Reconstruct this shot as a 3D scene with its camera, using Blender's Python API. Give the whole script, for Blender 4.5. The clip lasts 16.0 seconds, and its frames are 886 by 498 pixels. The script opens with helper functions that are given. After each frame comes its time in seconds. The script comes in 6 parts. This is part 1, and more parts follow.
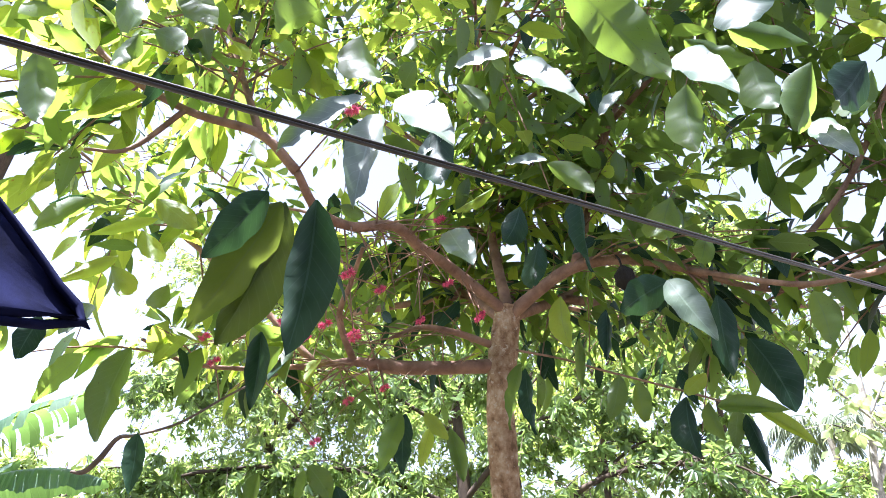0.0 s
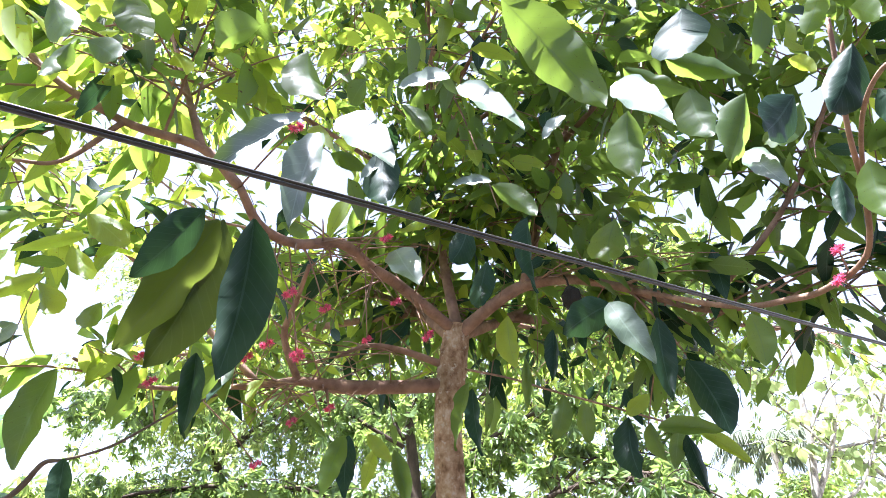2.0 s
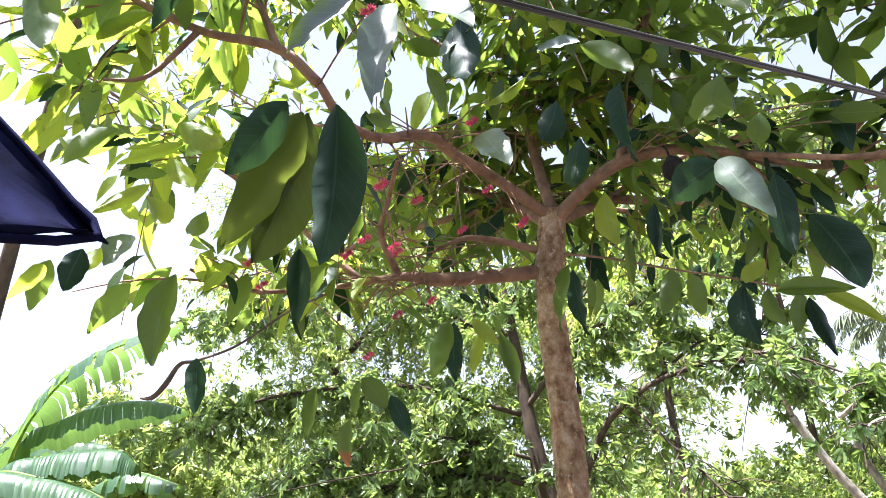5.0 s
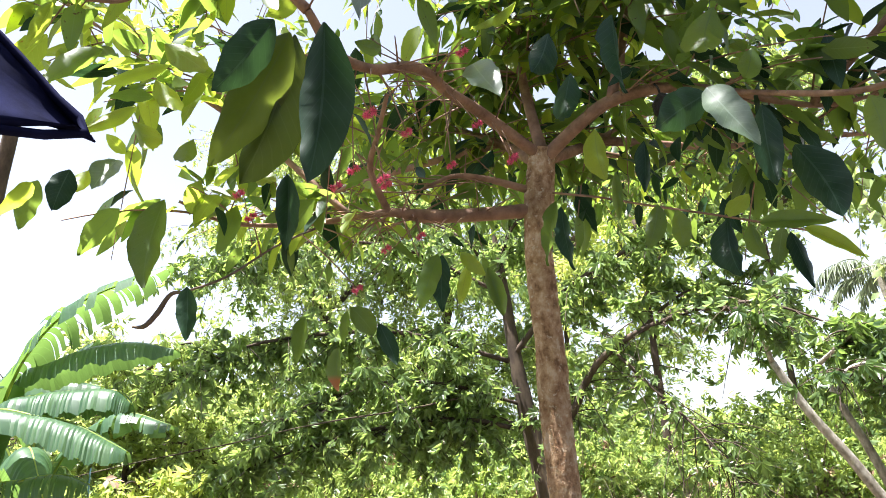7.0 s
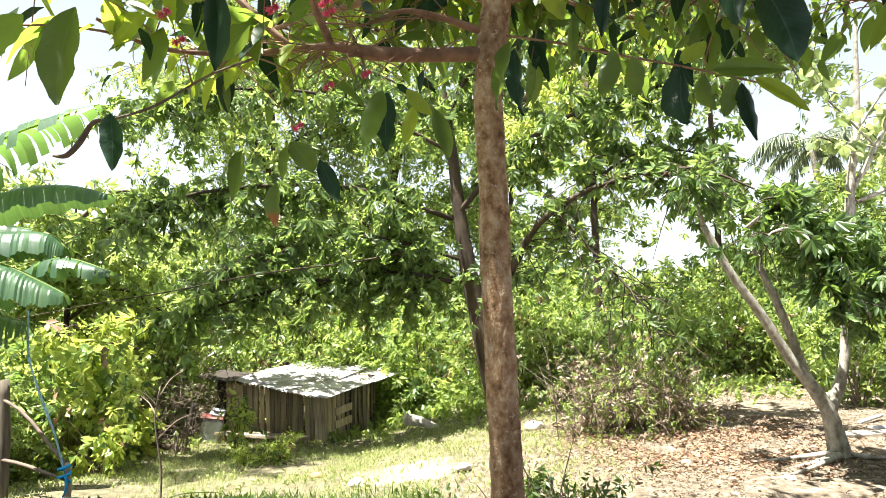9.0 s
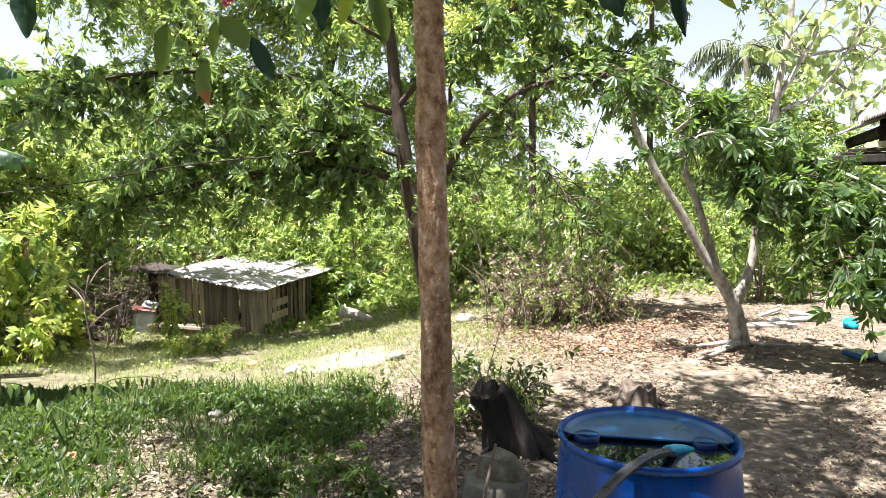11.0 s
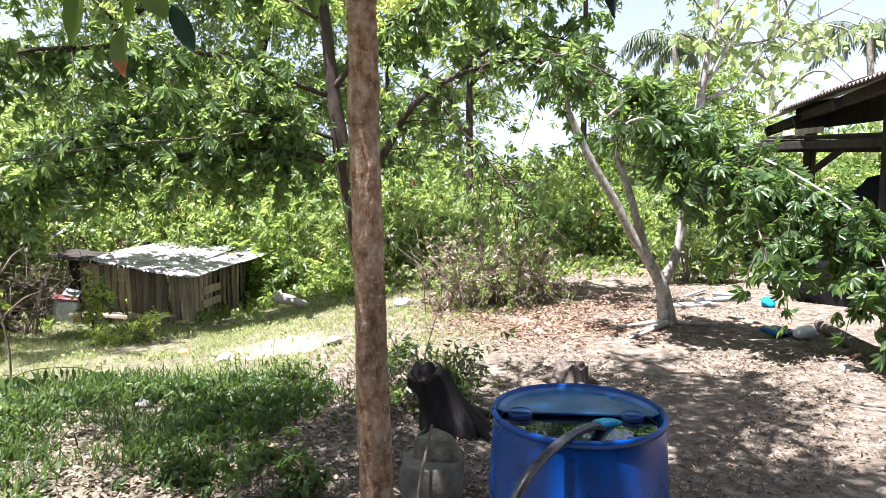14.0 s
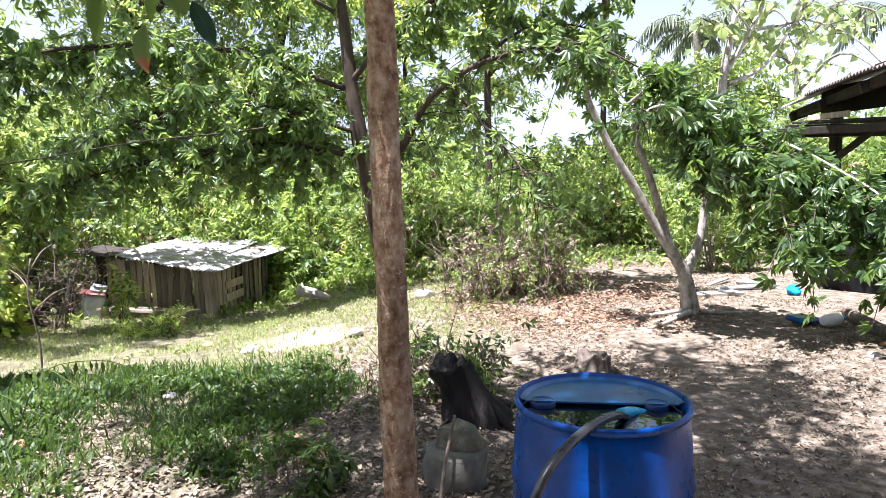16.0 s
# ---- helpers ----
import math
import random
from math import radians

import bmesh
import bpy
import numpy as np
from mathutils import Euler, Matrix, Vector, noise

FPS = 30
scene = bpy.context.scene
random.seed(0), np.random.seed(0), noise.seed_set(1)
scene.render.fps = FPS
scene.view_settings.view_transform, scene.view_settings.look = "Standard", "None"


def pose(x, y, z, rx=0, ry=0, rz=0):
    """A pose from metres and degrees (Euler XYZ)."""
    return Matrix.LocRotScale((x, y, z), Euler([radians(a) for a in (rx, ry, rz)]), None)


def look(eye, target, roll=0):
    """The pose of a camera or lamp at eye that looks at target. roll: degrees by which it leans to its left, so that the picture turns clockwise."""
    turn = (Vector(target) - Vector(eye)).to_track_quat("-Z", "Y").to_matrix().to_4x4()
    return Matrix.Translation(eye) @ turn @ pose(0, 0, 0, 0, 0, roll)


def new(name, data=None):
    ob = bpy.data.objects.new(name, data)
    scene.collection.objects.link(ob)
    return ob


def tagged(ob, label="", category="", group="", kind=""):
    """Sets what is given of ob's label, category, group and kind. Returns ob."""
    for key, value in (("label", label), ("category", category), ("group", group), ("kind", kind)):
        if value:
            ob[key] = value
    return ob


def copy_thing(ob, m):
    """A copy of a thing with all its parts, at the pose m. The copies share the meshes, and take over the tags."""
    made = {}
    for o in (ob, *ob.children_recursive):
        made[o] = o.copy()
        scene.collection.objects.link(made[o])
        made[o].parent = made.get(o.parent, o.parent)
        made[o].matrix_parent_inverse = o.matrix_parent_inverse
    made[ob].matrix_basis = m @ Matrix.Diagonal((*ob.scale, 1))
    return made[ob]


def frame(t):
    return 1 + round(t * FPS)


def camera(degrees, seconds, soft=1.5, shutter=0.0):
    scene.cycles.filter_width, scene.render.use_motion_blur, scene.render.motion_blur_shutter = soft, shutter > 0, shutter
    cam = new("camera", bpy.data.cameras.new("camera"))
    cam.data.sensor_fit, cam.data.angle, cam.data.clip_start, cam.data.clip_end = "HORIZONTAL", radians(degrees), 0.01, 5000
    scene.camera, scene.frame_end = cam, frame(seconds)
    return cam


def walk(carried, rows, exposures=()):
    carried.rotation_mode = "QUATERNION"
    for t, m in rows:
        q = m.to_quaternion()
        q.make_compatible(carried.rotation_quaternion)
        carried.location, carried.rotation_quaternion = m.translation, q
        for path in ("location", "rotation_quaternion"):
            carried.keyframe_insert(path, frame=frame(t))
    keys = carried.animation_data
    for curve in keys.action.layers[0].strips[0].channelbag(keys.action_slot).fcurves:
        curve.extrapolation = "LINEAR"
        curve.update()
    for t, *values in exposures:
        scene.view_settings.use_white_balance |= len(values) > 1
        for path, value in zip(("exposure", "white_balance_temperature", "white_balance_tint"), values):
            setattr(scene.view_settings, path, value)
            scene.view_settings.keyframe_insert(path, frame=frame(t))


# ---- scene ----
cam = camera(69.3, 16.0, soft=0.6)
PATH = [
    (0, (0.077, -0.044, 1.812), (0.081, 1.706, 2.78), -0.3),
    (0.5, (0.089, -0.045, 1.816), (0.114, 1.719, 2.758), 0.1),
    (1, (0.097, -0.048, 1.817), (0.168, 1.711, 2.766), -0.2),
    (1.5, (0.103, -0.05, 1.819), (0.209, 1.707, 2.769), -0.7),
    (2, (0.112, -0.041, 1.831), (0.247, 1.682, 2.836), -1.7),
    (2.5, (0.119, -0.056, 1.845), (0.319, 1.636, 2.894), -2.7),
    (3, (0.126, -0.049, 1.842), (0.421, 1.644, 2.866), -3.4),
    (3.5, (0.116, -0.025, 1.829), (0.262, 1.734, 2.769), -2.4),
    (4, (0.104, 0.02, 1.824), (0.034, 1.849, 2.63), -1.1),
    (4.2, (0.099, 0.029, 1.82), (-0.013, 1.867, 2.6), -1.5),
    (6.3, (0.109, 0.02, 1.753), (-0.055, 1.88, 2.469), -3.6),
    (6.5, (0.11, 0.026, 1.747), (-0.052, 1.899, 2.429), -3.4),
    (7, (0.106, 0.032, 1.734), (-0.032, 1.932, 2.342), -2.6),
    (7.5, (0.111, 0.059, 1.73), (0.028, 1.998, 2.211), -2.7),
    (8, (0.11, 0.073, 1.718), (0.048, 2.033, 2.11), -2.2),
    (8.5, (0.113, 0.077, 1.694), (0.084, 2.056, 1.981), -1.6),
    (9, (0.111, 0.084, 1.685), (0.118, 2.076, 1.864), -1.4),
    (9.2, (0.113, 0.085, 1.673), (0.148, 2.081, 1.803), -1.2),
    (11.3, (0.117, 0.026, 1.64), (0.353, 2.007, 1.497), 0.1),
    (11.5, (0.123, 0.032, 1.636), (0.394, 2.009, 1.499), 0.4),
    (12, (0.123, 0.048, 1.634), (0.516, 2.005, 1.509), 0.8),
    (12.5, (0.127, 0.044, 1.632), (0.557, 1.993, 1.507), 0.8),
    (13, (0.137, 0.078, 1.633), (0.564, 2.028, 1.505), 0.3),
    (13.5, (0.134, 0.04, 1.631), (0.53, 1.993, 1.464), 0.1),
    (14, (0.134, 0.042, 1.627), (0.52, 1.996, 1.443), -0.1),
    (14.5, (0.128, 0.04, 1.626), (0.5, 1.993, 1.413), -0.5),
    (15, (0.132, 0.086, 1.629), (0.489, 2.041, 1.408), -0.5),
    (15.5, (0.128, 0.035, 1.621), (0.486, 1.992, 1.414), -0.5),
    (16, (0.129, 0.039, 1.623), (0.454, 2.002, 1.414), -1.0),
]
EXPOSURES = [(0, 2.84, 5500, 20), (3.5, 2.93, 5500, 20), (4.2, 2.8, 5600, 20), (6.3, 2.53, 5900, 17), (9.2, 2.36, 6300, 8), (11.3, 2.15, 5900, 15), (16, 2.2, 5550, 20)]
walk(cam, [(t, look(eye, target, roll)) for t, eye, target, roll in PATH], EXPOSURES)

# ---------------------------------------------------------------- light
SUN_EL, SUN_AZ = 74.0, -115.0            # degrees; azimuth from straight ahead (+y), clockwise
TO_SUN = Vector((math.sin(radians(SUN_AZ)) * math.cos(radians(SUN_EL)),
                 math.cos(radians(SUN_AZ)) * math.cos(radians(SUN_EL)), math.sin(radians(SUN_EL))))
world = bpy.data.worlds.new("sky")
scene.world = world
world.use_nodes = True
wn = world.node_tree.nodes
sky = wn.new("ShaderNodeTexSky")
sky.sky_type, sky.sun_disc = "NISHITA", False
sky.sun_elevation, sky.sun_rotation = radians(SUN_EL), radians(SUN_AZ)
sky.air_density, sky.dust_density, sky.ozone_density = 1.0, 1.2, 1.0
wn["Background"].inputs["Strength"].default_value = 0.055
haze = wn.new("ShaderNodeHueSaturation")          # a hazy, whitened tropical sky
haze.inputs["Saturation"].default_value = 0.4
world.node_tree.links.new(sky.outputs[0], haze.inputs["Color"])
world.node_tree.links.new(haze.outputs[0], wn["Background"].inputs[0])
sun = new("sun", bpy.data.lights.new("sun", "SUN"))
sun.data.energy, sun.data.angle, sun.data.color = 5.0, radians(0.55), (1.0, 0.95, 0.86)
sun.matrix_world = look((0, 0, 30), Vector((0, 0, 30)) - TO_SUN)

# ---------------------------------------------------------------- materials
def shader(name):
    m = bpy.data.materials.new(name)
    m.use_nodes = True
    return m, m.node_tree.nodes, m.node_tree.links, m.node_tree.nodes["Principled BSDF"]


def ramp(nodes, links, fac, stops):
    r = nodes.new("ShaderNodeValToRGB")
    while len(r.color_ramp.elements) < len(stops):
        r.color_ramp.elements.new(0.5)
    for e, (p, c) in zip(r.color_ramp.elements, stops):
        e.position, e.color = p, (*c, 1)
    links.new(fac, r.inputs[0])
    return r.outputs[0]


def noise_tex(nodes, links, scale, detail=4, rough=0.6, stretch=None):
    co = nodes.new("ShaderNodeTexCoord").outputs["Object"]
    if stretch:
        mp = nodes.new("ShaderNodeMapping")
        mp.inputs["Scale"].default_value = stretch
        links.new(co, mp.inputs[0])
        co = mp.outputs[0]
    n = nodes.new("ShaderNodeTexNoise")
    n.inputs["Scale"].default_value, n.inputs["Detail"].default_value, n.inputs["Roughness"].default_value = scale, detail, rough
    links.new(co, n.inputs["Vector"])
    return n.outputs["Fac"]


def mixed(nodes, links, a, b, fac, mode="MIX"):
    m = nodes.new("ShaderNodeMix")
    m.data_type, m.blend_type = "RGBA", mode
    for sock, v in ((m.inputs[6], a), (m.inputs[7], b), (m.inputs[0], fac)):
        if isinstance(v, (tuple, list)):
            sock.default_value = (*v, 1)
        elif isinstance(v, (int, float)):
            sock.default_value = v
        else:
            links.new(v, sock)
    return m.outputs[2]


def maths(nodes, links, op, a, b=0.0):
    m = nodes.new("ShaderNodeMath")
    m.operation = op
    for sock, v in zip(m.inputs, (a, b)):
        if isinstance(v, (int, float)):
            sock.default_value = v
        else:
            links.new(v, sock)
    return m.outputs[0]


def bump(nodes, links, bsdf, height, strength, distance):
    b = nodes.new("ShaderNodeBump")
    b.inputs["Strength"].default_value, b.inputs["Distance"].default_value = strength, distance
    links.new(height, b.inputs["Height"])
    links.new(b.outputs[0], bsdf.inputs["Normal"])


def chance(nodes, links):
    """A random number for each leaf or blade, whether a part of its own or one of many in a mesh."""
    a = nodes.new("ShaderNodeObjectInfo").outputs["Random"]
    b = nodes.new("ShaderNodeNewGeometry").outputs["Random Per Island"]
    return maths(nodes, links, "FRACT", maths(nodes, links, "ADD", a, b))


def rough_mat(name, stops, scale, roughness=0.85, stretch=None, bump_scale=None, strength=0.5, distance=0.01, metal=0.0, fleck=None, spec=0.3, vary=0.0):
    """A matt surface: a colour ramp over noise, a finer relief and a second, larger blotching."""
    m, n, l, b = shader(name)
    c = ramp(n, l, noise_tex(n, l, scale, 6, 0.65, stretch), stops)
    big = noise_tex(n, l, scale * 0.17, 3, 0.5)
    c = mixed(n, l, c, ramp(n, l, big, [(0.3, (0.62, 0.6, 0.58)), (0.7, (1.1, 1.1, 1.1))]), 0.8, "MULTIPLY")
    if fleck:
        f = ramp(n, l, noise_tex(n, l, fleck[1], 5, 0.7), [(fleck[2], (0, 0, 0)), (fleck[2] + 0.08, (1, 1, 1))])
        c = mixed(n, l, c, fleck[0], f)
    if vary:
        c = mixed(n, l, c, ramp(n, l, n.new("ShaderNodeObjectInfo").outputs["Random"], [(0.0, (1 - vary,) * 3), (1.0, (1 + vary, 1 + vary * 0.9, 1 + vary * 0.75))]), 1.0, "MULTIPLY")
    l.new(c, b.inputs["Base Color"])
    b.inputs["Roughness"].default_value, b.inputs["Metallic"].default_value = roughness, metal
    b.inputs["Specular IOR Level"].default_value = spec
    bump(n, l, b, noise_tex(n, l, bump_scale or scale * 2.5, 8, 0.7, stretch), strength, distance)
    return m


def leaf_mat(name, low, high, glow, through_share=0.4, roughness=0.4, veins=True, spots=None, spec=0.4, tip=None, wax=0.0):
    """A leaf: varied green, light through it, ribs and small flaws."""
    m, n, l, b = shader(name)
    r = chance(n, l)
    c = mixed(n, l, low, high, r)
    c = mixed(n, l, c, ramp(n, l, noise_tex(n, l, 14, 3), [(0.3, (0.75, 0.78, 0.7)), (0.75, (1.15, 1.12, 1.1))]), 0.7, "MULTIPLY")
    g = mixed(n, l, tuple(v * 0.7 for v in glow), glow, r)
    if veins or tip:
        uv = n.new("ShaderNodeTexCoord").outputs["UV"]
        s = n.new("ShaderNodeSeparateXYZ")
        l.new(uv, s.inputs[0])
        across = maths(n, l, "ABSOLUTE", maths(n, l, "SUBTRACT", s.outputs[0], 0.5))
    if veins:
        side = maths(n, l, "FRACT", maths(n, l, "MULTIPLY", maths(n, l, "SUBTRACT", s.outputs[1], maths(n, l, "MULTIPLY", across, 0.35)), 11.0))
        rib = maths(n, l, "MAXIMUM", maths(n, l, "LESS_THAN", across, 0.022), maths(n, l, "MULTIPLY", maths(n, l, "LESS_THAN", side, 0.1), 0.45))
        c = mixed(n, l, c, tuple(min(1, v * 1.7 + 0.03) for v in high), maths(n, l, "MULTIPLY", rib, 0.6))
        g = mixed(n, l, g, tuple(v * 0.72 for v in glow), rib)
        bump(n, l, b, side, 0.12, 0.002)
    if spots:
        f = ramp(n, l, noise_tex(n, l, 45, 2), [(0.68, (0, 0, 0)), (0.74, (1, 1, 1))])
        c = mixed(n, l, c, spots, f)
        g = mixed(n, l, g, spots, f)
    if tip:
        f = ramp(n, l, s.outputs[1], [(0.62, (0, 0, 0)), (0.75, (1, 1, 1))])
        c, g = mixed(n, l, c, tip, f), mixed(n, l, g, tip, f)
    l.new(c, b.inputs["Base Color"])
    b.inputs["Roughness"].default_value, b.inputs["Specular IOR Level"].default_value = roughness, spec
    b.inputs["Coat Weight"].default_value, b.inputs["Coat Roughness"].default_value = wax, 0.3
    t = n.new("ShaderNodeBsdfTranslucent")
    l.new(g, t.inputs[0])
    mx = n.new("ShaderNodeMixShader")
    mx.inputs[0].default_value = through_share
    l.new(b.outputs[0], mx.inputs[1]), l.new(t.outputs[0], mx.inputs[2])
    l.new(mx.outputs[0], n["Material Output"].inputs[0])
    return m


def plain_mat(name, col, roughness=0.5, metal=0.0, spec=0.5, wear=0.15, scale=9):
    m, n, l, b = shader(name)
    f = noise_tex(n, l, scale, 5)
    l.new(ramp(n, l, f, [(0.3, tuple(v * (1 - wear) for v in col)), (0.7, tuple(min(1, v * (1 + wear)) for v in col))]), b.inputs["Base Color"])
    l.new(ramp(n, l, noise_tex(n, l, scale * 3, 4), [(0.3, (roughness * 0.8,) * 3), (0.7, (min(1, roughness * 1.2),) * 3)]), b.inputs["Roughness"])
    b.inputs["Metallic"].default_value, b.inputs["Specular IOR Level"].default_value = metal, spec
    return m


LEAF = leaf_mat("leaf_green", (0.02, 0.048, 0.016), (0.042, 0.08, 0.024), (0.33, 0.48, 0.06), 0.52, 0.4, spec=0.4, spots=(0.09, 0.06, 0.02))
# yellow young leaves; the crown also uses them for sun coming through
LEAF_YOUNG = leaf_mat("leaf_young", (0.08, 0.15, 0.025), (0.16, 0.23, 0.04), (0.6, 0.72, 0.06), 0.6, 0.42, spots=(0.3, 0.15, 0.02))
# shaded copy of LEAF: the dark of leaves out of the sun
LEAF_DARK = leaf_mat("leaf_dark_shaded", (0.01, 0.032, 0.018), (0.018, 0.048, 0.025), (0.05, 0.115, 0.03), 0.25, 0.45, spec=0.22)
LEAF_GLOSS = leaf_mat("leaf_glossy", (0.05, 0.095, 0.05), (0.085, 0.13, 0.07), (0.2, 0.3, 0.07), 0.2, 0.38, spec=0.8, wax=0.65)
# LEAF again, dulled to olive for big leaves hanging in shade
LEAF_OLIVE = leaf_mat("leaf_olive_shaded", (0.035, 0.06, 0.012), (0.055, 0.08, 0.018), (0.17, 0.22, 0.025), 0.5, 0.42, spec=0.3)
LEAF_TIP = leaf_mat("leaf_browning", (0.06, 0.1, 0.03), (0.1, 0.14, 0.04), (0.26, 0.38, 0.07), 0.5, 0.5, tip=(0.4, 0.15, 0.05))
LEAF_SHADE = leaf_mat("leaf_shade_tree", (0.012, 0.032, 0.014), (0.165, 0.24, 0.08), (0.46, 0.62, 0.14), 0.44, 0.34, veins=False, spec=0.5)
LEAF_FORK = leaf_mat("leaf_fork_tree", (0.022, 0.052, 0.02), (0.115, 0.172, 0.055), (0.32, 0.48, 0.09), 0.42, 0.34, veins=False, spec=0.45)
LEAF_LANCE = leaf_mat("leaf_lance", (0.055, 0.11, 0.034), (0.38, 0.46, 0.16), (0.62, 0.74, 0.18), 0.46, 0.36, veins=False, spec=0.5)
LEAF_BUSH = leaf_mat("leaf_bush", (0.048, 0.1, 0.03), (0.305, 0.39, 0.115), (0.57, 0.7, 0.14), 0.45, 0.38, veins=False, spec=0.5)
LEAF_PALE = leaf_mat("leaf_pale", (0.11, 0.2, 0.04), (0.46, 0.52, 0.14), (0.78, 0.85, 0.18), 0.5, 0.42, veins=False)
LEAF_LIGHT = leaf_mat("leaf_light", (0.17, 0.24, 0.1), (0.34, 0.4, 0.17), (0.62, 0.72, 0.26), 0.5, 0.45, veins=False)
LEAF_BANANA = leaf_mat("leaf_banana", (0.032, 0.08, 0.042), (0.065, 0.125, 0.06), (0.22, 0.38, 0.075), 0.38, 0.42, veins=True)
# palm green paled towards grey to stand for distance haze
LEAF_PALM_HAZED = leaf_mat("leaf_palm_hazed", (0.15, 0.18, 0.14), (0.25, 0.28, 0.21), (0.36, 0.42, 0.24), 0.4, 0.4, veins=False)
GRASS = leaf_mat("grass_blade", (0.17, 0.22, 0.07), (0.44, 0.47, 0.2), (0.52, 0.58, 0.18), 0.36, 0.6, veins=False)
# herb green lowered in the colour to deepen the tree's shade
HERB = leaf_mat("herb_leaf_dim", (0.015, 0.038, 0.011), (0.1, 0.15, 0.034), (0.18, 0.29, 0.04), 0.38, 0.5, veins=False)
LITTER = leaf_mat("dry_leaf", (0.055, 0.037, 0.025), (0.41, 0.325, 0.23), (0.27, 0.19, 0.11), 0.12, 0.6, veins=False)
WITHERED = leaf_mat("withered_leaf", (0.1, 0.052, 0.032), (0.41, 0.265, 0.17), (0.3, 0.18, 0.1), 0.12, 0.6, veins=False)
PETAL = leaf_mat("petal_pink", (0.75, 0.1, 0.24), (0.9, 0.2, 0.36), (0.95, 0.2, 0.36), 0.4, 0.5, veins=False)
BARK_RED = rough_mat("bark_reddish", [(0.34, (0.24, 0.14, 0.08)), (0.46, (0.48, 0.3, 0.175)), (0.56, (0.63, 0.44, 0.28)), (0.66, (0.76, 0.62, 0.46))], 24, 0.9, (1, 1, 0.8), 60, 1.0, 0.03, fleck=((0.7, 0.59, 0.45), 50, 0.575), spec=0.15)
BARK_LIMB = rough_mat("bark_limb", [(0.3, (0.16, 0.09, 0.06)), (0.7, (0.37, 0.225, 0.15))], 14, 0.8, None, 70, 0.5, 0.006)
BARK_GREY = rough_mat("bark_grey", [(0.3, (0.13, 0.115, 0.085)), (0.48, (0.33, 0.3, 0.25)), (0.6, (0.46, 0.43, 0.37)), (0.75, (0.6, 0.57, 0.5))], 15, 0.85, (1, 1, 0.6), 45, 0.7, 0.012)
BARK_DARK = rough_mat("bark_dark", [(0.3, (0.035, 0.025, 0.018)), (0.7, (0.11, 0.08, 0.055))], 8, 0.9, (1, 1, 0.4), 35, 0.8, 0.015)
TWIG_DRY = rough_mat("dry_twig", [(0.3, (0.1, 0.072, 0.055)), (0.7, (0.26, 0.2, 0.155))], 10, 0.9)
PLANK = rough_mat("weathered_plank", [(0.25, (0.13, 0.102, 0.073)), (0.5, (0.3, 0.25, 0.19)), (0.8, (0.5, 0.43, 0.345))], 5, 0.9, (6, 6, 0.5), 16, 0.6, 0.006, vary=0.6)
TIMBER = rough_mat("dark_timber", [(0.3, (0.02, 0.016, 0.013)), (0.7, (0.055, 0.043, 0.034))], 6, 0.85, (3, 3, 0.6), 20, 0.5, 0.005)
SHEET = rough_mat("old_metal_sheet", [(0.3, (0.3, 0.27, 0.25)), (0.5, (0.52, 0.5, 0.5)), (0.75, (0.72, 0.72, 0.72))], 2.2, 0.5, None, 30, 0.15, 0.003, 0.25, fleck=((0.3, 0.16, 0.09), 3.0, 0.62))
RUSTY = rough_mat("rusty_sheet", [(0.3, (0.12, 0.09, 0.075)), (0.7, (0.26, 0.22, 0.2))], 3, 0.75, None, 30, 0.2, 0.003, 0.15)
BLUE = plain_mat("blue_plastic", (0.002, 0.04, 0.2), 0.3, 0, 0.28, 0.3, 7)
# lighter blue than the drum's body: sky sheen put into the colour
BLUE_TOP = plain_mat("sheen_blue_plastic", (0.012, 0.085, 0.24), 0.2, 0, 0.7, 0.3, 10)
TEAL = plain_mat("teal_fitting", (0.02, 0.36, 0.52), 0.3)
NAVY = plain_mat("dark_blue_plastic", (0.003, 0.022, 0.1), 0.4)
RUBBER = plain_mat("black_rubber", (0.028, 0.028, 0.03), 0.28, 0, 0.5)
CABLE = plain_mat("cable_sheath", (0.07, 0.066, 0.06), 0.35)
CLOTH_DARK = rough_mat("dark_navy_cloth", [(0.3, (0.006, 0.007, 0.022)), (0.7, (0.012, 0.014, 0.05))], 30, 0.95, None, 300, 0.3, 0.001, spec=0.03)
CONCRETE = rough_mat("mossy_concrete", [(0.3, (0.075, 0.07, 0.052)), (0.7, (0.2, 0.185, 0.15))], 8, 0.9, None, 50, 0.7, 0.008, fleck=((0.1, 0.13, 0.05), 6, 0.6))
MOSSY = rough_mat("dark_mossy_crust", [(0.3, (0.07, 0.066, 0.04)), (0.55, (0.17, 0.155, 0.105)), (0.75, (0.34, 0.31, 0.24))], 12, 0.95, None, 50, 0.9, 0.015)
CHAR = rough_mat("charred_wood", [(0.3, (0.012, 0.01, 0.008)), (0.65, (0.035, 0.029, 0.024)), (0.8, (0.16, 0.14, 0.12))], 9, 0.95, (2, 2, 0.5), 30, 0.9, 0.02)
STUMPWOOD = rough_mat("old_stump_wood", [(0.3, (0.05, 0.037, 0.028)), (0.6, (0.17, 0.135, 0.105)), (0.8, (0.3, 0.25, 0.2))], 10, 0.9, (2, 2, 0.5), 30, 0.8, 0.015)
PALE_WOOD = rough_mat("bleached_wood", [(0.3, (0.36, 0.31, 0.25)), (0.7, (0.62, 0.56, 0.48))], 9, 0.9, (2, 2, 0.5), 30, 0.7, 0.01)
STONE = rough_mat("pale_stone", [(0.3, (0.34, 0.31, 0.27)), (0.7, (0.55, 0.52, 0.47))], 8, 0.9)
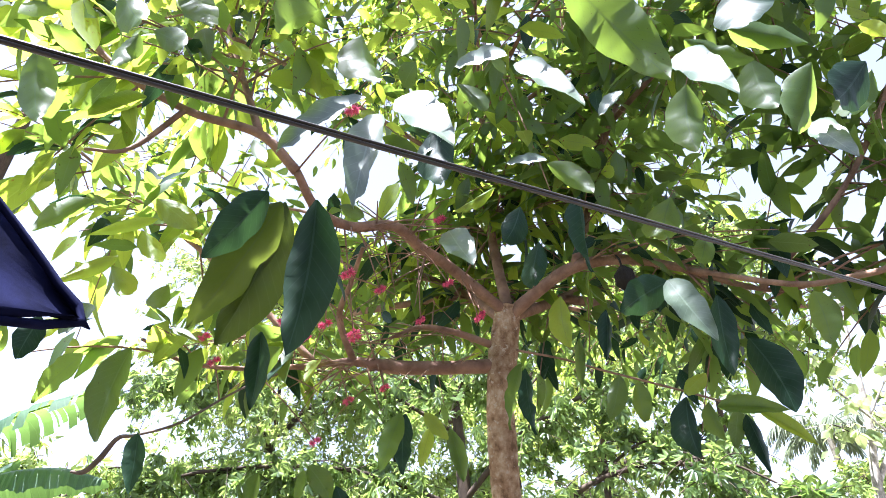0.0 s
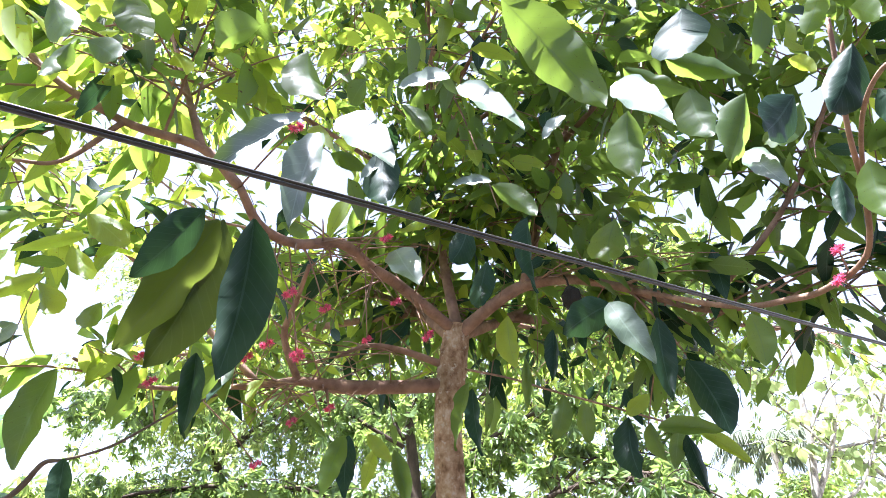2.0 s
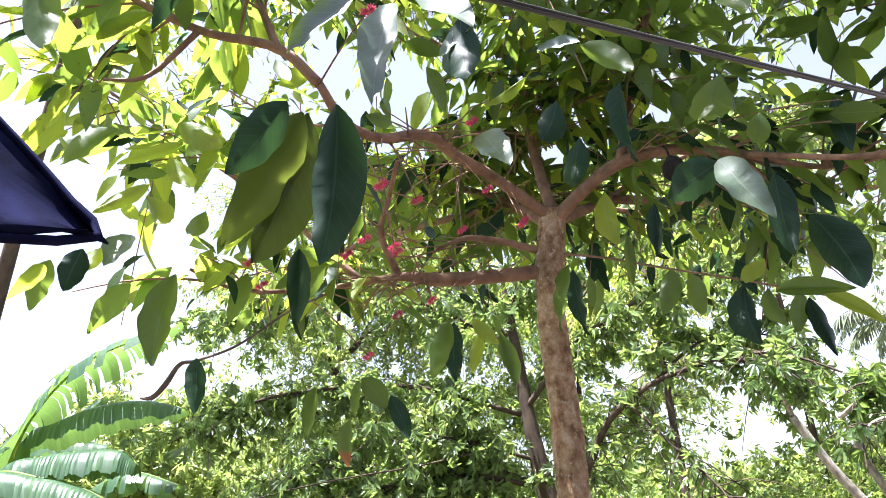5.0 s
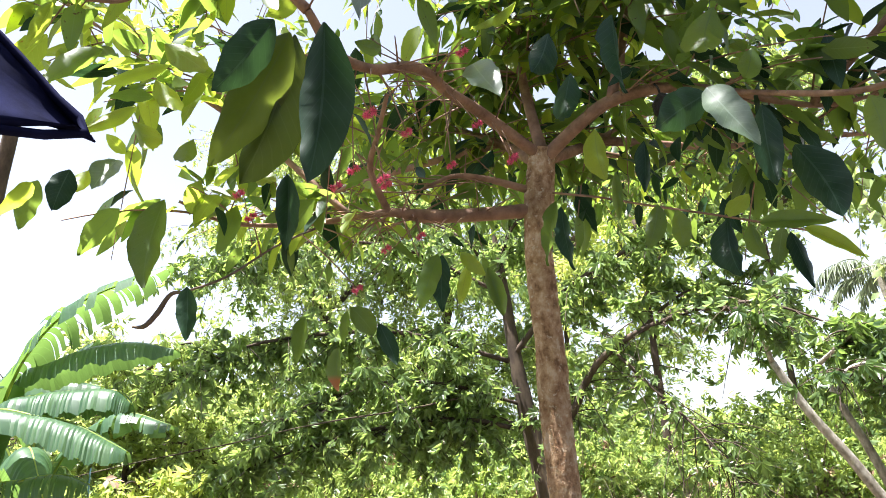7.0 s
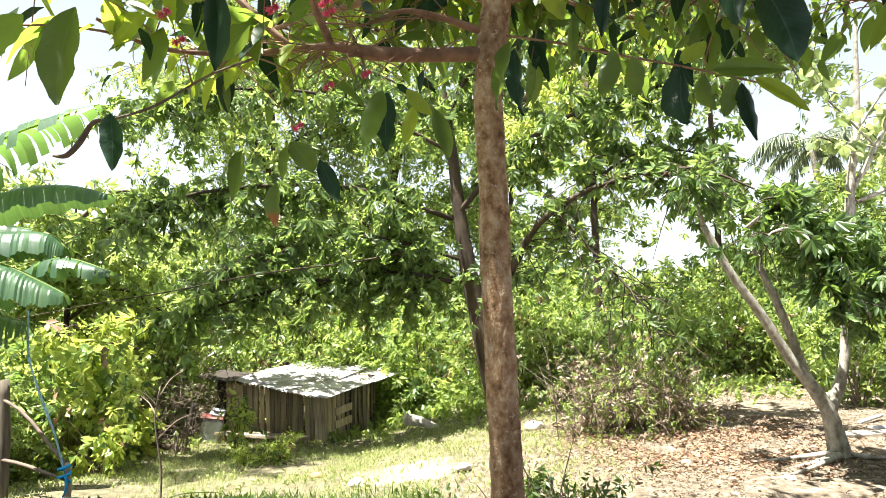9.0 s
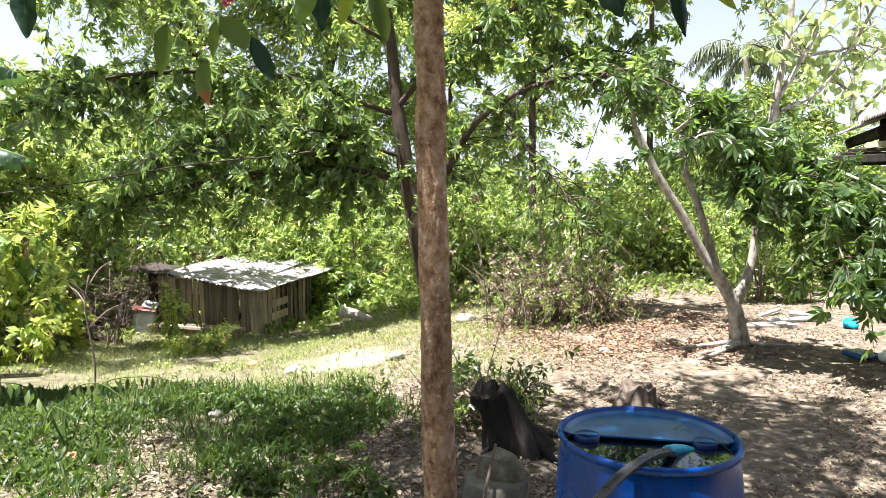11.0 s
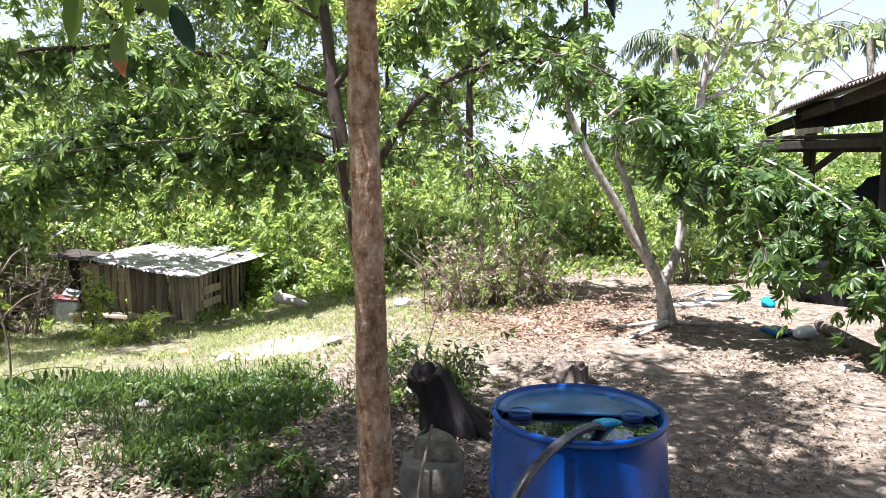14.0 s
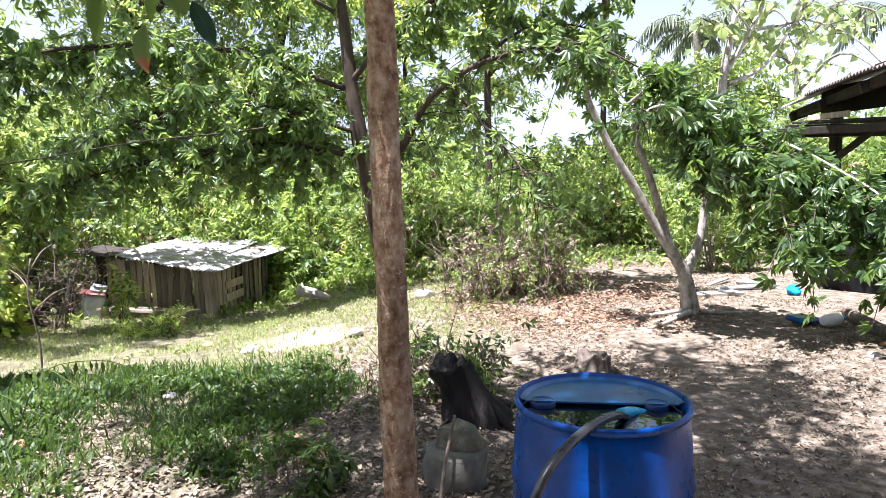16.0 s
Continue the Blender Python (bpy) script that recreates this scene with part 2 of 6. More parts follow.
# tank white dimmed in the colour, in place of shade by the pen
TANK = plain_mat("dimmed_white_plastic", (0.4, 0.42, 0.45), 0.5, 0, 0.3, 0.35, 7)
WHITE = plain_mat("dirty_white_plastic", (0.68, 0.68, 0.66), 0.45, 0, 0.4, 0.2, 5)
ROPE_BLUE = plain_mat("blue_rope", (0.26, 0.43, 0.6), 0.7, 0, 0.2, 0.4, 40)
ROPE_TEAL = plain_mat("bright_blue_rope", (0.02, 0.3, 0.6), 0.7, 0, 0.2, 0.3, 40)
CLAY = plain_mat("orange_clay", (0.42, 0.2, 0.1), 0.8)
PINK = plain_mat("pink_cloth", (0.75, 0.18, 0.3), 0.9, 0, 0.1)
TARP = plain_mat("black_tarpaulin", (0.012, 0.012, 0.013), 0.75, 0, 0.2)
RED = plain_mat("red_plastic", (0.18, 0.05, 0.04), 0.5)
ROOF_BLUE = plain_mat("blue_roof", (0.1, 0.25, 0.5), 0.5)

m, n, l, b = shader("water")
b.inputs["Base Color"].default_value = (0.006, 0.012, 0.02, 1)
b.inputs["Roughness"].default_value, b.inputs["Specular IOR Level"].default_value = 0.015, 0.9
bump(n, l, b, noise_tex(n, l, 9, 2), 0.08, 0.01)
WATER = m

# bare soil on the right, dry tan path, green cover on the left and far
m, n, l, b = shader("ground_earth")
fine = noise_tex(n, l, 9, 8, 0.7)
soil = ramp(n, l, fine, [(0.25, (0.045, 0.035, 0.026)), (0.5, (0.16, 0.126, 0.09)), (0.75, (0.41, 0.345, 0.265))])
green = ramp(n, l, fine, [(0.25, (0.05, 0.045, 0.026)), (0.55, (0.17, 0.15, 0.09)), (0.8, (0.36, 0.32, 0.22))])
co = n.new("ShaderNodeTexCoord").outputs["Object"]
sp = n.new("ShaderNodeSeparateXYZ")
l.new(co, sp.inputs[0])
edge = maths(n, l, "ADD", maths(n, l, "MULTIPLY", noise_tex(n, l, 0.7, 5), 3.0), maths(n, l, "MULTIPLY", maths(n, l, "SUBTRACT", sp.outputs[0], maths(n, l, "MULTIPLY", sp.outputs[1], 0.16)), 0.75))
far = maths(n, l, "MULTIPLY", maths(n, l, "MAXIMUM", maths(n, l, "SUBTRACT", sp.outputs[1], 11.0), 0.0), 0.6)
cover_mix = mixed(n, l, green, soil, ramp(n, l, maths(n, l, "SUBTRACT", edge, far), [(0.35, (0, 0, 0)), (0.95, (1, 1, 1))]))
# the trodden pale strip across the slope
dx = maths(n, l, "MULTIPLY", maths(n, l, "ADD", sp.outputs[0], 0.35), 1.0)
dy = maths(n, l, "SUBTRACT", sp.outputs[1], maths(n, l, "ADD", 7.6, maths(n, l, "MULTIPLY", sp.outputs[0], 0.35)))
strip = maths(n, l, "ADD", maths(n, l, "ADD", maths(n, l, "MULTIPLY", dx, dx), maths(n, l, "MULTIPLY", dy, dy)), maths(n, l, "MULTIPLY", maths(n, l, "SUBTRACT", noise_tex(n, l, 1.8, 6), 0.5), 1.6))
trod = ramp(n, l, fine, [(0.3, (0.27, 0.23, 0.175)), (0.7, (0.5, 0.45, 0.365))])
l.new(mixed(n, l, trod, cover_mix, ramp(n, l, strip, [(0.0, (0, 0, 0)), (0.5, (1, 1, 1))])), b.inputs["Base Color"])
b.inputs["Roughness"].default_value, b.inputs["Specular IOR Level"].default_value = 0.95, 0.15
bump(n, l, b, noise_tex(n, l, 22, 8, 0.75), 0.8, 0.03)
EARTH = m

# ---------------------------------------------------------------- mesh tools
def make_mesh(name, pieces, material, smooth=True):
    """pieces: (vertices, quads, uv or None), joined into one mesh."""
    vs, fs, uvs, k = [], [], [], 0
    for v, f, *uv in pieces:
        v, f = np.asarray(v, float), np.asarray(f, int)
        vs.append(v), fs.append(f + k)
        uvs.append(uv[0] if uv and uv[0] is not None else np.zeros((len(v), 2)))
        k += len(v)
    v, f, uv = np.concatenate(vs), np.concatenate(fs), np.concatenate(uvs)
    me = bpy.data.meshes.new(name)
    me.vertices.add(len(v)), me.loops.add(f.size), me.polygons.add(len(f))
    me.vertices.foreach_set("co", v.astype(np.float32).ravel())
    me.loops.foreach_set("vertex_index", f.astype(np.int32).ravel())
    me.polygons.foreach_set("loop_start", (np.arange(len(f)) * f.shape[1]).astype(np.int32))
    me.polygons.foreach_set("use_smooth", np.full(len(f), smooth))
    me.uv_layers.new(name="UVMap").data.foreach_set("uv", uv[f.ravel()].astype(np.float32).ravel())
    me.materials.append(material)
    me.update(calc_edges=True)
    me.validate()
    return me


def thing(name, at, label, category, group="", kind=""):
    ob = new(name)
    ob.empty_display_size = 0.1
    ob.location = at
    bpy.context.view_layer.update()
    return tagged(ob, label, category, group, kind)


def piece(name, pieces, material, parent=None, label="", smooth=True):
    """One mesh object of its own, given in world places, under a thing or a part."""
    ob = new(name, make_mesh(name, pieces, material, smooth))
    if parent:
        ob.parent = parent
        ob.matrix_parent_inverse = parent.matrix_world.inverted() if parent.type == "MESH" else Matrix.Translation(parent.location).inverted()
    return tagged(ob, label)


def part(name, bm, material, parent=None, label="", smooth=False):
    me = bpy.data.meshes.new(name)
    bm.normal_update()
    bm.to_mesh(me)
    bm.free()
    me.materials.append(material)
    if smooth:
        for p in me.polygons:
            p.use_smooth = True
    ob = new(name, me)
    if parent:
        ob.parent = parent
        ob.matrix_parent_inverse = Matrix.Translation(parent.location).inverted() if parent.type == "EMPTY" else Matrix()
    return tagged(ob, label)


def box(size, m, bevel=0.004, jitter=0.0, rng=random):
    bm = bmesh.new()
    bmesh.ops.create_cube(bm, size=1.0)
    for v in bm.verts:
        v.co = Vector((v.co.x * size[0], v.co.y * size[1], v.co.z * size[2]))
        v.co += Vector([rng.uniform(-jitter, jitter) for _ in range(3)])
    if bevel:
        bmesh.ops.bevel(bm, geom=bm.edges[:], offset=bevel, segments=1, affect="EDGES")
    bm.transform(m)
    return bm


def curve(points, per=6):
    """A smooth line through the points."""
    p = np.array(points, float)
    if len(p) < 3:
        t = np.linspace(0, 1, per + 1)[:, None]
        return p[0] * (1 - t) + p[-1] * t
    q = np.vstack([2 * p[0] - p[1], p, 2 * p[-1] - p[-2]])
    out = []
    for i in range(1, len(q) - 2):
        for s in np.arange(per) / per:
            a, b_, c_, d = q[i - 1:i + 3]
            out.append(0.5 * (2 * b_ + (c_ - a) * s + (2 * a - 5 * b_ + 4 * c_ - d) * s * s + (3 * b_ - a - 3 * c_ + d) * s ** 3))
    out.append(p[-1])
    return np.array(out)


def tube(points, r0, r1, sides=8, lump=0.0, per=6, radii=None, seed=0.0, close=True, scab=0.0):
    """A tapering round limb along a line."""
    p = curve(points, per)
    n_ = len(p)
    r = np.interp(np.linspace(0, 1, n_), np.linspace(0, 1, len(radii)), radii) if radii is not None else r0 + (r1 - r0) * np.linspace(0, 1, n_)
    tan = np.gradient(p, axis=0)
    tan /= np.linalg.norm(tan, axis=1)[:, None] + 1e-9
    if close:
        p, tan = np.vstack([p[:1], p, p[-1:]]), np.vstack([tan[:1], tan, tan[-1:]])
        r, n_ = np.concatenate([[r[0] * 0.03], r, [r[-1] * 0.03]]), n_ + 2
    u = np.cross(tan[0], (0.31, 0.95, 0.05) if abs(tan[0][2]) > 0.6 else (0, 0, 1))
    u /= np.linalg.norm(u)
    vs = []
    ang = np.arange(sides) / sides * 2 * np.pi
    for i in range(n_):
        u = u - tan[i] * (u @ tan[i])
        u /= np.linalg.norm(u) + 1e-9
        w = np.cross(tan[i], u)
        rr = np.full(sides, r[i])
        if lump:
            rr = np.array([r[i] * (1 + lump * noise.noise(Vector((math.cos(a) * 1.5 + seed, math.sin(a) * 1.5, p[i][2] * 4 + p[i][0] * 4)))
                                   + lump * 0.5 * noise.noise(Vector((math.cos(a) * 5 + seed, math.sin(a) * 5, p[i][2] * 16 + p[i][0] * 9)))) for a in ang])
        if scab:
            for k, a in enumerate(ang):
                q = Vector((math.cos(a) * 2.2 + seed, math.sin(a) * 2.2, p[i][2] * 9))
                rough_here = max(0.0, noise.noise(q * 0.6) + 0.25)
                rr[k] += scab * (rough_here * (noise.noise(q * 7) + 0.6 * noise.noise(q * 15)) + 0.6 * noise.noise(q * 1.4))
        vs.append(p[i] + (np.cos(ang) * rr)[:, None] * u + (np.sin(ang) * rr)[:, None] * w)
    v = np.concatenate(vs)
    k = np.arange(sides)
    f = np.concatenate([np.stack([i * sides + k, i * sides + (k + 1) % sides, (i + 1) * sides + (k + 1) % sides, (i + 1) * sides + k], 1) for i in range(n_ - 1)])
    uv = np.stack([np.tile(k / sides, n_), np.repeat(np.linspace(0, 1, n_), sides)], 1)
    return v, f, uv


def leaf_shape(rows=6, width=0.4, fold=0.12, droop=0.15, wave=0.0, blunt=0.8, twist=0.0, bend=0.0):
    """A leaf one long along +y, +z its upper side; rows 0 or 1: the simple folded leaves of far trees and grass."""
    if rows < 2:
        w, up = width * 0.5, fold * width
        if rows == 0:
            v = [(0, 0, 0), (w, 0.42, up - droop * 0.18), (0, 1, -droop), (-w, 0.42, up - droop * 0.18)]
            return np.array(v), np.array([(0, 1, 2, 3)]), np.array([(0.5, 0), (1, 0.42), (0.5, 1), (0, 0.42)])
        v = [(0, 0, 0), (w, 0.34, up - droop * 0.12), (w * 0.72, 0.7, up * 0.7 - droop * 0.5), (0, 1, -droop), (-w * 0.72, 0.7, up * 0.7 - droop * 0.5), (-w, 0.34, up - droop * 0.12)]
        return np.array(v), np.array([(0, 1, 2, 3), (0, 3, 4, 5)]), np.array([(0.5, 0), (1, 0.34), (0.86, 0.7), (0.5, 1), (0.14, 0.7), (0, 0.34)])
    v, uv = [], []
    for i in range(rows + 1):
        s = i / rows
        w = 0.5 * width * max(0.012, math.sin(math.pi * s ** blunt)) ** 0.66 * (1 - 0.25 * s) * (1 - 0.35 * max(0, s - 0.72))
        z = -droop * s * s
        for side in (-1, 0, 1):
            rip = wave * (math.sin(s * 15 + side * 1.7) + 0.6 * math.sin(s * 29 + side * 0.6)) * abs(side) * min(1, s * 4)
            uneven = 1 + wave * 2.2 * math.sin(s * 19 + side * 2.3) if 0.05 < s < 0.97 else 1
            v.append((side * w * uneven + bend * math.sin(s * 2.6), s, z + abs(side) * fold * w * 2 + rip + side * twist * s * w))
            uv.append((0.5 + side * 0.5, s))
    f = []
    for i in range(rows):
        a = i * 3
        f += [(a, a + 1, a + 4, a + 3), (a + 1, a + 2, a + 5, a + 4)]
    return np.array(v), np.array(f), np.array(uv)


def fan_shape(fingers=7, spread=100, width=0.26, rows=3, hang=0.35):
    """A hand-shaped compound leaf, leaflets from one point."""
    vs, fs, uvs, k = [], [], [], 0
    for i in range(fingers):
        a = radians(-spread + 2 * spread * i / (fingers - 1))
        size = 1.0 - 0.35 * abs(i / (fingers - 1) * 2 - 1)
        v, f, uv = leaf_shape(rows, width / size * 0.8, 0.1, hang)
        v = v * size
        x, y = v[:, 0] * math.cos(a) + v[:, 1] * math.sin(a), -v[:, 0] * math.sin(a) + v[:, 1] * math.cos(a)
        vs.append(np.stack([x, y + 0.05, v[:, 2] - 0.1 * abs(math.sin(a)) * v[:, 1]], 1)), fs.append(f + k), uvs.append(uv)
        k += len(v)
    return np.concatenate(vs), np.concatenate(fs), np.concatenate(uvs)


def spray_shape(count=6, rng=None, width=0.32, rows=2, size=0.5):
    """A short twig's worth of leaves, alternate, one long."""
    vs, fs, uvs, k = [], [], [], 0
    for i in range(count):
        v, f, uv = leaf_shape(rows, width, 0.1, 0.2)
        v = v * size * rng.uniform(0.7, 1.15)
        m3 = np.array(Euler((rng.uniform(-0.7, 0.3), rng.uniform(-0.6, 0.6), rng.choice((-1, 1)) * rng.uniform(0.3, 1.3))).to_matrix())
        vs.append(v @ m3.T + np.array((0, i / count * 0.75, rng.uniform(-0.05, 0.05)))), fs.append(f + k), uvs.append(uv)
        k += len(v)
    return np.concatenate(vs), np.concatenate(fs), np.concatenate(uvs)


def axes(along, facing):
    """Turning matrices whose y runs along and whose z looks to facing as far as it can."""
    a = along / (np.linalg.norm(along, axis=1)[:, None] + 1e-9)
    n_ = facing - a * np.sum(a * facing, axis=1)[:, None]
    n_ /= np.linalg.norm(n_, axis=1)[:, None] + 1e-9
    return np.stack([np.cross(a, n_), a, n_], axis=2)


def scatter(shape, places, turns, sizes):
    """Many copies of one shape as joined geometry."""
    v, f, uv = shape
    places, sizes = np.asarray(places), np.asarray(sizes)
    out = np.einsum("mij,nj->mni", turns, v) * sizes[:, None, None] + places[:, None, :]
    idx = f[None] + (np.arange(len(places)) * len(v))[:, None, None]
    return out.reshape(-1, 3), idx.reshape(-1, f.shape[1]), np.tile(uv, (len(places), 1))


def hang(rng, k, down=0.6, up=0.5):
    """Leaf directions that hang a little, with the upper side to the sky."""
    a = rng.normal(size=(k, 3))
    a[:, 2] = -abs(a[:, 2]) * 0.6 - down
    n_ = rng.normal(size=(k, 3)) * 0.7
    n_[:, 2] += up
    return axes(a, n_)


def grow(limbs, rng, twigs, length, leaves, droop=0.5, start=0.25, spread=0.35, radius=0.008):
    """Twigs along limbs: their tubes, and places for leaves along them."""
    tubes, places, along = [], [], []
    lines = [curve(p, 5) for p in limbs]
    weights = np.array([np.sum(np.linalg.norm(np.diff(c_, axis=0), axis=1)) for c_ in lines])
    picks = rng.choice(len(lines), twigs, p=weights / weights.sum())
    for i in picks:
        c_ = lines[i]
        s = rng.uniform(start, 1.0) * (len(c_) - 1)
        j = min(int(s), len(c_) - 2)
        o = c_[j] + (c_[j + 1] - c_[j]) * (s - j)
        d = rng.normal(size=3) * np.array((1, 1, 0.6)) + (c_[-1] - c_[0]) * spread / (np.linalg.norm(c_[-1] - c_[0]) + 1e-9)
        d /= np.linalg.norm(d)
        ln = length * rng.uniform(0.5, 1.25)
        pts = [o + d * ln * q + np.array((0, 0, -droop * ln * q * q)) for q in (0, 0.35, 0.7, 1.0)]
        tubes.append(tube(pts, radius * rng.uniform(0.7, 1.2), radius * 0.35, 4, per=2, close=False))
        cc = curve(pts, 4)
        for q in np.linspace(0.25, 1.0, leaves):
            places.append(cc[int(q * (len(cc) - 1))] + rng.normal(size=3) * 0.03)
            along.append(cc[-1] - cc[0])
    return tubes, np.array(places), np.array(along)

# ---------------------------------------------------------------- ground
def ease(u):
    u = np.clip(u, 0, 1)
    return u * u * (3 - 2 * u)


def ground_z(x, y):
    """Level on the right, falling away to the left and back."""
    return -0.55 * ease((y - 4) / 8) * ease((2.2 - x) / 4)


def gz(x, y):
    return float(ground_z(np.array(float(x)), np.array(float(y))))


gx = np.concatenate([-(np.geomspace(1, 300, 24)[::-1]) - 9, np.linspace(-9.5, 9.5, 150), np.geomspace(1, 300, 24) + 9])
gy = np.concatenate([-(np.geomspace(1, 200, 14)[::-1]) - 1, np.linspace(-1.5, 16, 150), np.geomspace(1, 600, 24) + 16])
XX, YY = np.meshgrid(gx, gy)
ZZ = ground_z(XX, YY)
for i in range(XX.shape[0]):
    for j in range(XX.shape[1]):
        x, y = XX[i, j], YY[i, j]
        if abs(x) < 12 and -2 < y < 18:
            ZZ[i, j] += 0.05 * noise.noise(Vector((x * 0.9, y * 0.9, 0))) + 0.018 * noise.noise(Vector((x * 4, y * 4, 3)))
w_ = len(gx)
ii, jj = np.meshgrid(np.arange(len(gy) - 1), np.arange(w_ - 1), indexing="ij")
quads = np.stack([ii * w_ + jj, ii * w_ + jj + 1, (ii + 1) * w_ + jj + 1, (ii + 1) * w_ + jj], -1).reshape(-1, 4)
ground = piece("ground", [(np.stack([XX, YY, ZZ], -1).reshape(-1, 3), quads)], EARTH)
tagged(ground, "sloping bare earth yard with dry leaves and patches of grass", "ground", kind="structure")


def cover(name, shape, count, region, size, seed, material, label, category, upright=0.8, lift=0.0, flat=False, keep=None):
    """Grass, herbs or fallen leaves over a stretch of the ground: ONE thing nobody could count."""
    rng = np.random.default_rng(seed)
    x, y = rng.uniform(region[0], region[1], count), rng.uniform(region[2], region[3], count)
    if keep is not None:
        ok = keep(x, y, rng)
        x, y = x[ok], y[ok]
    z = ground_z(x, y) + np.array([0.05 * noise.noise(Vector((a * 0.9, b_ * 0.9, 0))) for a, b_ in zip(x, y)]) + lift
    k = len(x)
    a = rng.normal(size=(k, 3))
    if flat:
        a[:, 2] *= 0.25
        n_ = rng.normal(size=(k, 3)) * 0.35 + np.array((0, 0, 1.0))
    else:
        a[:, 2] = upright * 2 + abs(a[:, 2])
        n_ = rng.normal(size=(k, 3))
    ob = piece(name, [scatter(shape, np.stack([x, y, z], 1), axes(a, n_), rng.uniform(size[0], size[1], k))], material)
    return tagged(ob, label, category, kind="stuff")


def patchy(scale, level, seed):
    def keep(x, y, rng):
        v = np.array([noise.noise(Vector((a * scale, b_ * scale, seed))) for a, b_ in zip(x, y)])
        return v + rng.uniform(-0.25, 0.25, len(x)) > level
    return keep


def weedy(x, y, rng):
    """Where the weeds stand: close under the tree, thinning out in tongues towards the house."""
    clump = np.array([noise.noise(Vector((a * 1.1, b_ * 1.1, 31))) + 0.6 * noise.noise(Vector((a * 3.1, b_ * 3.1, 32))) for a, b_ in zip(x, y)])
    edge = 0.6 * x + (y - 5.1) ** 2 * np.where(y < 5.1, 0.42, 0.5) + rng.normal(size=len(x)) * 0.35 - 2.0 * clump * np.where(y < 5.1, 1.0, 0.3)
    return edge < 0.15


srng = np.random.default_rng(5)
blade = leaf_shape(0, 0.09, 0.1, 0.35)
herb = spray_shape(6, srng, 0.5, 1, 0.5)
dry = leaf_shape(2, 0.5, 0.2, 0.25, 0.05)
cover("grass_patch", blade, 120000, (-6.5, 3.0, 5.8, 12.8), (0.03, 0.075), 11, GRASS, "short sunlit yellow-green grass on the slope", "grass",
      keep=lambda x, y, rng: patchy(0.8, -0.2, 1)(x, y, rng) & patchy(2.6, -0.3, 2)(x, y, rng) & (((x + 0.35) * 1.0) ** 2 + (y - 7.6 - 0.35 * x) ** 2 + rng.normal(size=len(x)) * 0.4 > 0.35) & (x + rng.normal(size=len(x)) * 0.45 < 1.55 + 0.4 * (y - 6.6)))
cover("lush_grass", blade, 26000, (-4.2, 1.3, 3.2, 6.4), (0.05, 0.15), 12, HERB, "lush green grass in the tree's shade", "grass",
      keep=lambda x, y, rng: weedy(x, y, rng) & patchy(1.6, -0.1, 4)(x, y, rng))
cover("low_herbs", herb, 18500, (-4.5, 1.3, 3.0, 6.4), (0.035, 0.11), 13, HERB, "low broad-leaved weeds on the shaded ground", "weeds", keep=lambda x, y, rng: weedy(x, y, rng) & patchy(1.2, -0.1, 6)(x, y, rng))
cover("slope_weeds", herb, 6500, (-5.5, 2.6, 5.6, 11.5), (0.03, 0.08), 18, GRASS, "small sunlit weeds scattered through the grass", "weeds", keep=lambda x, y, rng: patchy(1.7, 0.02, 21)(x, y, rng) & (x + rng.normal(size=len(x)) * 0.4 < 1.4 + 0.4 * (y - 6.6)))
cover("verge_weeds", herb, 5200, (-4.5, 6.5, 8.8, 14.5), (0.1, 0.25), 14, LEAF_BUSH, "light green weeds along the edge of the thicket", "weeds", keep=lambda x, y, rng: (y + rng.normal(size=len(x)) * 0.6 > 11.2 + 0.25 * np.maximum(x - 1.5, 0) - 0.2 * np.minimum(x, 1.5)) & ((x + 0.2) ** 2 + (y - 10.9) ** 2 > 0.45))
cover("dry_leaves", leaf_shape(1, 0.45, 0.4, 0.3), 80000, (-1.2, 8.0, 2.0, 11.5), (0.012, 0.04), 15, LITTER, "fallen dry brown leaves scattered over the earth", "leaf litter", lift=0.015, flat=True, keep=lambda x, y, rng: (x + rng.normal(size=len(x)) * 0.7 > 0.35 + 0.12 * (y - 3)) & (x + rng.normal(size=len(x)) * 1.2 < 5.2 - 0.25 * (5 - y)) & patchy(1.1, -0.1, 9)(x, y, rng))
cover("withered_leaves", dry, 24000, (1.2, 6.5, 5.2, 10.5), (0.03, 0.09), 17, WITHERED, "reddish-brown withered leaves lying thick on the earth", "leaf litter", lift=0.02, flat=True, keep=lambda x, y, rng: ((x - 3.2) ** 2 * 0.35 + (y - 7.4 - 0.2 * x) ** 2 * 0.3 + rng.normal(size=len(x)) * 0.35 < 0.8) & patchy(1.5, -0.25, 12)(x, y, rng))
cover("fallen_leaves", leaf_shape(1, 0.5, 0.25, 0.25), 30000, (-4.0, 1.3, 2.2, 6.0), (0.015, 0.055), 16, LITTER, "fallen dry leaves lying among the weeds", "leaf litter", lift=0.015, flat=True, keep=patchy(1.3, -0.15, 14))

# ---------------------------------------------------------------- assumed house behind the walker: unseen plain wall and eave that cut sky light
WALL_PAINT = rough_mat("plain_wall", [(0.3, (0.1, 0.09, 0.075)), (0.7, (0.16, 0.145, 0.125))], 3, 0.9)
tagged(part("wall_house", box((14.0, 0.2, 3.2), pose(0, -1.6, 1.5), 0.01), WALL_PAINT), "assumed unseen house wall behind the yard that cuts sky light", "wall", kind="structure")
tagged(part("eave_house", box((14.0, 1.0, 0.12), pose(0, -1.15, 2.98, 8, 0, 0), 0.01), WALL_PAINT), "assumed unseen house eave behind the yard that cuts sky light", "eave", kind="structure")

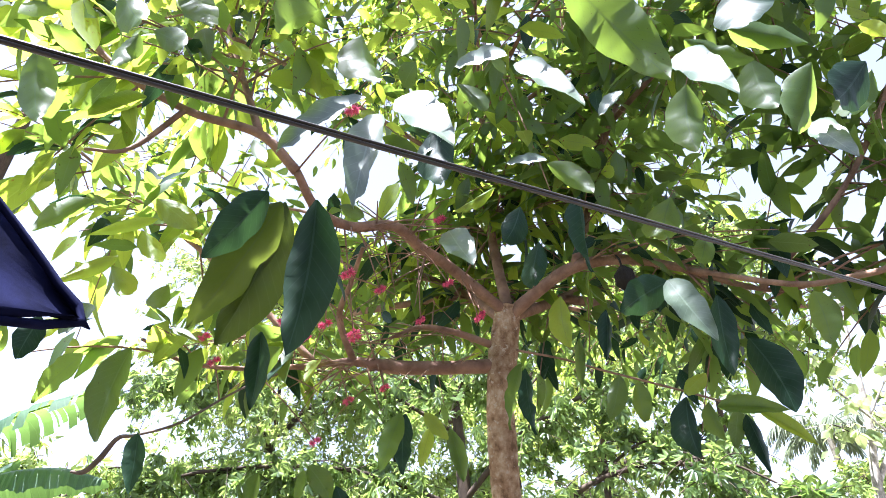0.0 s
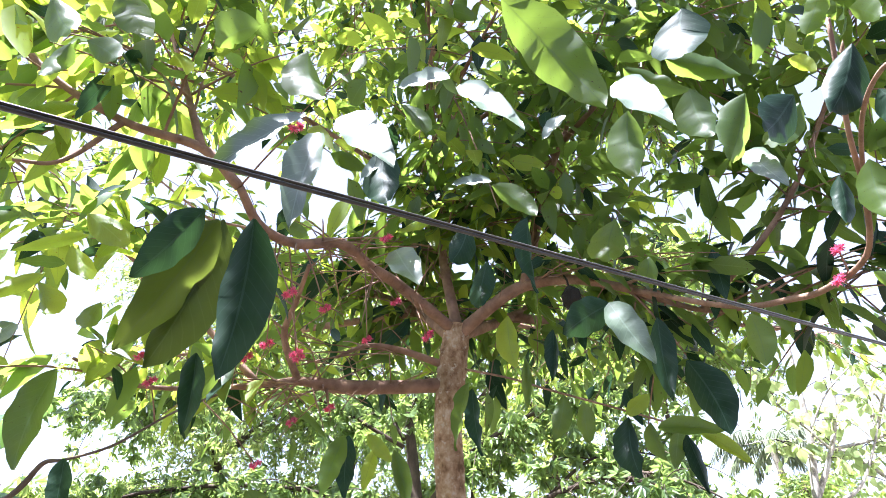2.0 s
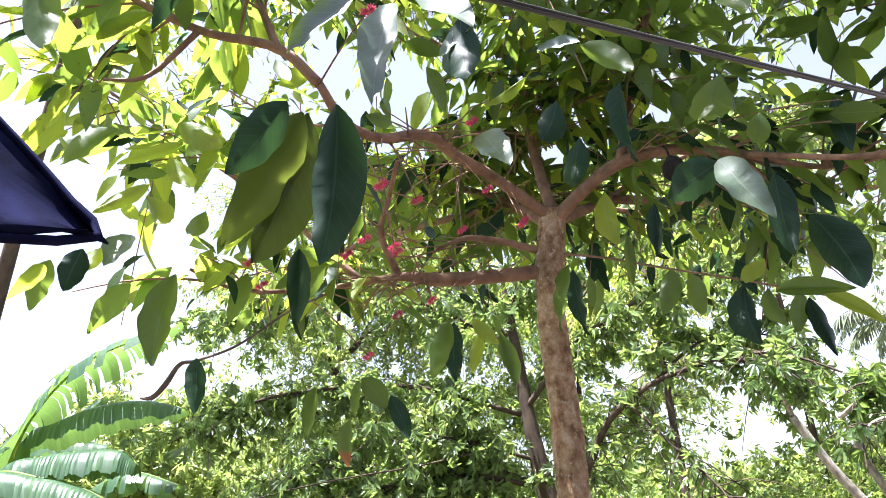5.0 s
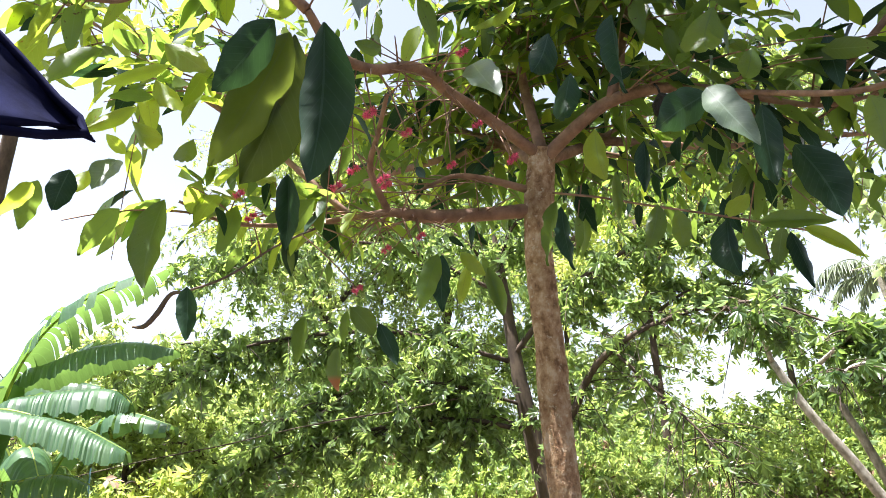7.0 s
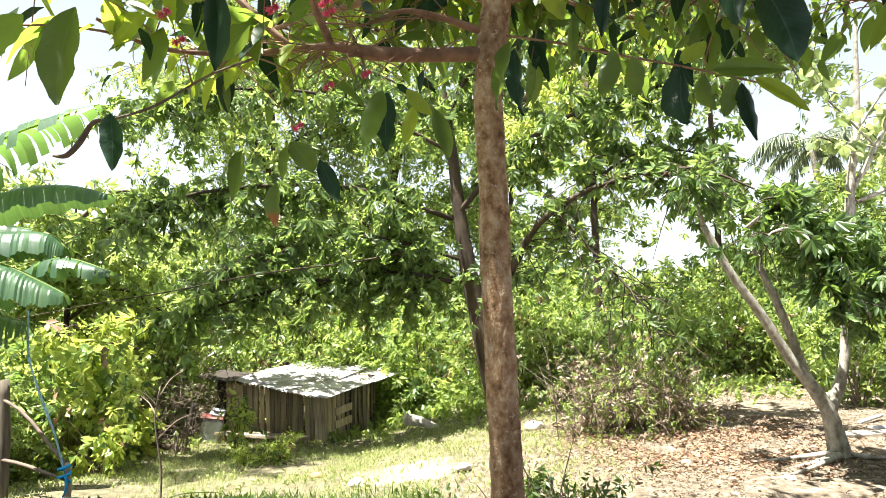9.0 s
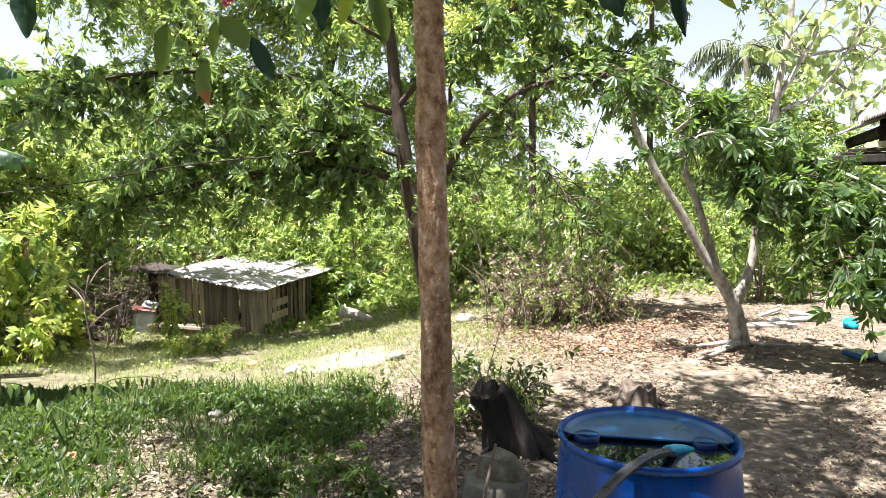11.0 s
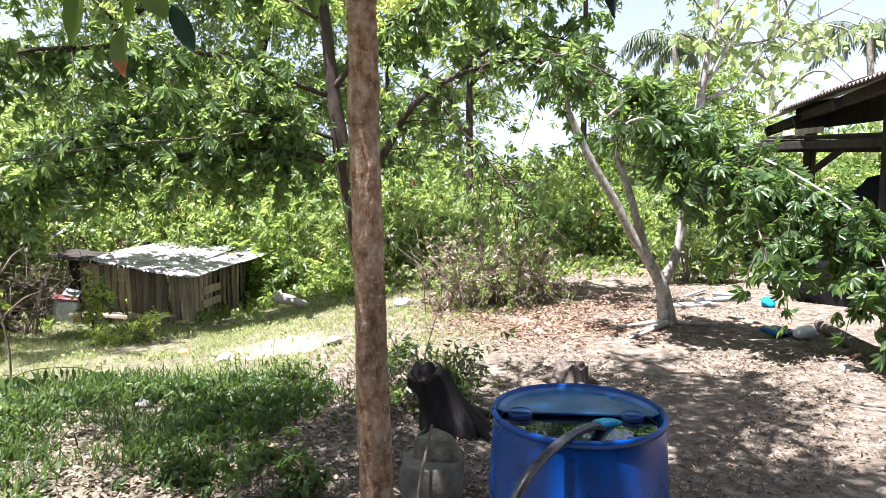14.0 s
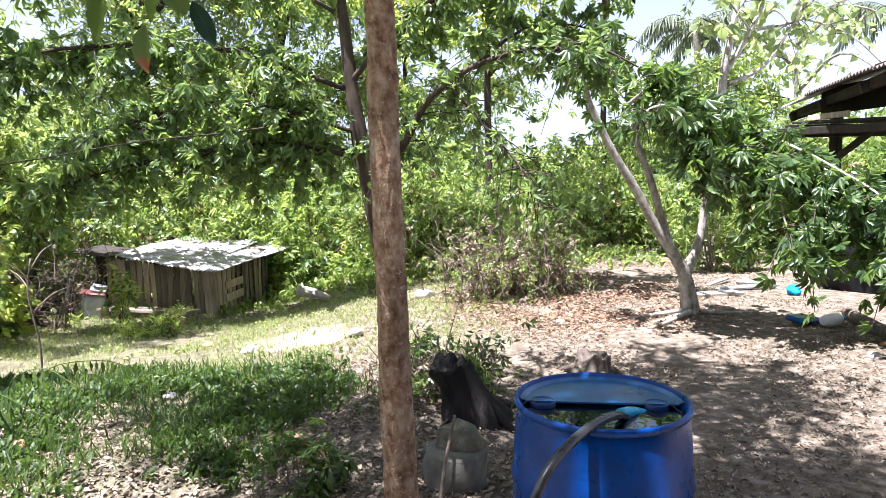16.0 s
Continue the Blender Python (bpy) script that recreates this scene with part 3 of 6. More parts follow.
# ---------------------------------------------------------------- the rose apple tree
tree = thing("rose_apple_tree", (0.36, 2.6, 0.0), "rose apple tree with reddish bark, long glossy leaves and pink blossom", "tree")
trunk_line = [(0.37, 2.6, -0.25), (0.36, 2.6, 0.31), (0.335, 2.6, 1.36), (0.325, 2.6, 2.1), (0.32, 2.6, 2.5), (0.34, 2.59, 2.76), (0.37, 2.565, 2.96)]
piece("trunk", [tube(trunk_line, 0, 0, 64, 0.12, 60, scab=0.007, radii=[0.083, 0.07, 0.062, 0.058, 0.056, 0.06, 0.056])], BARK_RED, tree, "reddish-brown trunk with rough pale scabs")
LIMB_A = [(0.30, 2.6, 2.70), (0.09, 2.5, 2.66), (-0.11, 2.4, 2.63), (-0.26, 2.3, 2.62), (-0.39, 2.25, 2.59), (-0.62, 2.2, 2.56), (-0.81, 2.1, 2.55), (-0.94, 2.0, 2.60)]
LIMB_B = [(0.36, 2.56, 2.93), (0.12, 2.35, 3.04), (0.0, 2.1, 3.0), (-0.09, 1.9, 2.98), (-0.22, 1.75, 2.89), (-0.30, 1.6, 2.86), (-0.35, 1.5, 2.93)]
LIMB_B1 = [(-0.35, 1.5, 2.93), (-0.46, 1.45, 3.03), (-0.67, 1.4, 3.08), (-0.9, 1.35, 3.22), (-1.1, 1.3, 3.46), (-1.3, 1.25, 3.7)]
LIMB_B2 = [(-0.46, 1.45, 3.03), (-0.57, 1.5, 3.32), (-0.74, 1.55, 3.79)]
LIMB_B3 = [(-0.67, 1.4, 3.08), (-0.77, 1.35, 2.9), (-0.86, 1.3, 2.86)]
LIMB_C = [(0.37, 2.56, 2.93), (0.32, 2.62, 3.32), (0.31, 2.68, 3.69), (0.3, 2.75, 4.23), (0.29, 2.85, 4.9)]
LIMB_D = [(0.37, 2.56, 2.91), (0.51, 2.45, 3.0), (0.64, 2.35, 3.05), (0.81, 2.25, 3.03), (0.99, 2.15, 2.94), (1.23, 2.05, 2.8), (1.43, 2.0, 2.8), (1.71, 1.95, 2.86), (2.0, 1.9, 3.0)]
LIMB_D2 = [(0.64, 2.35, 3.05), (0.74, 2.35, 3.4), (0.9, 2.4, 3.86), (1.15, 2.5, 4.41)]
LIMB_E = [(0.29, 2.58, 2.79), (0.12, 2.55, 2.84), (-0.02, 2.5, 2.84), (-0.14, 2.45, 2.77)]
LIMB_F = [(0.37, 2.58, 2.77), (0.56, 2.45, 2.68), (0.69, 2.3, 2.58), (0.87, 2.1, 2.45), (0.97, 2.0, 2.38), (1.06, 1.9, 2.31)]
LIMB_H = [(-0.5, 2.25, 2.57), (-0.62, 2.1, 2.45), (-0.75, 2.0, 2.32), (-0.88, 2.0, 2.28), (-0.94, 2.0, 2.27), (-0.98, 2.0, 2.21), (-1.02, 2.0, 2.17), (-1.06, 2.0, 2.17)]
LIMB_I = [(0.3, 2.74, 4.2), (0.25, 2.4, 4.12), (0.35, 2.0, 3.87), (0.5, 1.7, 3.97)]
LIMB_G = [(1.02, 2.13, 2.92), (1.17, 1.76, 2.68), (1.20, 1.50, 2.58), (1.20, 1.35, 2.54), (1.19, 1.18, 2.54), (1.11, 1.03, 2.61), (1.04, 0.93, 2.69), (1.0, 0.82, 2.9)]
LIMB_G2 = [(1.11, 1.03, 2.61), (0.95, 0.8, 2.6), (0.82, 0.6, 2.52), (0.76, 0.47, 2.42)]
LIMB_A2 = [(-0.26, 2.3, 2.62), (-0.31, 2.2, 2.76), (-0.26, 2.1, 2.86), (-0.21, 2.0, 2.95)]
LIMB_BACK = [(0.36, 2.58, 2.9), (0.2, 2.95, 3.2), (-0.2, 3.4, 3.6), (-0.8, 3.8, 4.0)]
LIMB_BACK3 = [(0.36, 2.6, 2.95), (0.5, 3.4, 3.4), (0.7, 4.3, 3.8), (0.9, 5.2, 4.1)]
LIMB_BACK4 = [(0.2, 2.95, 3.2), (-0.6, 3.7, 3.4), (-1.3, 4.5, 3.6), (-1.9, 5.0, 3.7)]
LIMB_BACK5 = [(0.7, 3.0, 3.2), (1.5, 3.4, 3.3), (2.5, 3.8, 3.5), (3.2, 4.2, 3.6)]
LIMB_BACK6 = [(0.5, 3.4, 3.4), (1.3, 4.2, 3.6), (2.1, 4.9, 3.8)]
LIMB_BACK2 = [(0.38, 2.58, 2.92), (0.7, 3.0, 3.2), (1.2, 3.4, 3.6), (1.9, 3.6, 3.9)]
# limbs added high, mostly out of sight, so their leaves shade drum and ground
SHADING_TOP_LIMBS = [[(0.35, 2.5, 5.7), (0.2, 1.8, 6.0), (-0.2, 1.1, 6.2)], [(0.29, 2.85, 4.9), (0.6, 2.5, 5.7), (0.9, 1.9, 6.1), (0.7, 1.2, 6.3)], [(-0.7, 2.4, 6.1), (-1.0, 1.6, 6.3), (-1.1, 0.9, 6.3)], [(-0.7, 2.4, 6.1), (-1.6, 2.8, 6.3), (-2.6, 3.1, 6.5)],
             [(0.29, 2.85, 4.9), (0.0, 2.6, 5.6), (-0.7, 2.4, 6.1), (-1.7, 2.3, 6.3)], [(0.29, 2.85, 4.9), (0.35, 2.5, 5.7), (0.3, 2.0, 6.3)], [(0.0, 2.6, 5.6), (-0.5, 2.9, 6.0), (-1.3, 3.2, 6.3), (-2.1, 3.6, 6.5)], [(-0.7, 2.4, 6.1), (-1.4, 2.2, 6.3), (-2.2, 2.3, 6.4)],
             [(-0.7, 2.4, 6.1), (-1.2, 3.6, 6.2), (-1.6, 4.6, 6.0)], [(0.0, 2.6, 5.6), (-0.3, 3.6, 5.9), (-0.6, 4.8, 5.8)], [(-1.2, 3.6, 6.2), (-2.2, 4.0, 6.1), (-3.0, 4.3, 5.8)],
             [(0.29, 2.85, 4.9), (0.9, 2.6, 5.6), (1.6, 2.2, 6.1), (2.3, 2.0, 6.3)], [(0.9, 2.6, 5.6), (1.3, 1.6, 6.2), (1.7, 0.9, 6.4)], [(0.6, 2.5, 5.7), (1.2, 3.0, 6.2), (1.9, 3.4, 6.6)],
             [(0.6, 2.5, 5.7), (1.1, 3.3, 5.9), (1.4, 4.2, 5.9), (1.7, 4.9, 5.7)], [(1.1, 3.3, 5.9), (1.8, 3.8, 5.7), (2.3, 4.3, 5.4)], [(0.2, 1.8, 6.0), (-0.4, 1.5, 6.1), (-1.0, 1.3, 6.2)], [(0.35, 2.5, 5.7), (0.0, 1.6, 5.8), (-0.3, 1.0, 5.9)]]
UPPER_LIMBS = [[(0.31, 2.68, 3.69), (-0.4, 2.5, 4.1), (-1.2, 2.3, 4.5), (-1.8, 2.1, 4.7)], [(0.3, 2.75, 4.1), (1.0, 2.4, 4.4), (1.8, 2.1, 4.5), (2.4, 1.9, 4.6)], [(1.23, 2.05, 2.8), (1.6, 1.9, 3.2), (1.9, 1.7, 3.8), (2.1, 1.6, 4.3)],
               [(-0.39, 2.25, 2.59), (-0.8, 2.3, 3.0), (-1.3, 2.3, 3.4), (-1.9, 2.3, 3.9)], [(0.3, 2.75, 4.2), (0.25, 2.2, 4.5), (0.2, 1.6, 4.6)], [(0.9, 2.4, 3.86), (1.2, 1.9, 4.0), (1.4, 1.4, 4.0)], [(-0.8, 3.8, 4.0), (-1.3, 3.9, 4.4), (-1.9, 3.9, 4.9)]]
for pts in UPPER_LIMBS + SHADING_TOP_LIMBS:
    piece("limb", [tube(pts, 0.014, 0.005, 10, 0.12, 6)], BARK_LIMB, tree)
piece("limb", [tube(LIMB_A, 0, 0, 14, 0.12, 7, radii=[0.03, 0.029, 0.027, 0.016, 0.01, 0.009, 0.008, 0.005])], BARK_LIMB, tree)
piece("limb", [tube(LIMB_D, 0, 0, 12, 0.12, 7, radii=[0.029, 0.027, 0.025, 0.021, 0.016, 0.009, 0.006, 0.005, 0.004])], BARK_LIMB, tree)
piece("limb", [tube(LIMB_H, 0, 0, 9, 0.15, 7, radii=[0.005, 0.004, 0.004, 0.004, 0.007, 0.009, 0.008, 0.004])], TWIG_DRY, tree, "dry grey hooked twig")
for pts, r0, r1 in ((LIMB_B, 0.026, 0.012), (LIMB_B1, 0.015, 0.007), (LIMB_B2, 0.014, 0.006), (LIMB_B3, 0.009, 0.004), (LIMB_C, 0.026, 0.011),
                    (LIMB_D2, 0.024, 0.008), (LIMB_E, 0.018, 0.006), (LIMB_F, 0.005, 0.003), (LIMB_I, 0.014, 0.005),
                    (LIMB_A2, 0.014, 0.008), (LIMB_G, 0.01, 0.005), (LIMB_G2, 0.005, 0.003), (LIMB_BACK, 0.03, 0.01), (LIMB_BACK2, 0.03, 0.01), (LIMB_BACK3, 0.03, 0.01), (LIMB_BACK4, 0.022, 0.008), (LIMB_BACK5, 0.022, 0.008), (LIMB_BACK6, 0.02, 0.008)):
    piece("limb", [tube(pts, r0, r1, 12, 0.12, 7, seed=r0 * 900)], BARK_LIMB, tree)

# leaves one by one: foot, tip, width for its length, sort (0 green, 1 young, 2 tilted to the sun, 3 dark for shade, 4
# browning, 5 olive for shade)
LEFT_SPRAY = [
    (-0.77, 0.93, 2.84, -0.73, 0.98, 2.65, 0.42, 0),
    (-0.70, 0.97, 2.87, -0.75, 0.91, 2.89, 0.55, 0),
    (-0.59, 1.06, 2.82, -0.75, 1.04, 2.74, 0.30, 1),
    (-0.65, 1.00, 2.82, -0.59, 0.97, 2.87, 0.35, 1),
    (-0.58, 0.95, 2.90, -0.61, 0.96, 2.79, 0.50, 0),
    (-0.66, 1.04, 2.86, -0.72, 1.04, 2.76, 0.40, 0),
    (-0.83, 1.16, 2.74, -0.89, 1.17, 2.63, 0.32, 1),
    (-0.73, 1.21, 2.64, -0.83, 1.16, 2.53, 0.30, 0),
    (-0.61, 1.28, 2.63, -0.73, 1.21, 2.55, 0.22, 1),
    (-0.61, 1.25, 2.67, -0.49, 1.25, 2.56, 0.45, 1),
    (-0.68, 1.28, 2.53, -0.77, 1.22, 2.42, 0.28, 1),
    (-0.66, 1.31, 2.57, -0.74, 1.26, 2.55, 0.35, 0),
]
LOW_LEFT_SPRAY = [
    (-0.67, 1.33, 2.63, -0.61, 1.33, 2.53, 0.55, 1),
    (-0.69, 1.46, 2.37, -0.74, 1.46, 2.14, 0.34, 0),
    (-0.80, 1.45, 2.35, -0.86, 1.39, 2.21, 0.40, 0),
    (-0.79, 1.24, 2.36, -0.80, 1.22, 2.25, 0.55, 3),
    (-0.86, 1.24, 2.34, -0.88, 1.23, 2.22, 0.45, 0),
    (-0.81, 1.85, 2.25, -0.81, 1.85, 2.08, 0.42, 3),
    (-0.80, 1.15, 2.29, -0.88, 1.17, 2.24, 0.40, 1),
    (-0.81, 1.33, 2.40, -0.82, 1.30, 2.32, 0.50, 1),
    (-0.80, 1.42, 2.47, -0.81, 1.35, 2.37, 0.60, 2),
    (-0.81, 1.30, 2.69, -0.72, 1.25, 2.67, 0.50, 0),
    (-0.69, 1.58, 2.60, -0.69, 1.53, 2.48, 0.45, 0),
    (-0.80, 1.46, 2.60, -0.72, 1.42, 2.48, 0.40, 1),
]
MIDDLE_SPRAY = [
    (-0.29, 1.09, 2.58, -0.41, 1.07, 2.41, 0.46, 3),
    (-0.28, 1.16, 2.60, -0.46, 1.20, 2.32, 0.36, 5),
    (-0.29, 1.22, 2.64, -0.41, 1.25, 2.29, 0.34, 5),
    (-0.18, 1.06, 2.54, -0.21, 1.13, 2.22, 0.34, 3),
    (-0.36, 1.41, 2.39, -0.38, 1.45, 2.21, 0.36, 3),
    (-0.07, 0.91, 2.68, -0.23, 0.89, 2.55, 0.30, 2),
    (-0.00, 0.94, 2.71, 0.10, 0.87, 2.55, 0.50, 2),
    (-0.05, 0.96, 2.68, -0.08, 0.89, 2.43, 0.28, 2),
    (0.07, 1.28, 2.92, 0.08, 1.29, 2.70, 0.48, 3),
    (0.21, 1.28, 2.72, 0.09, 1.24, 2.59, 0.20, 1),
    (0.10, 1.68, 2.83, 0.17, 1.59, 2.68, 0.60, 2),
    (-0.21, 1.47, 2.79, -0.12, 1.45, 2.74, 0.40, 0),
]
TOP_SPRAY = [
    (0.21, 0.90, 2.78, 0.10, 0.96, 2.82, 0.42, 2),
    (0.23, 0.91, 2.77, 0.33, 0.82, 2.60, 0.30, 2),
    (0.29, 0.72, 2.80, 0.47, 0.74, 2.56, 0.36, 0),
    (0.11, 0.97, 2.77, 0.17, 0.96, 2.68, 0.35, 0),
    (0.34, 1.25, 2.78, 0.24, 1.28, 2.80, 0.35, 2),
    (0.34, 1.25, 2.77, 0.45, 1.21, 2.65, 0.35, 0),
    (-0.44, 0.83, 2.92, -0.36, 0.85, 2.79, 0.50, 0),
    (-0.55, 0.95, 2.91, -0.45, 0.94, 2.83, 0.50, 0),
    (-0.57, 0.84, 2.91, -0.49, 0.85, 2.78, 0.50, 0),
    (-0.12, 1.10, 3.06, -0.09, 1.10, 2.85, 0.50, 0),
    (-0.21, 1.00, 3.03, -0.31, 0.95, 2.91, 0.50, 0),
    (0.09, 1.30, 2.90, 0.01, 1.29, 2.82, 0.40, 2),
]
RIGHT_TOP_SPRAY = [
    (0.52, 0.83, 2.71, 0.56, 0.74, 2.55, 0.40, 2),
    (0.55, 0.85, 2.77, 0.66, 0.84, 2.69, 0.38, 0),
    (0.65, 0.76, 2.84, 0.64, 0.78, 2.70, 0.85, 3),
    (0.66, 0.88, 2.83, 0.79, 0.86, 2.76, 0.42, 0),
    (0.78, 1.02, 2.89, 0.81, 1.04, 2.74, 0.60, 0),
    (0.84, 0.80, 2.66, 0.73, 0.80, 2.55, 0.62, 3),
    (0.88, 0.84, 2.68, 0.80, 0.86, 2.55, 0.45, 0),
    (0.89, 1.05, 2.73, 0.90, 0.97, 2.59, 0.40, 2),
    (0.86, 0.95, 2.81, 0.78, 0.98, 2.64, 0.50, 0),
    (0.50, 1.09, 2.86, 0.44, 1.10, 2.80, 0.50, 2),
    (0.65, 1.08, 2.87, 0.65, 1.13, 2.69, 0.50, 0),
    (0.92, 0.87, 2.83, 0.96, 0.85, 2.78, 0.50, 1),
]
RIGHT_SPRAY = [
    (0.62, 1.34, 2.49, 0.68, 1.27, 2.32, 0.44, 2),
    (0.67, 1.47, 2.55, 0.52, 1.46, 2.45, 0.60, 3),
    (0.80, 1.49, 2.52, 0.81, 1.50, 2.29, 0.34, 3),
    (0.83, 1.44, 2.38, 0.89, 1.43, 2.19, 0.52, 3),
    (0.83, 1.70, 2.28, 1.00, 1.66, 2.26, 0.30, 0),
    (0.67, 2.04, 2.48, 0.62, 2.04, 2.32, 0.42, 0),
    (0.73, 2.05, 2.46, 0.73, 2.00, 2.30, 0.40, 0),
    (0.82, 1.88, 2.36, 0.79, 1.84, 2.15, 0.38, 3),
    (0.91, 1.94, 2.36, 0.92, 1.93, 2.23, 0.40, 0),
    (0.89, 1.87, 2.43, 0.79, 1.83, 2.34, 0.40, 1),
    (1.02, 1.86, 2.31, 1.16, 1.85, 2.21, 0.25, 1),
    (0.98, 1.86, 2.30, 1.01, 1.87, 2.13, 0.33, 3),
]
TRUNK_SPRAY = [
    (0.98, 1.90, 2.33, 0.94, 1.89, 2.20, 0.40, 0),
    (0.38, 2.21, 2.56, 0.39, 2.23, 2.32, 0.35, 3),
    (0.36, 2.15, 2.56, 0.29, 2.17, 2.33, 0.30, 0),
    (0.50, 2.04, 2.77, 0.51, 2.06, 2.57, 0.42, 1),
    (0.56, 2.09, 2.63, 0.56, 2.10, 2.44, 0.22, 0),
    (0.43, 1.98, 2.96, 0.39, 1.95, 2.72, 0.40, 3),
    (0.52, 1.67, 2.95, 0.48, 1.66, 2.65, 0.35, 3),
    (0.69, 2.16, 2.77, 0.66, 2.17, 2.57, 0.35, 3),
    (0.34, 1.76, 2.97, 0.27, 1.75, 2.82, 0.60, 3),
    (0.82, 1.69, 2.96, 0.74, 1.65, 2.73, 0.50, 0),
    (0.97, 1.83, 2.90, 0.91, 1.81, 2.76, 0.50, 0),
    (1.14, 1.62, 2.59, 1.15, 1.62, 2.42, 0.50, 0),
]
HANGING_SPRAY = [
    (-0.46, 1.91, 2.15, -0.49, 1.90, 2.00, 0.40, 0),
    (-0.31, 1.87, 2.16, -0.23, 1.85, 2.06, 0.55, 0),
    (-0.34, 1.85, 2.04, -0.35, 1.84, 1.91, 0.33, 4),
    (-0.22, 1.84, 2.10, -0.17, 1.83, 1.97, 0.40, 3),
    (-0.05, 1.94, 2.33, -0.11, 1.94, 2.15, 0.38, 0),
    (-0.04, 1.99, 2.34, -0.05, 1.99, 2.15, 0.42, 3),
    (0.02, 1.94, 2.33, 0.10, 1.92, 2.24, 0.40, 1),
    (0.04, 2.00, 2.30, 0.01, 1.99, 2.17, 0.35, 1),
    (0.10, 2.06, 2.31, 0.14, 2.06, 2.14, 0.35, 0),
    (-0.32, 1.87, 2.15, -0.33, 1.85, 2.04, 0.30, 0),
    (-0.23, 2.12, 2.36, -0.23, 2.10, 2.27, 0.30, 0),
    (-0.66, 1.99, 2.69, -0.57, 1.92, 2.59, 0.50, 1),
]
OUTER_RIGHT_SPRAY = [
    (0.74, 0.46, 2.29, 0.67, 0.48, 2.18, 0.62, 3),
    (0.82, 0.62, 2.50, 0.84, 0.61, 2.40, 0.60, 3),
    (0.77, 0.49, 2.43, 0.80, 0.49, 2.33, 0.55, 0),
    (0.91, 0.71, 2.70, 0.84, 0.75, 2.56, 0.50, 3),
    (0.94, 0.81, 2.52, 0.95, 0.83, 2.40, 0.50, 0),
    (0.96, 0.91, 2.56, 0.94, 0.92, 2.45, 0.40, 3),
    (0.84, 0.62, 2.68, 0.86, 0.59, 2.62, 0.60, 0),
    (0.81, 0.49, 2.51, 0.88, 0.49, 2.49, 0.40, 0),
    (0.83, 0.71, 2.72, 0.86, 0.66, 2.80, 0.50, 0),
    (1.10, 1.08, 2.44, 1.14, 1.05, 2.36, 0.35, 0),
]

EYEWARD = np.array((0.1, 0.0, 1.75))
SORTS = (LEAF, LEAF_YOUNG, LEAF_GLOSS, LEAF_DARK, LEAF_TIP, LEAF_OLIVE)
lrng = np.random.default_rng(21)
leaf_forms = [[make_mesh("leaf", [leaf_shape(14, 1.0, f_, d_, w_a, 0.86, tw, be)], mat) for f_, d_, w_a, tw, be in
               ((0.13, 0.2, 0.02, 0.25, 0.08), (0.2, 0.28, 0.026, -0.35, -0.1), (0.09, 0.14, 0.03, 0.15, -0.05), (0.26, 0.1, 0.024, 0.4, 0.12), (0.09, 0.08, 0.02, 0.15, 0.06))] for mat in SORTS]


def leaf_at(foot, tip, width, sort, facing, form):
    """One leaf of the tree as a part of its own."""
    foot, tip = np.array(foot), np.array(tip)
    ln = np.linalg.norm(tip - foot)
    t3 = axes((tip - foot)[None], facing[None])[0]
    m4 = Matrix.Translation(foot) @ Matrix(t3.tolist()).to_4x4() @ Matrix.Diagonal((ln * width, ln, ln, 1))
    ob = new("leaf", leaf_forms[sort][form])
    ob.parent = tree
    ob.matrix_basis = Matrix.Translation(-Vector(tree.location)) @ m4
    return ob


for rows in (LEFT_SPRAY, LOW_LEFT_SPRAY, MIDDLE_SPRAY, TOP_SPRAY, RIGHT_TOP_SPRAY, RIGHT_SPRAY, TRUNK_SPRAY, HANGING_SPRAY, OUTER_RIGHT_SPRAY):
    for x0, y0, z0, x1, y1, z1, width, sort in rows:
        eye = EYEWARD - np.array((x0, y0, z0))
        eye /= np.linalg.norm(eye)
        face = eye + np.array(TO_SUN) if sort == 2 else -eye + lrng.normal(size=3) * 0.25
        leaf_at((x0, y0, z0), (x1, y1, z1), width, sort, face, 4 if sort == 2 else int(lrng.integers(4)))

# the rest of the crown: twigs with their leaves, the nearest of them parts of their own
crown_limbs = [LIMB_A, LIMB_B, LIMB_B1, LIMB_B2, LIMB_B1, LIMB_B2, LIMB_C, LIMB_C, LIMB_C, LIMB_C, LIMB_D, LIMB_D, LIMB_D2, LIMB_D2, LIMB_I, LIMB_BACK, LIMB_BACK2, LIMB_BACK, LIMB_BACK2] + UPPER_LIMBS * 2 + [LIMB_BACK, LIMB_BACK3, LIMB_BACK4, LIMB_BACK6] * 2 + [LIMB_BACK5] + SHADING_TOP_LIMBS * 2
tubes, places, along = grow(crown_limbs, lrng, 2850, 0.6, 9, 0.25, 0.25, 0.3, 0.005)
luck = np.repeat(lrng.random(len(tubes)), 9)              # whole twigs are there or not
clear = ~((places[:, 1] < 1.75) & (np.abs(places[:, 0]) < 0.6) & (places[:, 2] < 3.2)) & (places[:, 2] > 2.55) & ((places[:, 1] > 1.0) | (places[:, 2] > 5.2)) & ((places[:, 0] > -0.75) | (luck < 0.36) | (places[:, 2] > 5.2))
clear &= ~((places[:, 2] < 3.15) & (np.abs(places[:, 0] - 0.2) < 1.0) & (luck > np.where(places[:, 1] > 2.2, 0.5, 0.22)))
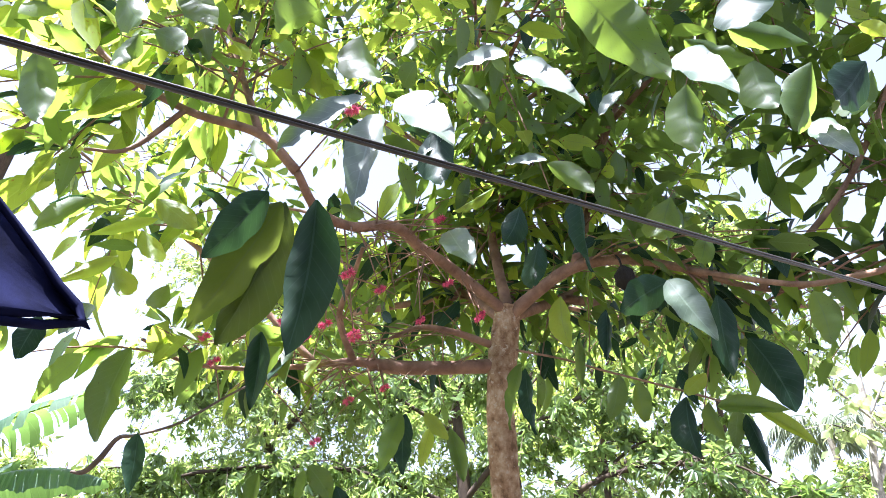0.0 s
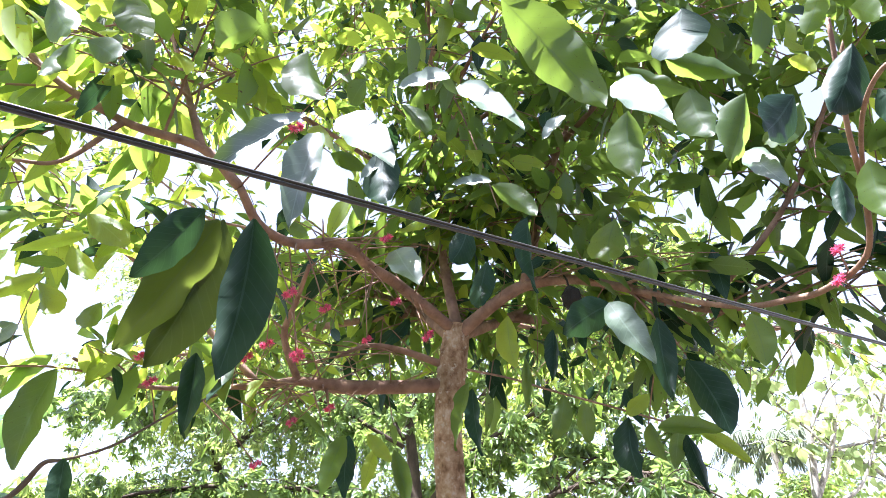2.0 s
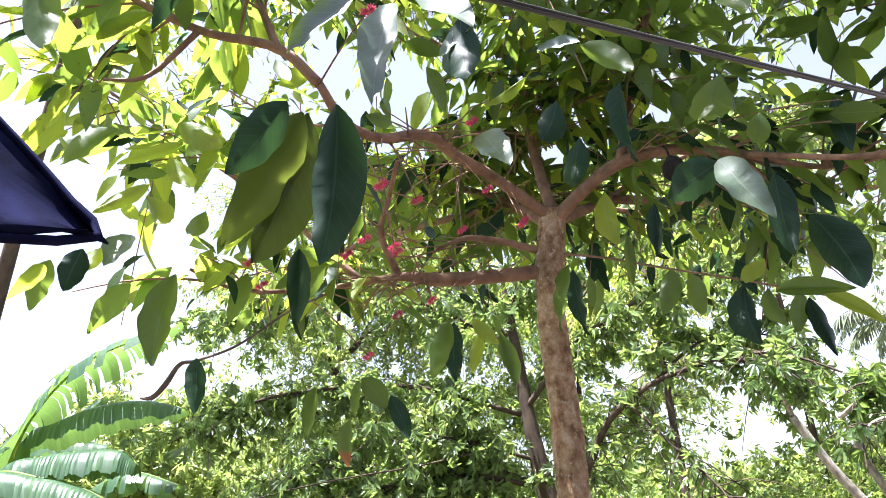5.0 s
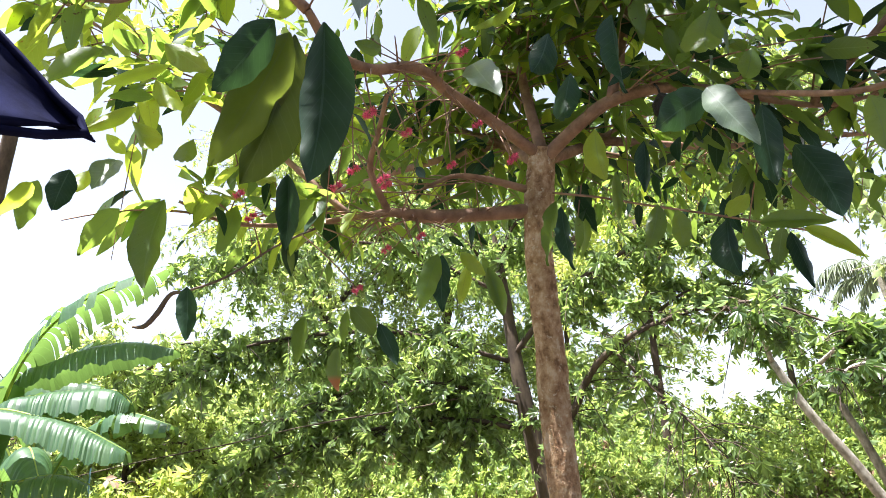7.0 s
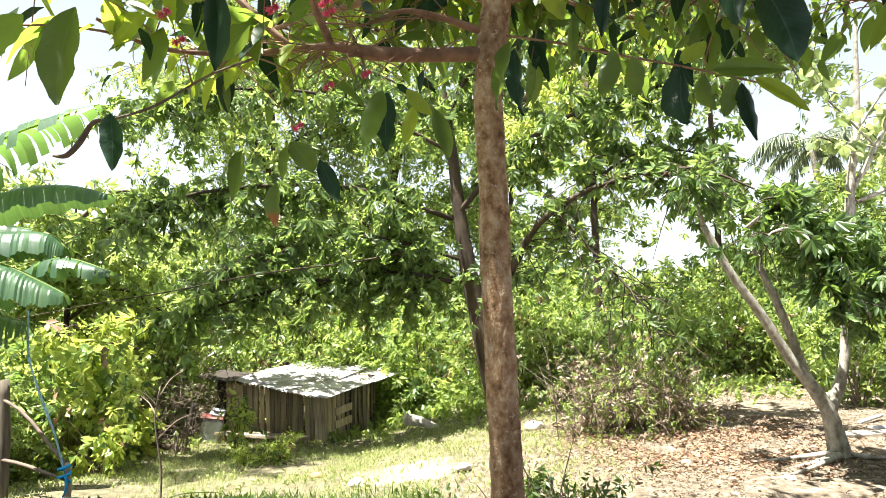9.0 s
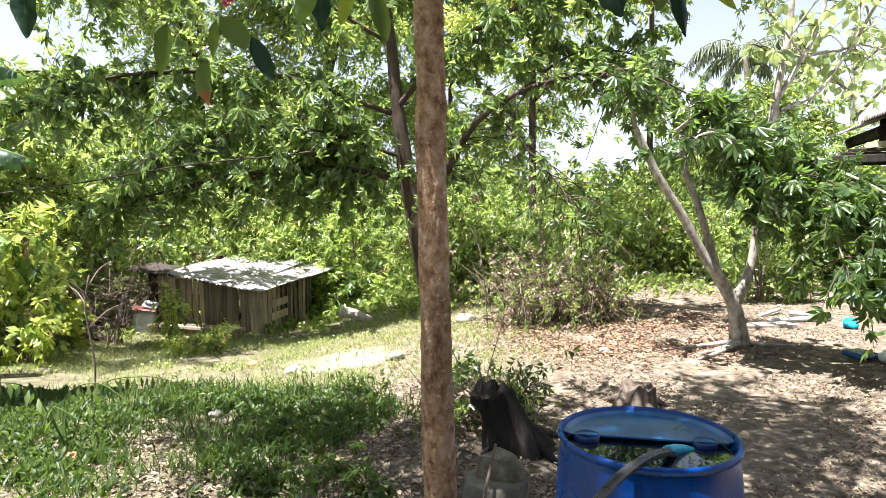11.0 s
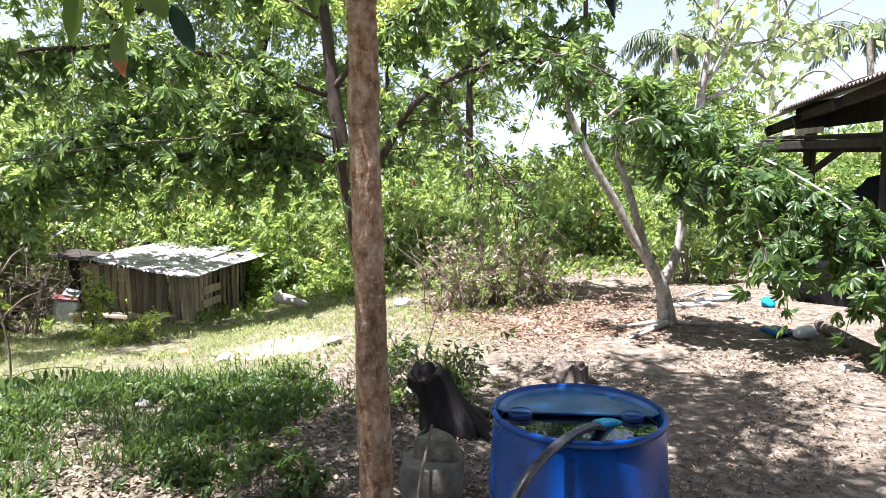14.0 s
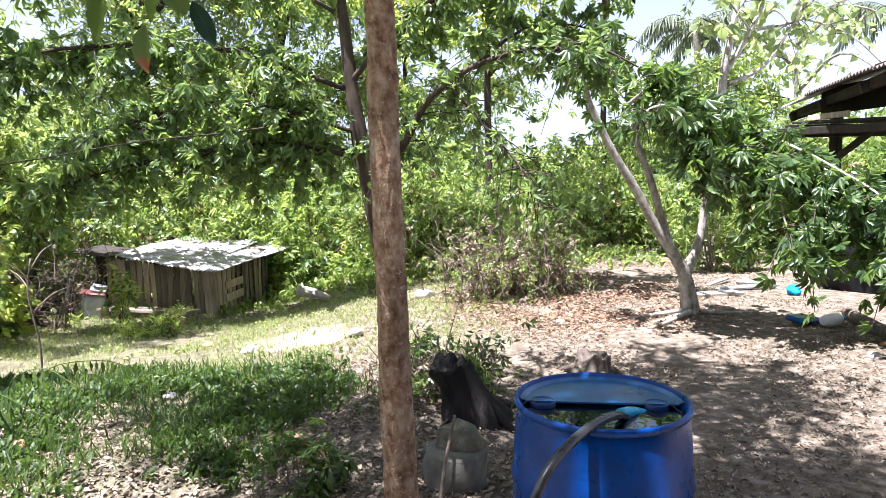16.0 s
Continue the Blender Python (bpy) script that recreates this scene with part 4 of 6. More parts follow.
# the crown is open round the fork and behind it, close on top to shade the ground
clear &= ~((places[:, 1] < 2.65) & (np.abs(places[:, 0] - 0.3) < 0.38) & (places[:, 2] < 3.25))
rise = (places[:, 2] - 1.65) / places[:, 1]
clear &= ~((rise < 0.62) & (places[:, 1] > 2.3) & (luck > 0.6))
clear &= ~((places[:, 2] < 5.2) & (rise >= 0.62) & (luck > np.where(places[:, 0] < -0.2, 0.64, np.where((places[:, 0] > 1.6) & (rise > 1.0), 0.6, np.where(places[:, 0] > 0.6, 0.86, 0.68)))))
clear &= ~((places[:, 0] > 0.9) & (places[:, 2] < 2.85) & (luck > 0.25))
kept_share = clear.reshape(-1, 9).mean(axis=1)
tagged(piece("branchwork", [t_ for t_, q in zip(tubes, kept_share) if q > 0.5], BARK_LIMB, tree), kind="stuff")
places, along = places[clear], along[clear]
order = np.argsort(places[:, 1])
places, along = places[order], along[order]
out_dir = along / np.linalg.norm(along, axis=1)[:, None]
aim = out_dir * 0.6 + lrng.normal(size=places.shape) * 0.6 + np.array((0, 0, -0.5))
upper = lrng.normal(size=places.shape) * 0.55 + np.array((0, 0.0, 1.0))
sizes = lrng.uniform(0.1, 0.22, len(places)) * np.where((places[:, 2] > 4.0) | (places[:, 1] > 3.2), 0.75, 1.0)
near = 150
for k_ in range(near):
    d_ = aim[k_] / np.linalg.norm(aim[k_])
    leaf_at(places[k_], places[k_] + d_ * sizes[k_], lrng.uniform(0.34, 0.5), int(lrng.choice((0, 0, 0, 1, 3))), upper[k_], int(lrng.integers(4)))
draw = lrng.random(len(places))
shaded = (places[:, 2] < 3.15) & (places[:, 0] > -0.3)          # low, inner leaves take darker greens in place of shade
fresh = np.where(places[:, 0] < -0.3, 0.45, np.where(places[:, 0] > 0.6, 0.82, 0.62))          # more yellow leaves on the left stand for backlit ones
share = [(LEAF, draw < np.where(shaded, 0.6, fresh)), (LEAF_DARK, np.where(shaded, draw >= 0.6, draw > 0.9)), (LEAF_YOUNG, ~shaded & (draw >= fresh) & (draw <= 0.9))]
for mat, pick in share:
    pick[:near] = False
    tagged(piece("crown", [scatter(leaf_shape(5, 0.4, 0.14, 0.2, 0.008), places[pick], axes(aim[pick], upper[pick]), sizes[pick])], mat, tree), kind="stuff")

# fine bare twigs low in the crown, where the blossom stands
bare_tubes = grow([LIMB_A[:6], LIMB_A2, LIMB_E, LIMB_B[:5], LIMB_A[1:6]], lrng, 110, 0.24, 2, 0.1, 0.15, 0.3, 0.0042)[0] + grow([LIMB_D[:6], LIMB_C[:3], LIMB_D2[:3]], lrng, 40, 0.28, 2, 0.1, 0.2, 0.3, 0.004)[0]
tagged(piece("branchwork", bare_tubes, BARK_LIMB, tree), kind="stuff")

# pink brush blossoms on the limbs
FLOWERS = [(-0.18, 1.52, 2.60), (0.10, 2.03, 2.82), (0.07, 1.66, 2.86), (0.23, 2.27, 2.80), (-0.27, 1.73, 2.54), (-0.20, 1.83, 2.55), (-0.70, 1.93, 2.58), (-0.67, 1.97, 2.51), (-0.39, 1.72, 2.55),
           (-0.14, 2.31, 2.52), (-0.26, 2.23, 2.45), (-0.36, 2.20, 2.30), (-0.16, 1.27, 2.96), (0.00, 2.09, 2.70), (-0.12, 1.81, 2.69), (-0.35, 1.84, 2.54), (-0.21, 1.95, 2.58), (0.22, 2.24, 2.77), (1.17, 1.27, 2.52), (1.19, 1.26, 2.6)]
flower_line = np.concatenate([curve(p, 6) for p in (LIMB_A, LIMB_A2, LIMB_B, LIMB_D, LIMB_E, LIMB_F, LIMB_G, LIMB_H)])
for at in FLOWERS:
    at = np.array(at)
    stalk = flower_line[np.argmin(np.linalg.norm(flower_line - at, axis=1))]
    k_ = 210
    d_ = lrng.normal(size=(k_, 3))
    d_[:, 2] *= 0.7
    fl = piece("blossom", [scatter(leaf_shape(1, 0.16, 0.1, 0.2), at[None] + lrng.choice((-0.008, 0.008), k_)[:, None] * np.array((1.0, 0.3, 0.8)), axes(d_, lrng.normal(size=(k_, 3))), lrng.uniform(0.009, 0.018, k_))], PETAL, tree, "crimson pink brush-like blossom")
    piece("stalk", [tube([stalk, (stalk + at) / 2 + np.array((0, 0, 0.01)), at], 0.003, 0.002, 5, per=3)], BARK_LIMB, fl)
# brown seed pod where the right limb bends
piece("seed_pod", [tube([(0.76, 2.12, 2.93), (0.765, 2.12, 2.9), (0.77, 2.12, 2.86), (0.77, 2.12, 2.83)], 0, 0, 12, 0.2, 4, radii=[0.01, 0.035, 0.036, 0.012]),
                   tube([(0.77, 2.2, 3.02), (0.762, 2.14, 2.97), (0.76, 2.12, 2.93)], 0.004, 0.004, 6, per=4)], CHAR, tree, "dark brown hollow pod")

# ---------------------------------------------------------------- other trees
def make_tree(name, at, label, trunks, limbs, bark, leaf, shape, rng, twigs, length, leaves, size, droop=0.4, down=0.6, spread=0.4, open_at=None, group=""):
    ob = thing(name, at, label, "tree", group)
    for pts, radii in trunks:
        piece("trunk", [tube(pts, 0, 0, 16, 0.1, 8, radii=radii, seed=at[0])], bark, ob)
    for pts, r0, r1 in limbs:
        piece("limb", [tube(pts, r0, r1, 8, 0.08, 5)], bark, ob)
    tb, pl, al = grow([p for p, *_ in limbs], rng, twigs, length, leaves, droop, 0.12, spread, 0.009)
    tagged(piece("branchwork", tb, BARK_DARK, ob), kind="stuff")
    if open_at:
        pl = pl[~open_at(pl) | (rng.random(len(pl)) < 0.3)]
    a = hang(rng, len(pl), down)
    tagged(piece("crown", [scatter(shape, pl, a, rng.uniform(size[0], size[1], len(pl)))], leaf, ob), kind="stuff")
    return ob


fan = fan_shape(5, 80, 0.46, 1, 0.6)
fork_fan = fan_shape(6, 85, 0.42, 1, 0.55)
lances = spray_shape(8, np.random.default_rng(8), 0.3, 0, 0.55)
shade_limbs = [
    ([(0.55, 9.1, 1.95), (-0.5, 8.8, 2.15), (-1.8, 8.4, 2.0), (-3.2, 8.0, 1.6)], 0.07, 0.02),
    ([(0.3, 9.0, 2.9), (-1.2, 8.5, 3.3), (-3.0, 8.2, 3.2), (-4.1, 8.0, 2.7)], 0.07, 0.02),
    ([(0.2, 9.0, 3.9), (-1.2, 8.8, 4.6), (-2.8, 8.6, 4.7), (-3.8, 8.4, 4.3)], 0.06, 0.02),
    ([(0.45, 9.0, 2.3), (-0.6, 8.6, 2.6), (-1.6, 8.3, 2.6), (-2.6, 8.2, 2.2)], 0.05, 0.015)]
shade_limbs += [
    ([(0.62, 9.0, 1.75), (1.04, 8.8, 2.11), (1.38, 8.4, 2.7), (1.88, 8.0, 3.04), (2.54, 7.6, 3.22)], 0.085, 0.045),
    ([(1.6, 8.2, 2.85), (1.95, 7.8, 2.3), (2.3, 7.5, 1.8), (2.6, 7.3, 1.2)], 0.03, 0.01),
    ([(0.3, 9.0, 2.9), (1.2, 8.6, 3.8), (2.3, 8.2, 4.3), (3.3, 7.8, 4.4)], 0.06, 0.02),
    ([(0.2, 9.0, 4.0), (0.5, 8.8, 4.8), (1.4, 8.6, 5.3), (2.6, 8.4, 5.2)], 0.05, 0.02),
    ([(0.2, 9.0, 4.0), (-0.3, 9.4, 4.9), (-1.4, 9.6, 5.5)], 0.05, 0.02),
    ([(2.4, 7.7, 3.2), (3.0, 7.35, 3.2), (3.5, 7.1, 2.95), (3.9, 6.9, 2.6)], 0.03, 0.012),
    ([(1.88, 8.0, 3.04), (2.5, 8.1, 3.5), (3.1, 8.1, 3.6), (3.8, 8.0, 3.4)], 0.03, 0.012),
    ([(0.5, 9.1, 2.0), (-0.6, 9.6, 2.4), (-2.0, 9.8, 2.6), (-3.6, 9.6, 2.2)], 0.05, 0.02)]


def back(points, k=1.16):
    """The tree's lines, grown and set further back along the slope."""
    o = np.array((0.13, 0.04, 1.63))
    return [tuple(o + (np.array(p) - o) * k) for p in points]


shade_limbs = [(back(p), r0 * (0.6 if p[-1][0] < 0 else 0.9), r1 * 0.6) for p, r0, r1 in shade_limbs]
shade_tree = make_tree("shade_tree", (1.0, 10.4, gz(1.0, 10.4)), "spreading shade tree with dark trunk and hand-shaped drooping leaves",
          [(back([(0.95, 9.0, -0.4), (0.85, 9.0, 0.38), (0.7, 9.0, 1.1), (0.52, 9.0, 2.04), (0.39, 9.0, 2.95), (0.29, 9.0, 4.06), (0.2, 9.0, 4.9)]), [0.22, 0.19, 0.165, 0.14, 0.11, 0.08, 0.03]),
           (back([(2.54, 7.6, 3.22), (3.09, 7.3, 3.03), (3.6, 7.0, 2.46), (3.8, 6.8, 2.0)]), [0.045, 0.03, 0.02, 0.01])],
          shade_limbs, BARK_DARK, LEAF_SHADE, fan, np.random.default_rng(31), 900, 0.85, 8, (0.1, 0.2), 0.45, open_at=lambda p: ((p[:, 0] > 0.7) & (p[:, 0] < 3.4) & (p[:, 2] < 3.5)) | ((p[:, 0] > 0.7) & (p[:, 2] < 2.6)))

def rounded(p):
    """A slow random value over the crown that leaves some clumps and opens others."""
    return np.array([0.5 + noise.noise(Vector(q) * 1.6) for q in p])


# forked grey tree: two pale stems, the leafy limb bends towards the house
fork_limbs = [
    ([(2.97, 7.0, 2.49), (2.84, 6.8, 2.8), (2.8, 6.6, 3.0)], 0.03, 0.012),
    ([(3.45, 7.05, 2.45), (3.5, 6.6, 2.6), (3.55, 6.3, 2.7)], 0.025, 0.01),
    ([(4.44, 7.0, 1.8), (4.35, 6.7, 2.2), (4.1, 6.5, 2.3), (3.8, 6.3, 2.4)], 0.04, 0.015),
    ([(4.44, 7.0, 1.8), (4.6, 6.3, 2.1), (4.94, 6.1, 1.8), (5.2, 5.8, 1.35)], 0.035, 0.01),
    ([(4.35, 6.7, 2.2), (3.95, 6.1, 2.25), (3.77, 5.9, 1.95), (3.85, 5.7, 1.5)], 0.018, 0.01),
    ([(4.42, 7.0, 1.33), (4.5, 6.2, 1.9), (4.6, 5.6, 1.55), (4.8, 5.3, 1.0)], 0.03, 0.01),
    ([(4.6, 6.3, 2.1), (4.9, 5.6, 1.7), (5.2, 5.1, 1.25), (5.4, 4.9, 0.75)], 0.018, 0.01),
    ([(4.1, 6.5, 2.3), (3.6, 6.2, 2.35), (3.2, 6.0, 2.3), (3.0, 5.9, 2.1)], 0.018, 0.008),
    ([(4.5, 6.2, 1.9), (4.35, 5.7, 1.6), (4.3, 5.4, 1.1), (4.4, 5.1, 0.8)], 0.016, 0.008),
    ([(4.94, 6.1, 1.8), (5.05, 5.6, 1.55), (5.1, 5.2, 1.15), (5.1, 4.9, 0.7)], 0.016, 0.008),
    ([(4.9, 5.6, 1.7), (5.0, 5.1, 1.4), (5.05, 4.8, 0.95), (5.02, 4.6, 0.5)], 0.014, 0.007)]
make_tree("forked_tree", (4.28, 7.02, 0.0), "forked tree with pale grey bark and broad hand-shaped leaves",
          [([(4.32, 7.05, -0.2), (4.28, 7.03, 0.03), (4.22, 7.0, 0.3), (4.13, 7.0, 0.58), (3.8, 7.0, 1.06), (3.53, 7.0, 1.52), (3.23, 7.0, 1.98), (2.97, 7.0, 2.49)], [0.16, 0.115, 0.092, 0.075, 0.056, 0.05, 0.044, 0.036]),
           ([(4.18, 7.0, 0.48), (4.28, 7.0, 0.68), (4.38, 7.0, 0.95), (4.42, 7.0, 1.33), (4.44, 7.0, 1.8)], [0.075, 0.06, 0.05, 0.045, 0.04]),
           ([(4.06, 7.05, 0.72), (3.97, 7.05, 0.95), (3.89, 7.05, 1.19), (3.73, 7.05, 1.66), (3.57, 7.05, 2.06), (3.45, 7.05, 2.45)], [0.05, 0.048, 0.046, 0.042, 0.036, 0.03])] + [
           ([(4.2, 6.95, 0.03), (3.8, 6.75, 0.0), (3.3, 6.55, -0.02)], [0.045, 0.025, 0.01]), ([(4.3, 7.0, 0.03), (4.7, 6.85, 0.02), (5.1, 6.9, 0.0)], [0.035, 0.02, 0.01]),
           ([(4.2, 7.0, 0.05), (3.75, 6.95, 0.02), (3.15, 6.9, -0.01)], [0.04, 0.022, 0.01]), ([(4.2, 6.9, 0.05), (3.65, 6.5, 0.02), (3.25, 6.25, 0.015), (2.75, 6.0, -0.01)], [0.035, 0.02, 0.015, 0.008])],
          fork_limbs, BARK_GREY, LEAF_FORK, fork_fan, np.random.default_rng(32), 350, 0.42, 6, (0.09, 0.17), 0.4, open_at=lambda p: (p[:, 0] < 3.5) & (rounded(p) > 0.28) & (p[:, 2] > 1.6))

# tall pale tree with big light leaves, behind the house
pale_limbs = [([(7.15, 11.0, 3.4), (7.71, 11.0, 4.27), (8.04, 11.0, 5.03), (8.13, 11.0, 5.7), (8.3, 11.0, 6.6)], 0.055, 0.015), ([(7.71, 11.0, 4.27), (8.69, 10.9, 4.48), (9.8, 10.7, 4.99), (10.68, 10.5, 5.65)], 0.035, 0.012),
              ([(7.71, 11.0, 4.27), (7.1, 10.8, 4.75), (6.61, 10.7, 5.2), (6.2, 10.6, 5.9)], 0.022, 0.01), ([(7.3, 11.0, 3.3), (7.9, 10.9, 3.6), (8.25, 10.8, 4.1), (8.55, 10.7, 4.7)], 0.04, 0.015),
              ([(8.69, 10.9, 4.48), (9.3, 10.6, 4.2), (9.8, 10.4, 3.7), (10.1, 10.3, 3.3)], 0.018, 0.008), ([(7.4, 11.0, 4.56), (7.9, 10.8, 5.3), (8.8, 10.6, 6.0)], 0.022, 0.01),
              ([(7.3, 11.0, 4.1), (6.7, 10.8, 4.4), (6.0, 10.7, 4.3)], 0.014, 0.006), ([(9.8, 10.7, 4.99), (10.3, 10.4, 4.7), (10.9, 10.2, 4.2)], 0.014, 0.006), ([(8.04, 11.0, 5.03), (9.0, 10.7, 5.6), (10.0, 10.5, 5.9)], 0.018, 0.008)]
make_tree("pale_tree", (7.05, 11.0, 0.0), "slim pale-barked tree with large light leaves", [([(7.0, 11.0, -0.1), (7.05, 11.0, 1.6), (7.15, 11.0, 3.0), (7.22, 11.0, 3.7), (7.4, 11.0, 4.56), (7.47, 11.0, 5.6), (7.55, 11.0, 6.8)], [0.13, 0.1, 0.085, 0.07, 0.055, 0.045, 0.025])],
          pale_limbs, BARK_GREY, LEAF_LIGHT, leaf_shape(3, 0.78, 0.1, 0.2), np.random.default_rng(33), 84, 0.6, 5, (0.14, 0.25), 0.3)


def leafy_tree(at, height, reach, label, seed, leaf, bark=BARK_DARK, shape=None, twigs=150, size=(0.3, 0.5), lean=0.0, low=0.25):
    """A free-standing tree of the thicket: a bent trunk, limbs all round, leaves on their twigs."""
    rng = np.random.default_rng(seed)
    x, y = at
    z = gz(x, y)
    top = np.array((x + lean, y, z + height * 0.85))
    tr = [np.array((x, y, z - 0.2)), np.array((x + rng.normal() * 0.1, y, z + height * 0.35)), np.array((x + lean * 0.6, y, z + height * 0.6)), top]
    limbs = []
    for k in range(9):
        h = low + (0.92 - low) * k / 8
        a = k * 2.4 + rng.uniform(-0.4, 0.4)
        o = curve(tr, 6)[int(h * 17)]
        r_ = reach * (1.15 - 0.5 * h)
        limbs.append(([o, o + np.array((math.cos(a) * r_ * 0.5, math.sin(a) * r_ * 0.5, height * 0.1)), o + np.array((math.cos(a) * r_, math.sin(a) * r_, height * rng.uniform(0.0, 0.14)))], 0.03 * height / 4, 0.01))
    return make_tree("thicket_tree", (x, y, z), label, [(tr, [0.013 * min(height, 7), 0.01 * min(height, 7), 0.007 * min(height, 7), 0.01])], limbs, bark, leaf, shape or lances, rng, twigs, reach * 0.45, 6, size, 0.35, 0.5, group="trees of the thicket")


leafy_tree((-6.6, 11.8), 5.4, 1.8, "thicket tree with long light green drooping leaves", 41, LEAF_LANCE, twigs=190, low=0.45)
leafy_tree((-8.4, 12.5), 5.0, 2.2, "thicket tree with long light green drooping leaves", 42, LEAF_LANCE, twigs=200)
leafy_tree((-4.6, 18.0), 14.5, 3.9, "tall thicket tree with narrow light green leaves", 43, LEAF_LANCE, twigs=750)
leafy_tree((-1.4, 19.0), 15.0, 3.7, "tall thicket tree with narrow green leaves behind the pen", 44, LEAF_BUSH, twigs=600)
leafy_tree((2.4, 20.0), 13.5, 3.3, "tall thicket tree with small green leaves", 45, LEAF_BUSH, twigs=560)
leafy_tree((-5.6, 10.6), 2.6, 1.0, "young thicket tree with yellowish drooping leaves", 46, LEAF_PALE, twigs=70)
leafy_tree((7.0, 16.0), 14.0, 3.4, "tall thicket tree with fine green leaves high over the hedge", 49, LEAF_BUSH, twigs=480, low=0.55)
leafy_tree((14.5, 18.5), 9.5, 3.2, "tree with big yellow-green leaves beyond the house", 50, LEAF_LIGHT, BARK_GREY, leaf_shape(2, 0.75, 0.1, 0.2), 75, (0.22, 0.4), low=0.35)
leafy_tree((-5.3, 15.6), 5.4, 2.1, "sunlit thicket tree with light green leaves", 51, LEAF_LANCE, twigs=190, low=0.4)
leafy_tree((9.5, 15.0), 5.5, 2.2, "tree with light leaves beyond the house", 47, LEAF_BUSH, twigs=200)
leafy_tree((3.4, 13.5), 9.6, 2.2, "tall tree with fine yellow-green leaves", 48, LEAF_PALE, BARK_DARK, twigs=130, low=0.45)


def shrub(at, size, label, seed, leaf, count=900, leaf_size=(0.16, 0.3), shape=None, stem=TWIG_DRY, name="shrub"):
    """A bush: stems from the ground, leaves in uneven tufts at their ends."""
    rng = np.random.default_rng(seed)
    x, y = at
    z = gz(x, y)
    ob = thing(name, (x, y, z), label, "shrub", "bushes round the yard")
    stems, tufts = [], []
    for _ in range(max(9, count // 28)):
        d = rng.normal(size=3)
        d = d / np.linalg.norm(d) * rng.uniform(0.55, 1.0)
        e = np.array((x, y, z)) + d * np.array((size[0], size[1], size[2] * 0.5)) + np.array((0, 0, size[2] * 0.5))
        e[2] = max(e[2], z + 0.06)
        stems.append(tube([(x + d[0] * 0.1, y + d[1] * 0.1, z - 0.03), ((x + e[0]) / 2, (y + e[1]) / 2, (z * 0.35 + e[2] * 0.65)), e], 0.012 * size[2], 0.004, 4, per=3, close=False))
        tufts.append(e)
    tufts = np.array(tufts)
    pl = tufts[rng.integers(len(tufts), size=count)] + rng.normal(size=(count, 3)) * np.array(size) * 0.16
    pl[:, 2] = np.maximum(pl[:, 2], z + 0.03)
    tagged(piece("branchwork", stems, stem, ob), kind="stuff")
    if leaf:
        turns, sizes_, pick = hang(rng, count, 0.2, 0.8), rng.uniform(leaf_size[0], leaf_size[1], count), rng.random(count)
        for mat_, some in ((leaf, pick < 0.78), (LEAF_FORK, (pick >= 0.78) & (pick < 0.97)), (WITHERED, pick >= 0.97)):
            tagged(piece("leaves", [scatter(shape or lances, pl[some], turns[some], sizes_[some])], mat_, ob), kind="stuff")
    return ob


hedge = [shrub((4.2, 13.6), (1.6, 1.2, 1.9), "dense bright green bush in the sun", 51, LEAF_BUSH, 1500, (0.2, 0.36)), shrub((6.4, 14.4), (1.7, 1.3, 2.2), "dense bright green bush in the sun", 52, LEAF_BUSH, 1500, (0.2, 0.36)),
         shrub((1.6, 12.2), (1.3, 1.0, 2.0), "tangled green bush at the edge of the yard", 53, LEAF_LANCE, 1300, (0.2, 0.34))]
place_rng = np.random.default_rng(60)
for x, y, s in ((-0.4, 14.0, 1.2), (2.7, 14.5, 1.1), (8.6, 14.0, 1.2), (10.8, 13.0, 1.3), (-2.6, 14.2, 1.2), (-5.4, 13.6, 1.3), (-7.6, 11.0, 1.1), (-9.6, 12.6, 1.4), (5.2, 17.5, 1.5), (8.2, 18.0, 1.5), (2.2, 18.5, 1.5), (-1.2, 18.0, 1.6),
                (12.5, 17.0, 1.7), (-12.5, 14.0, 1.7), (-6.6, 9.0, 0.8), (-5.6, 8.0, 0.7), (7.6, 12.2, 0.9), (13.5, 13.0, 1.5), (3.2, 11.6, 0.8), (-11.0, 17.0, 1.8), (11.5, 9.5, 1.0)):
    copy_thing(hedge[int(place_rng.integers(3))], Matrix.Translation((x, y, gz(x, y))) @ Euler((0, 0, place_rng.uniform(0, 6.28))).to_matrix().to_4x4() @ Matrix.Diagonal((s, s, s * place_rng.uniform(0.85, 1.1), 1)))

# ---------------------------------------------------------------- far woods
wrng = np.random.default_rng(70)
ang = wrng.uniform(-1.5, 1.5, 9000)
dist = wrng.uniform(26, 40, 9000)
px_, py_ = np.sin(ang) * dist, np.cos(ang) * dist
top_ = 3.0 + 2.2 * np.array([noise.noise(Vector((a * 5, 0, 7))) for a in ang]) + 1.0 * (px_ < -4)
woods = piece("far_woods", [scatter(lances, np.stack([px_, py_, wrng.uniform(-0.3, 1, 9000) ** 1.0 * top_], 1), hang(wrng, 9000, 0.2, 0.6), wrng.uniform(0.9, 1.7, 9000))], LEAF_BUSH)
tagged(woods, "distant line of green woods beyond the yard", "woods", kind="stuff")

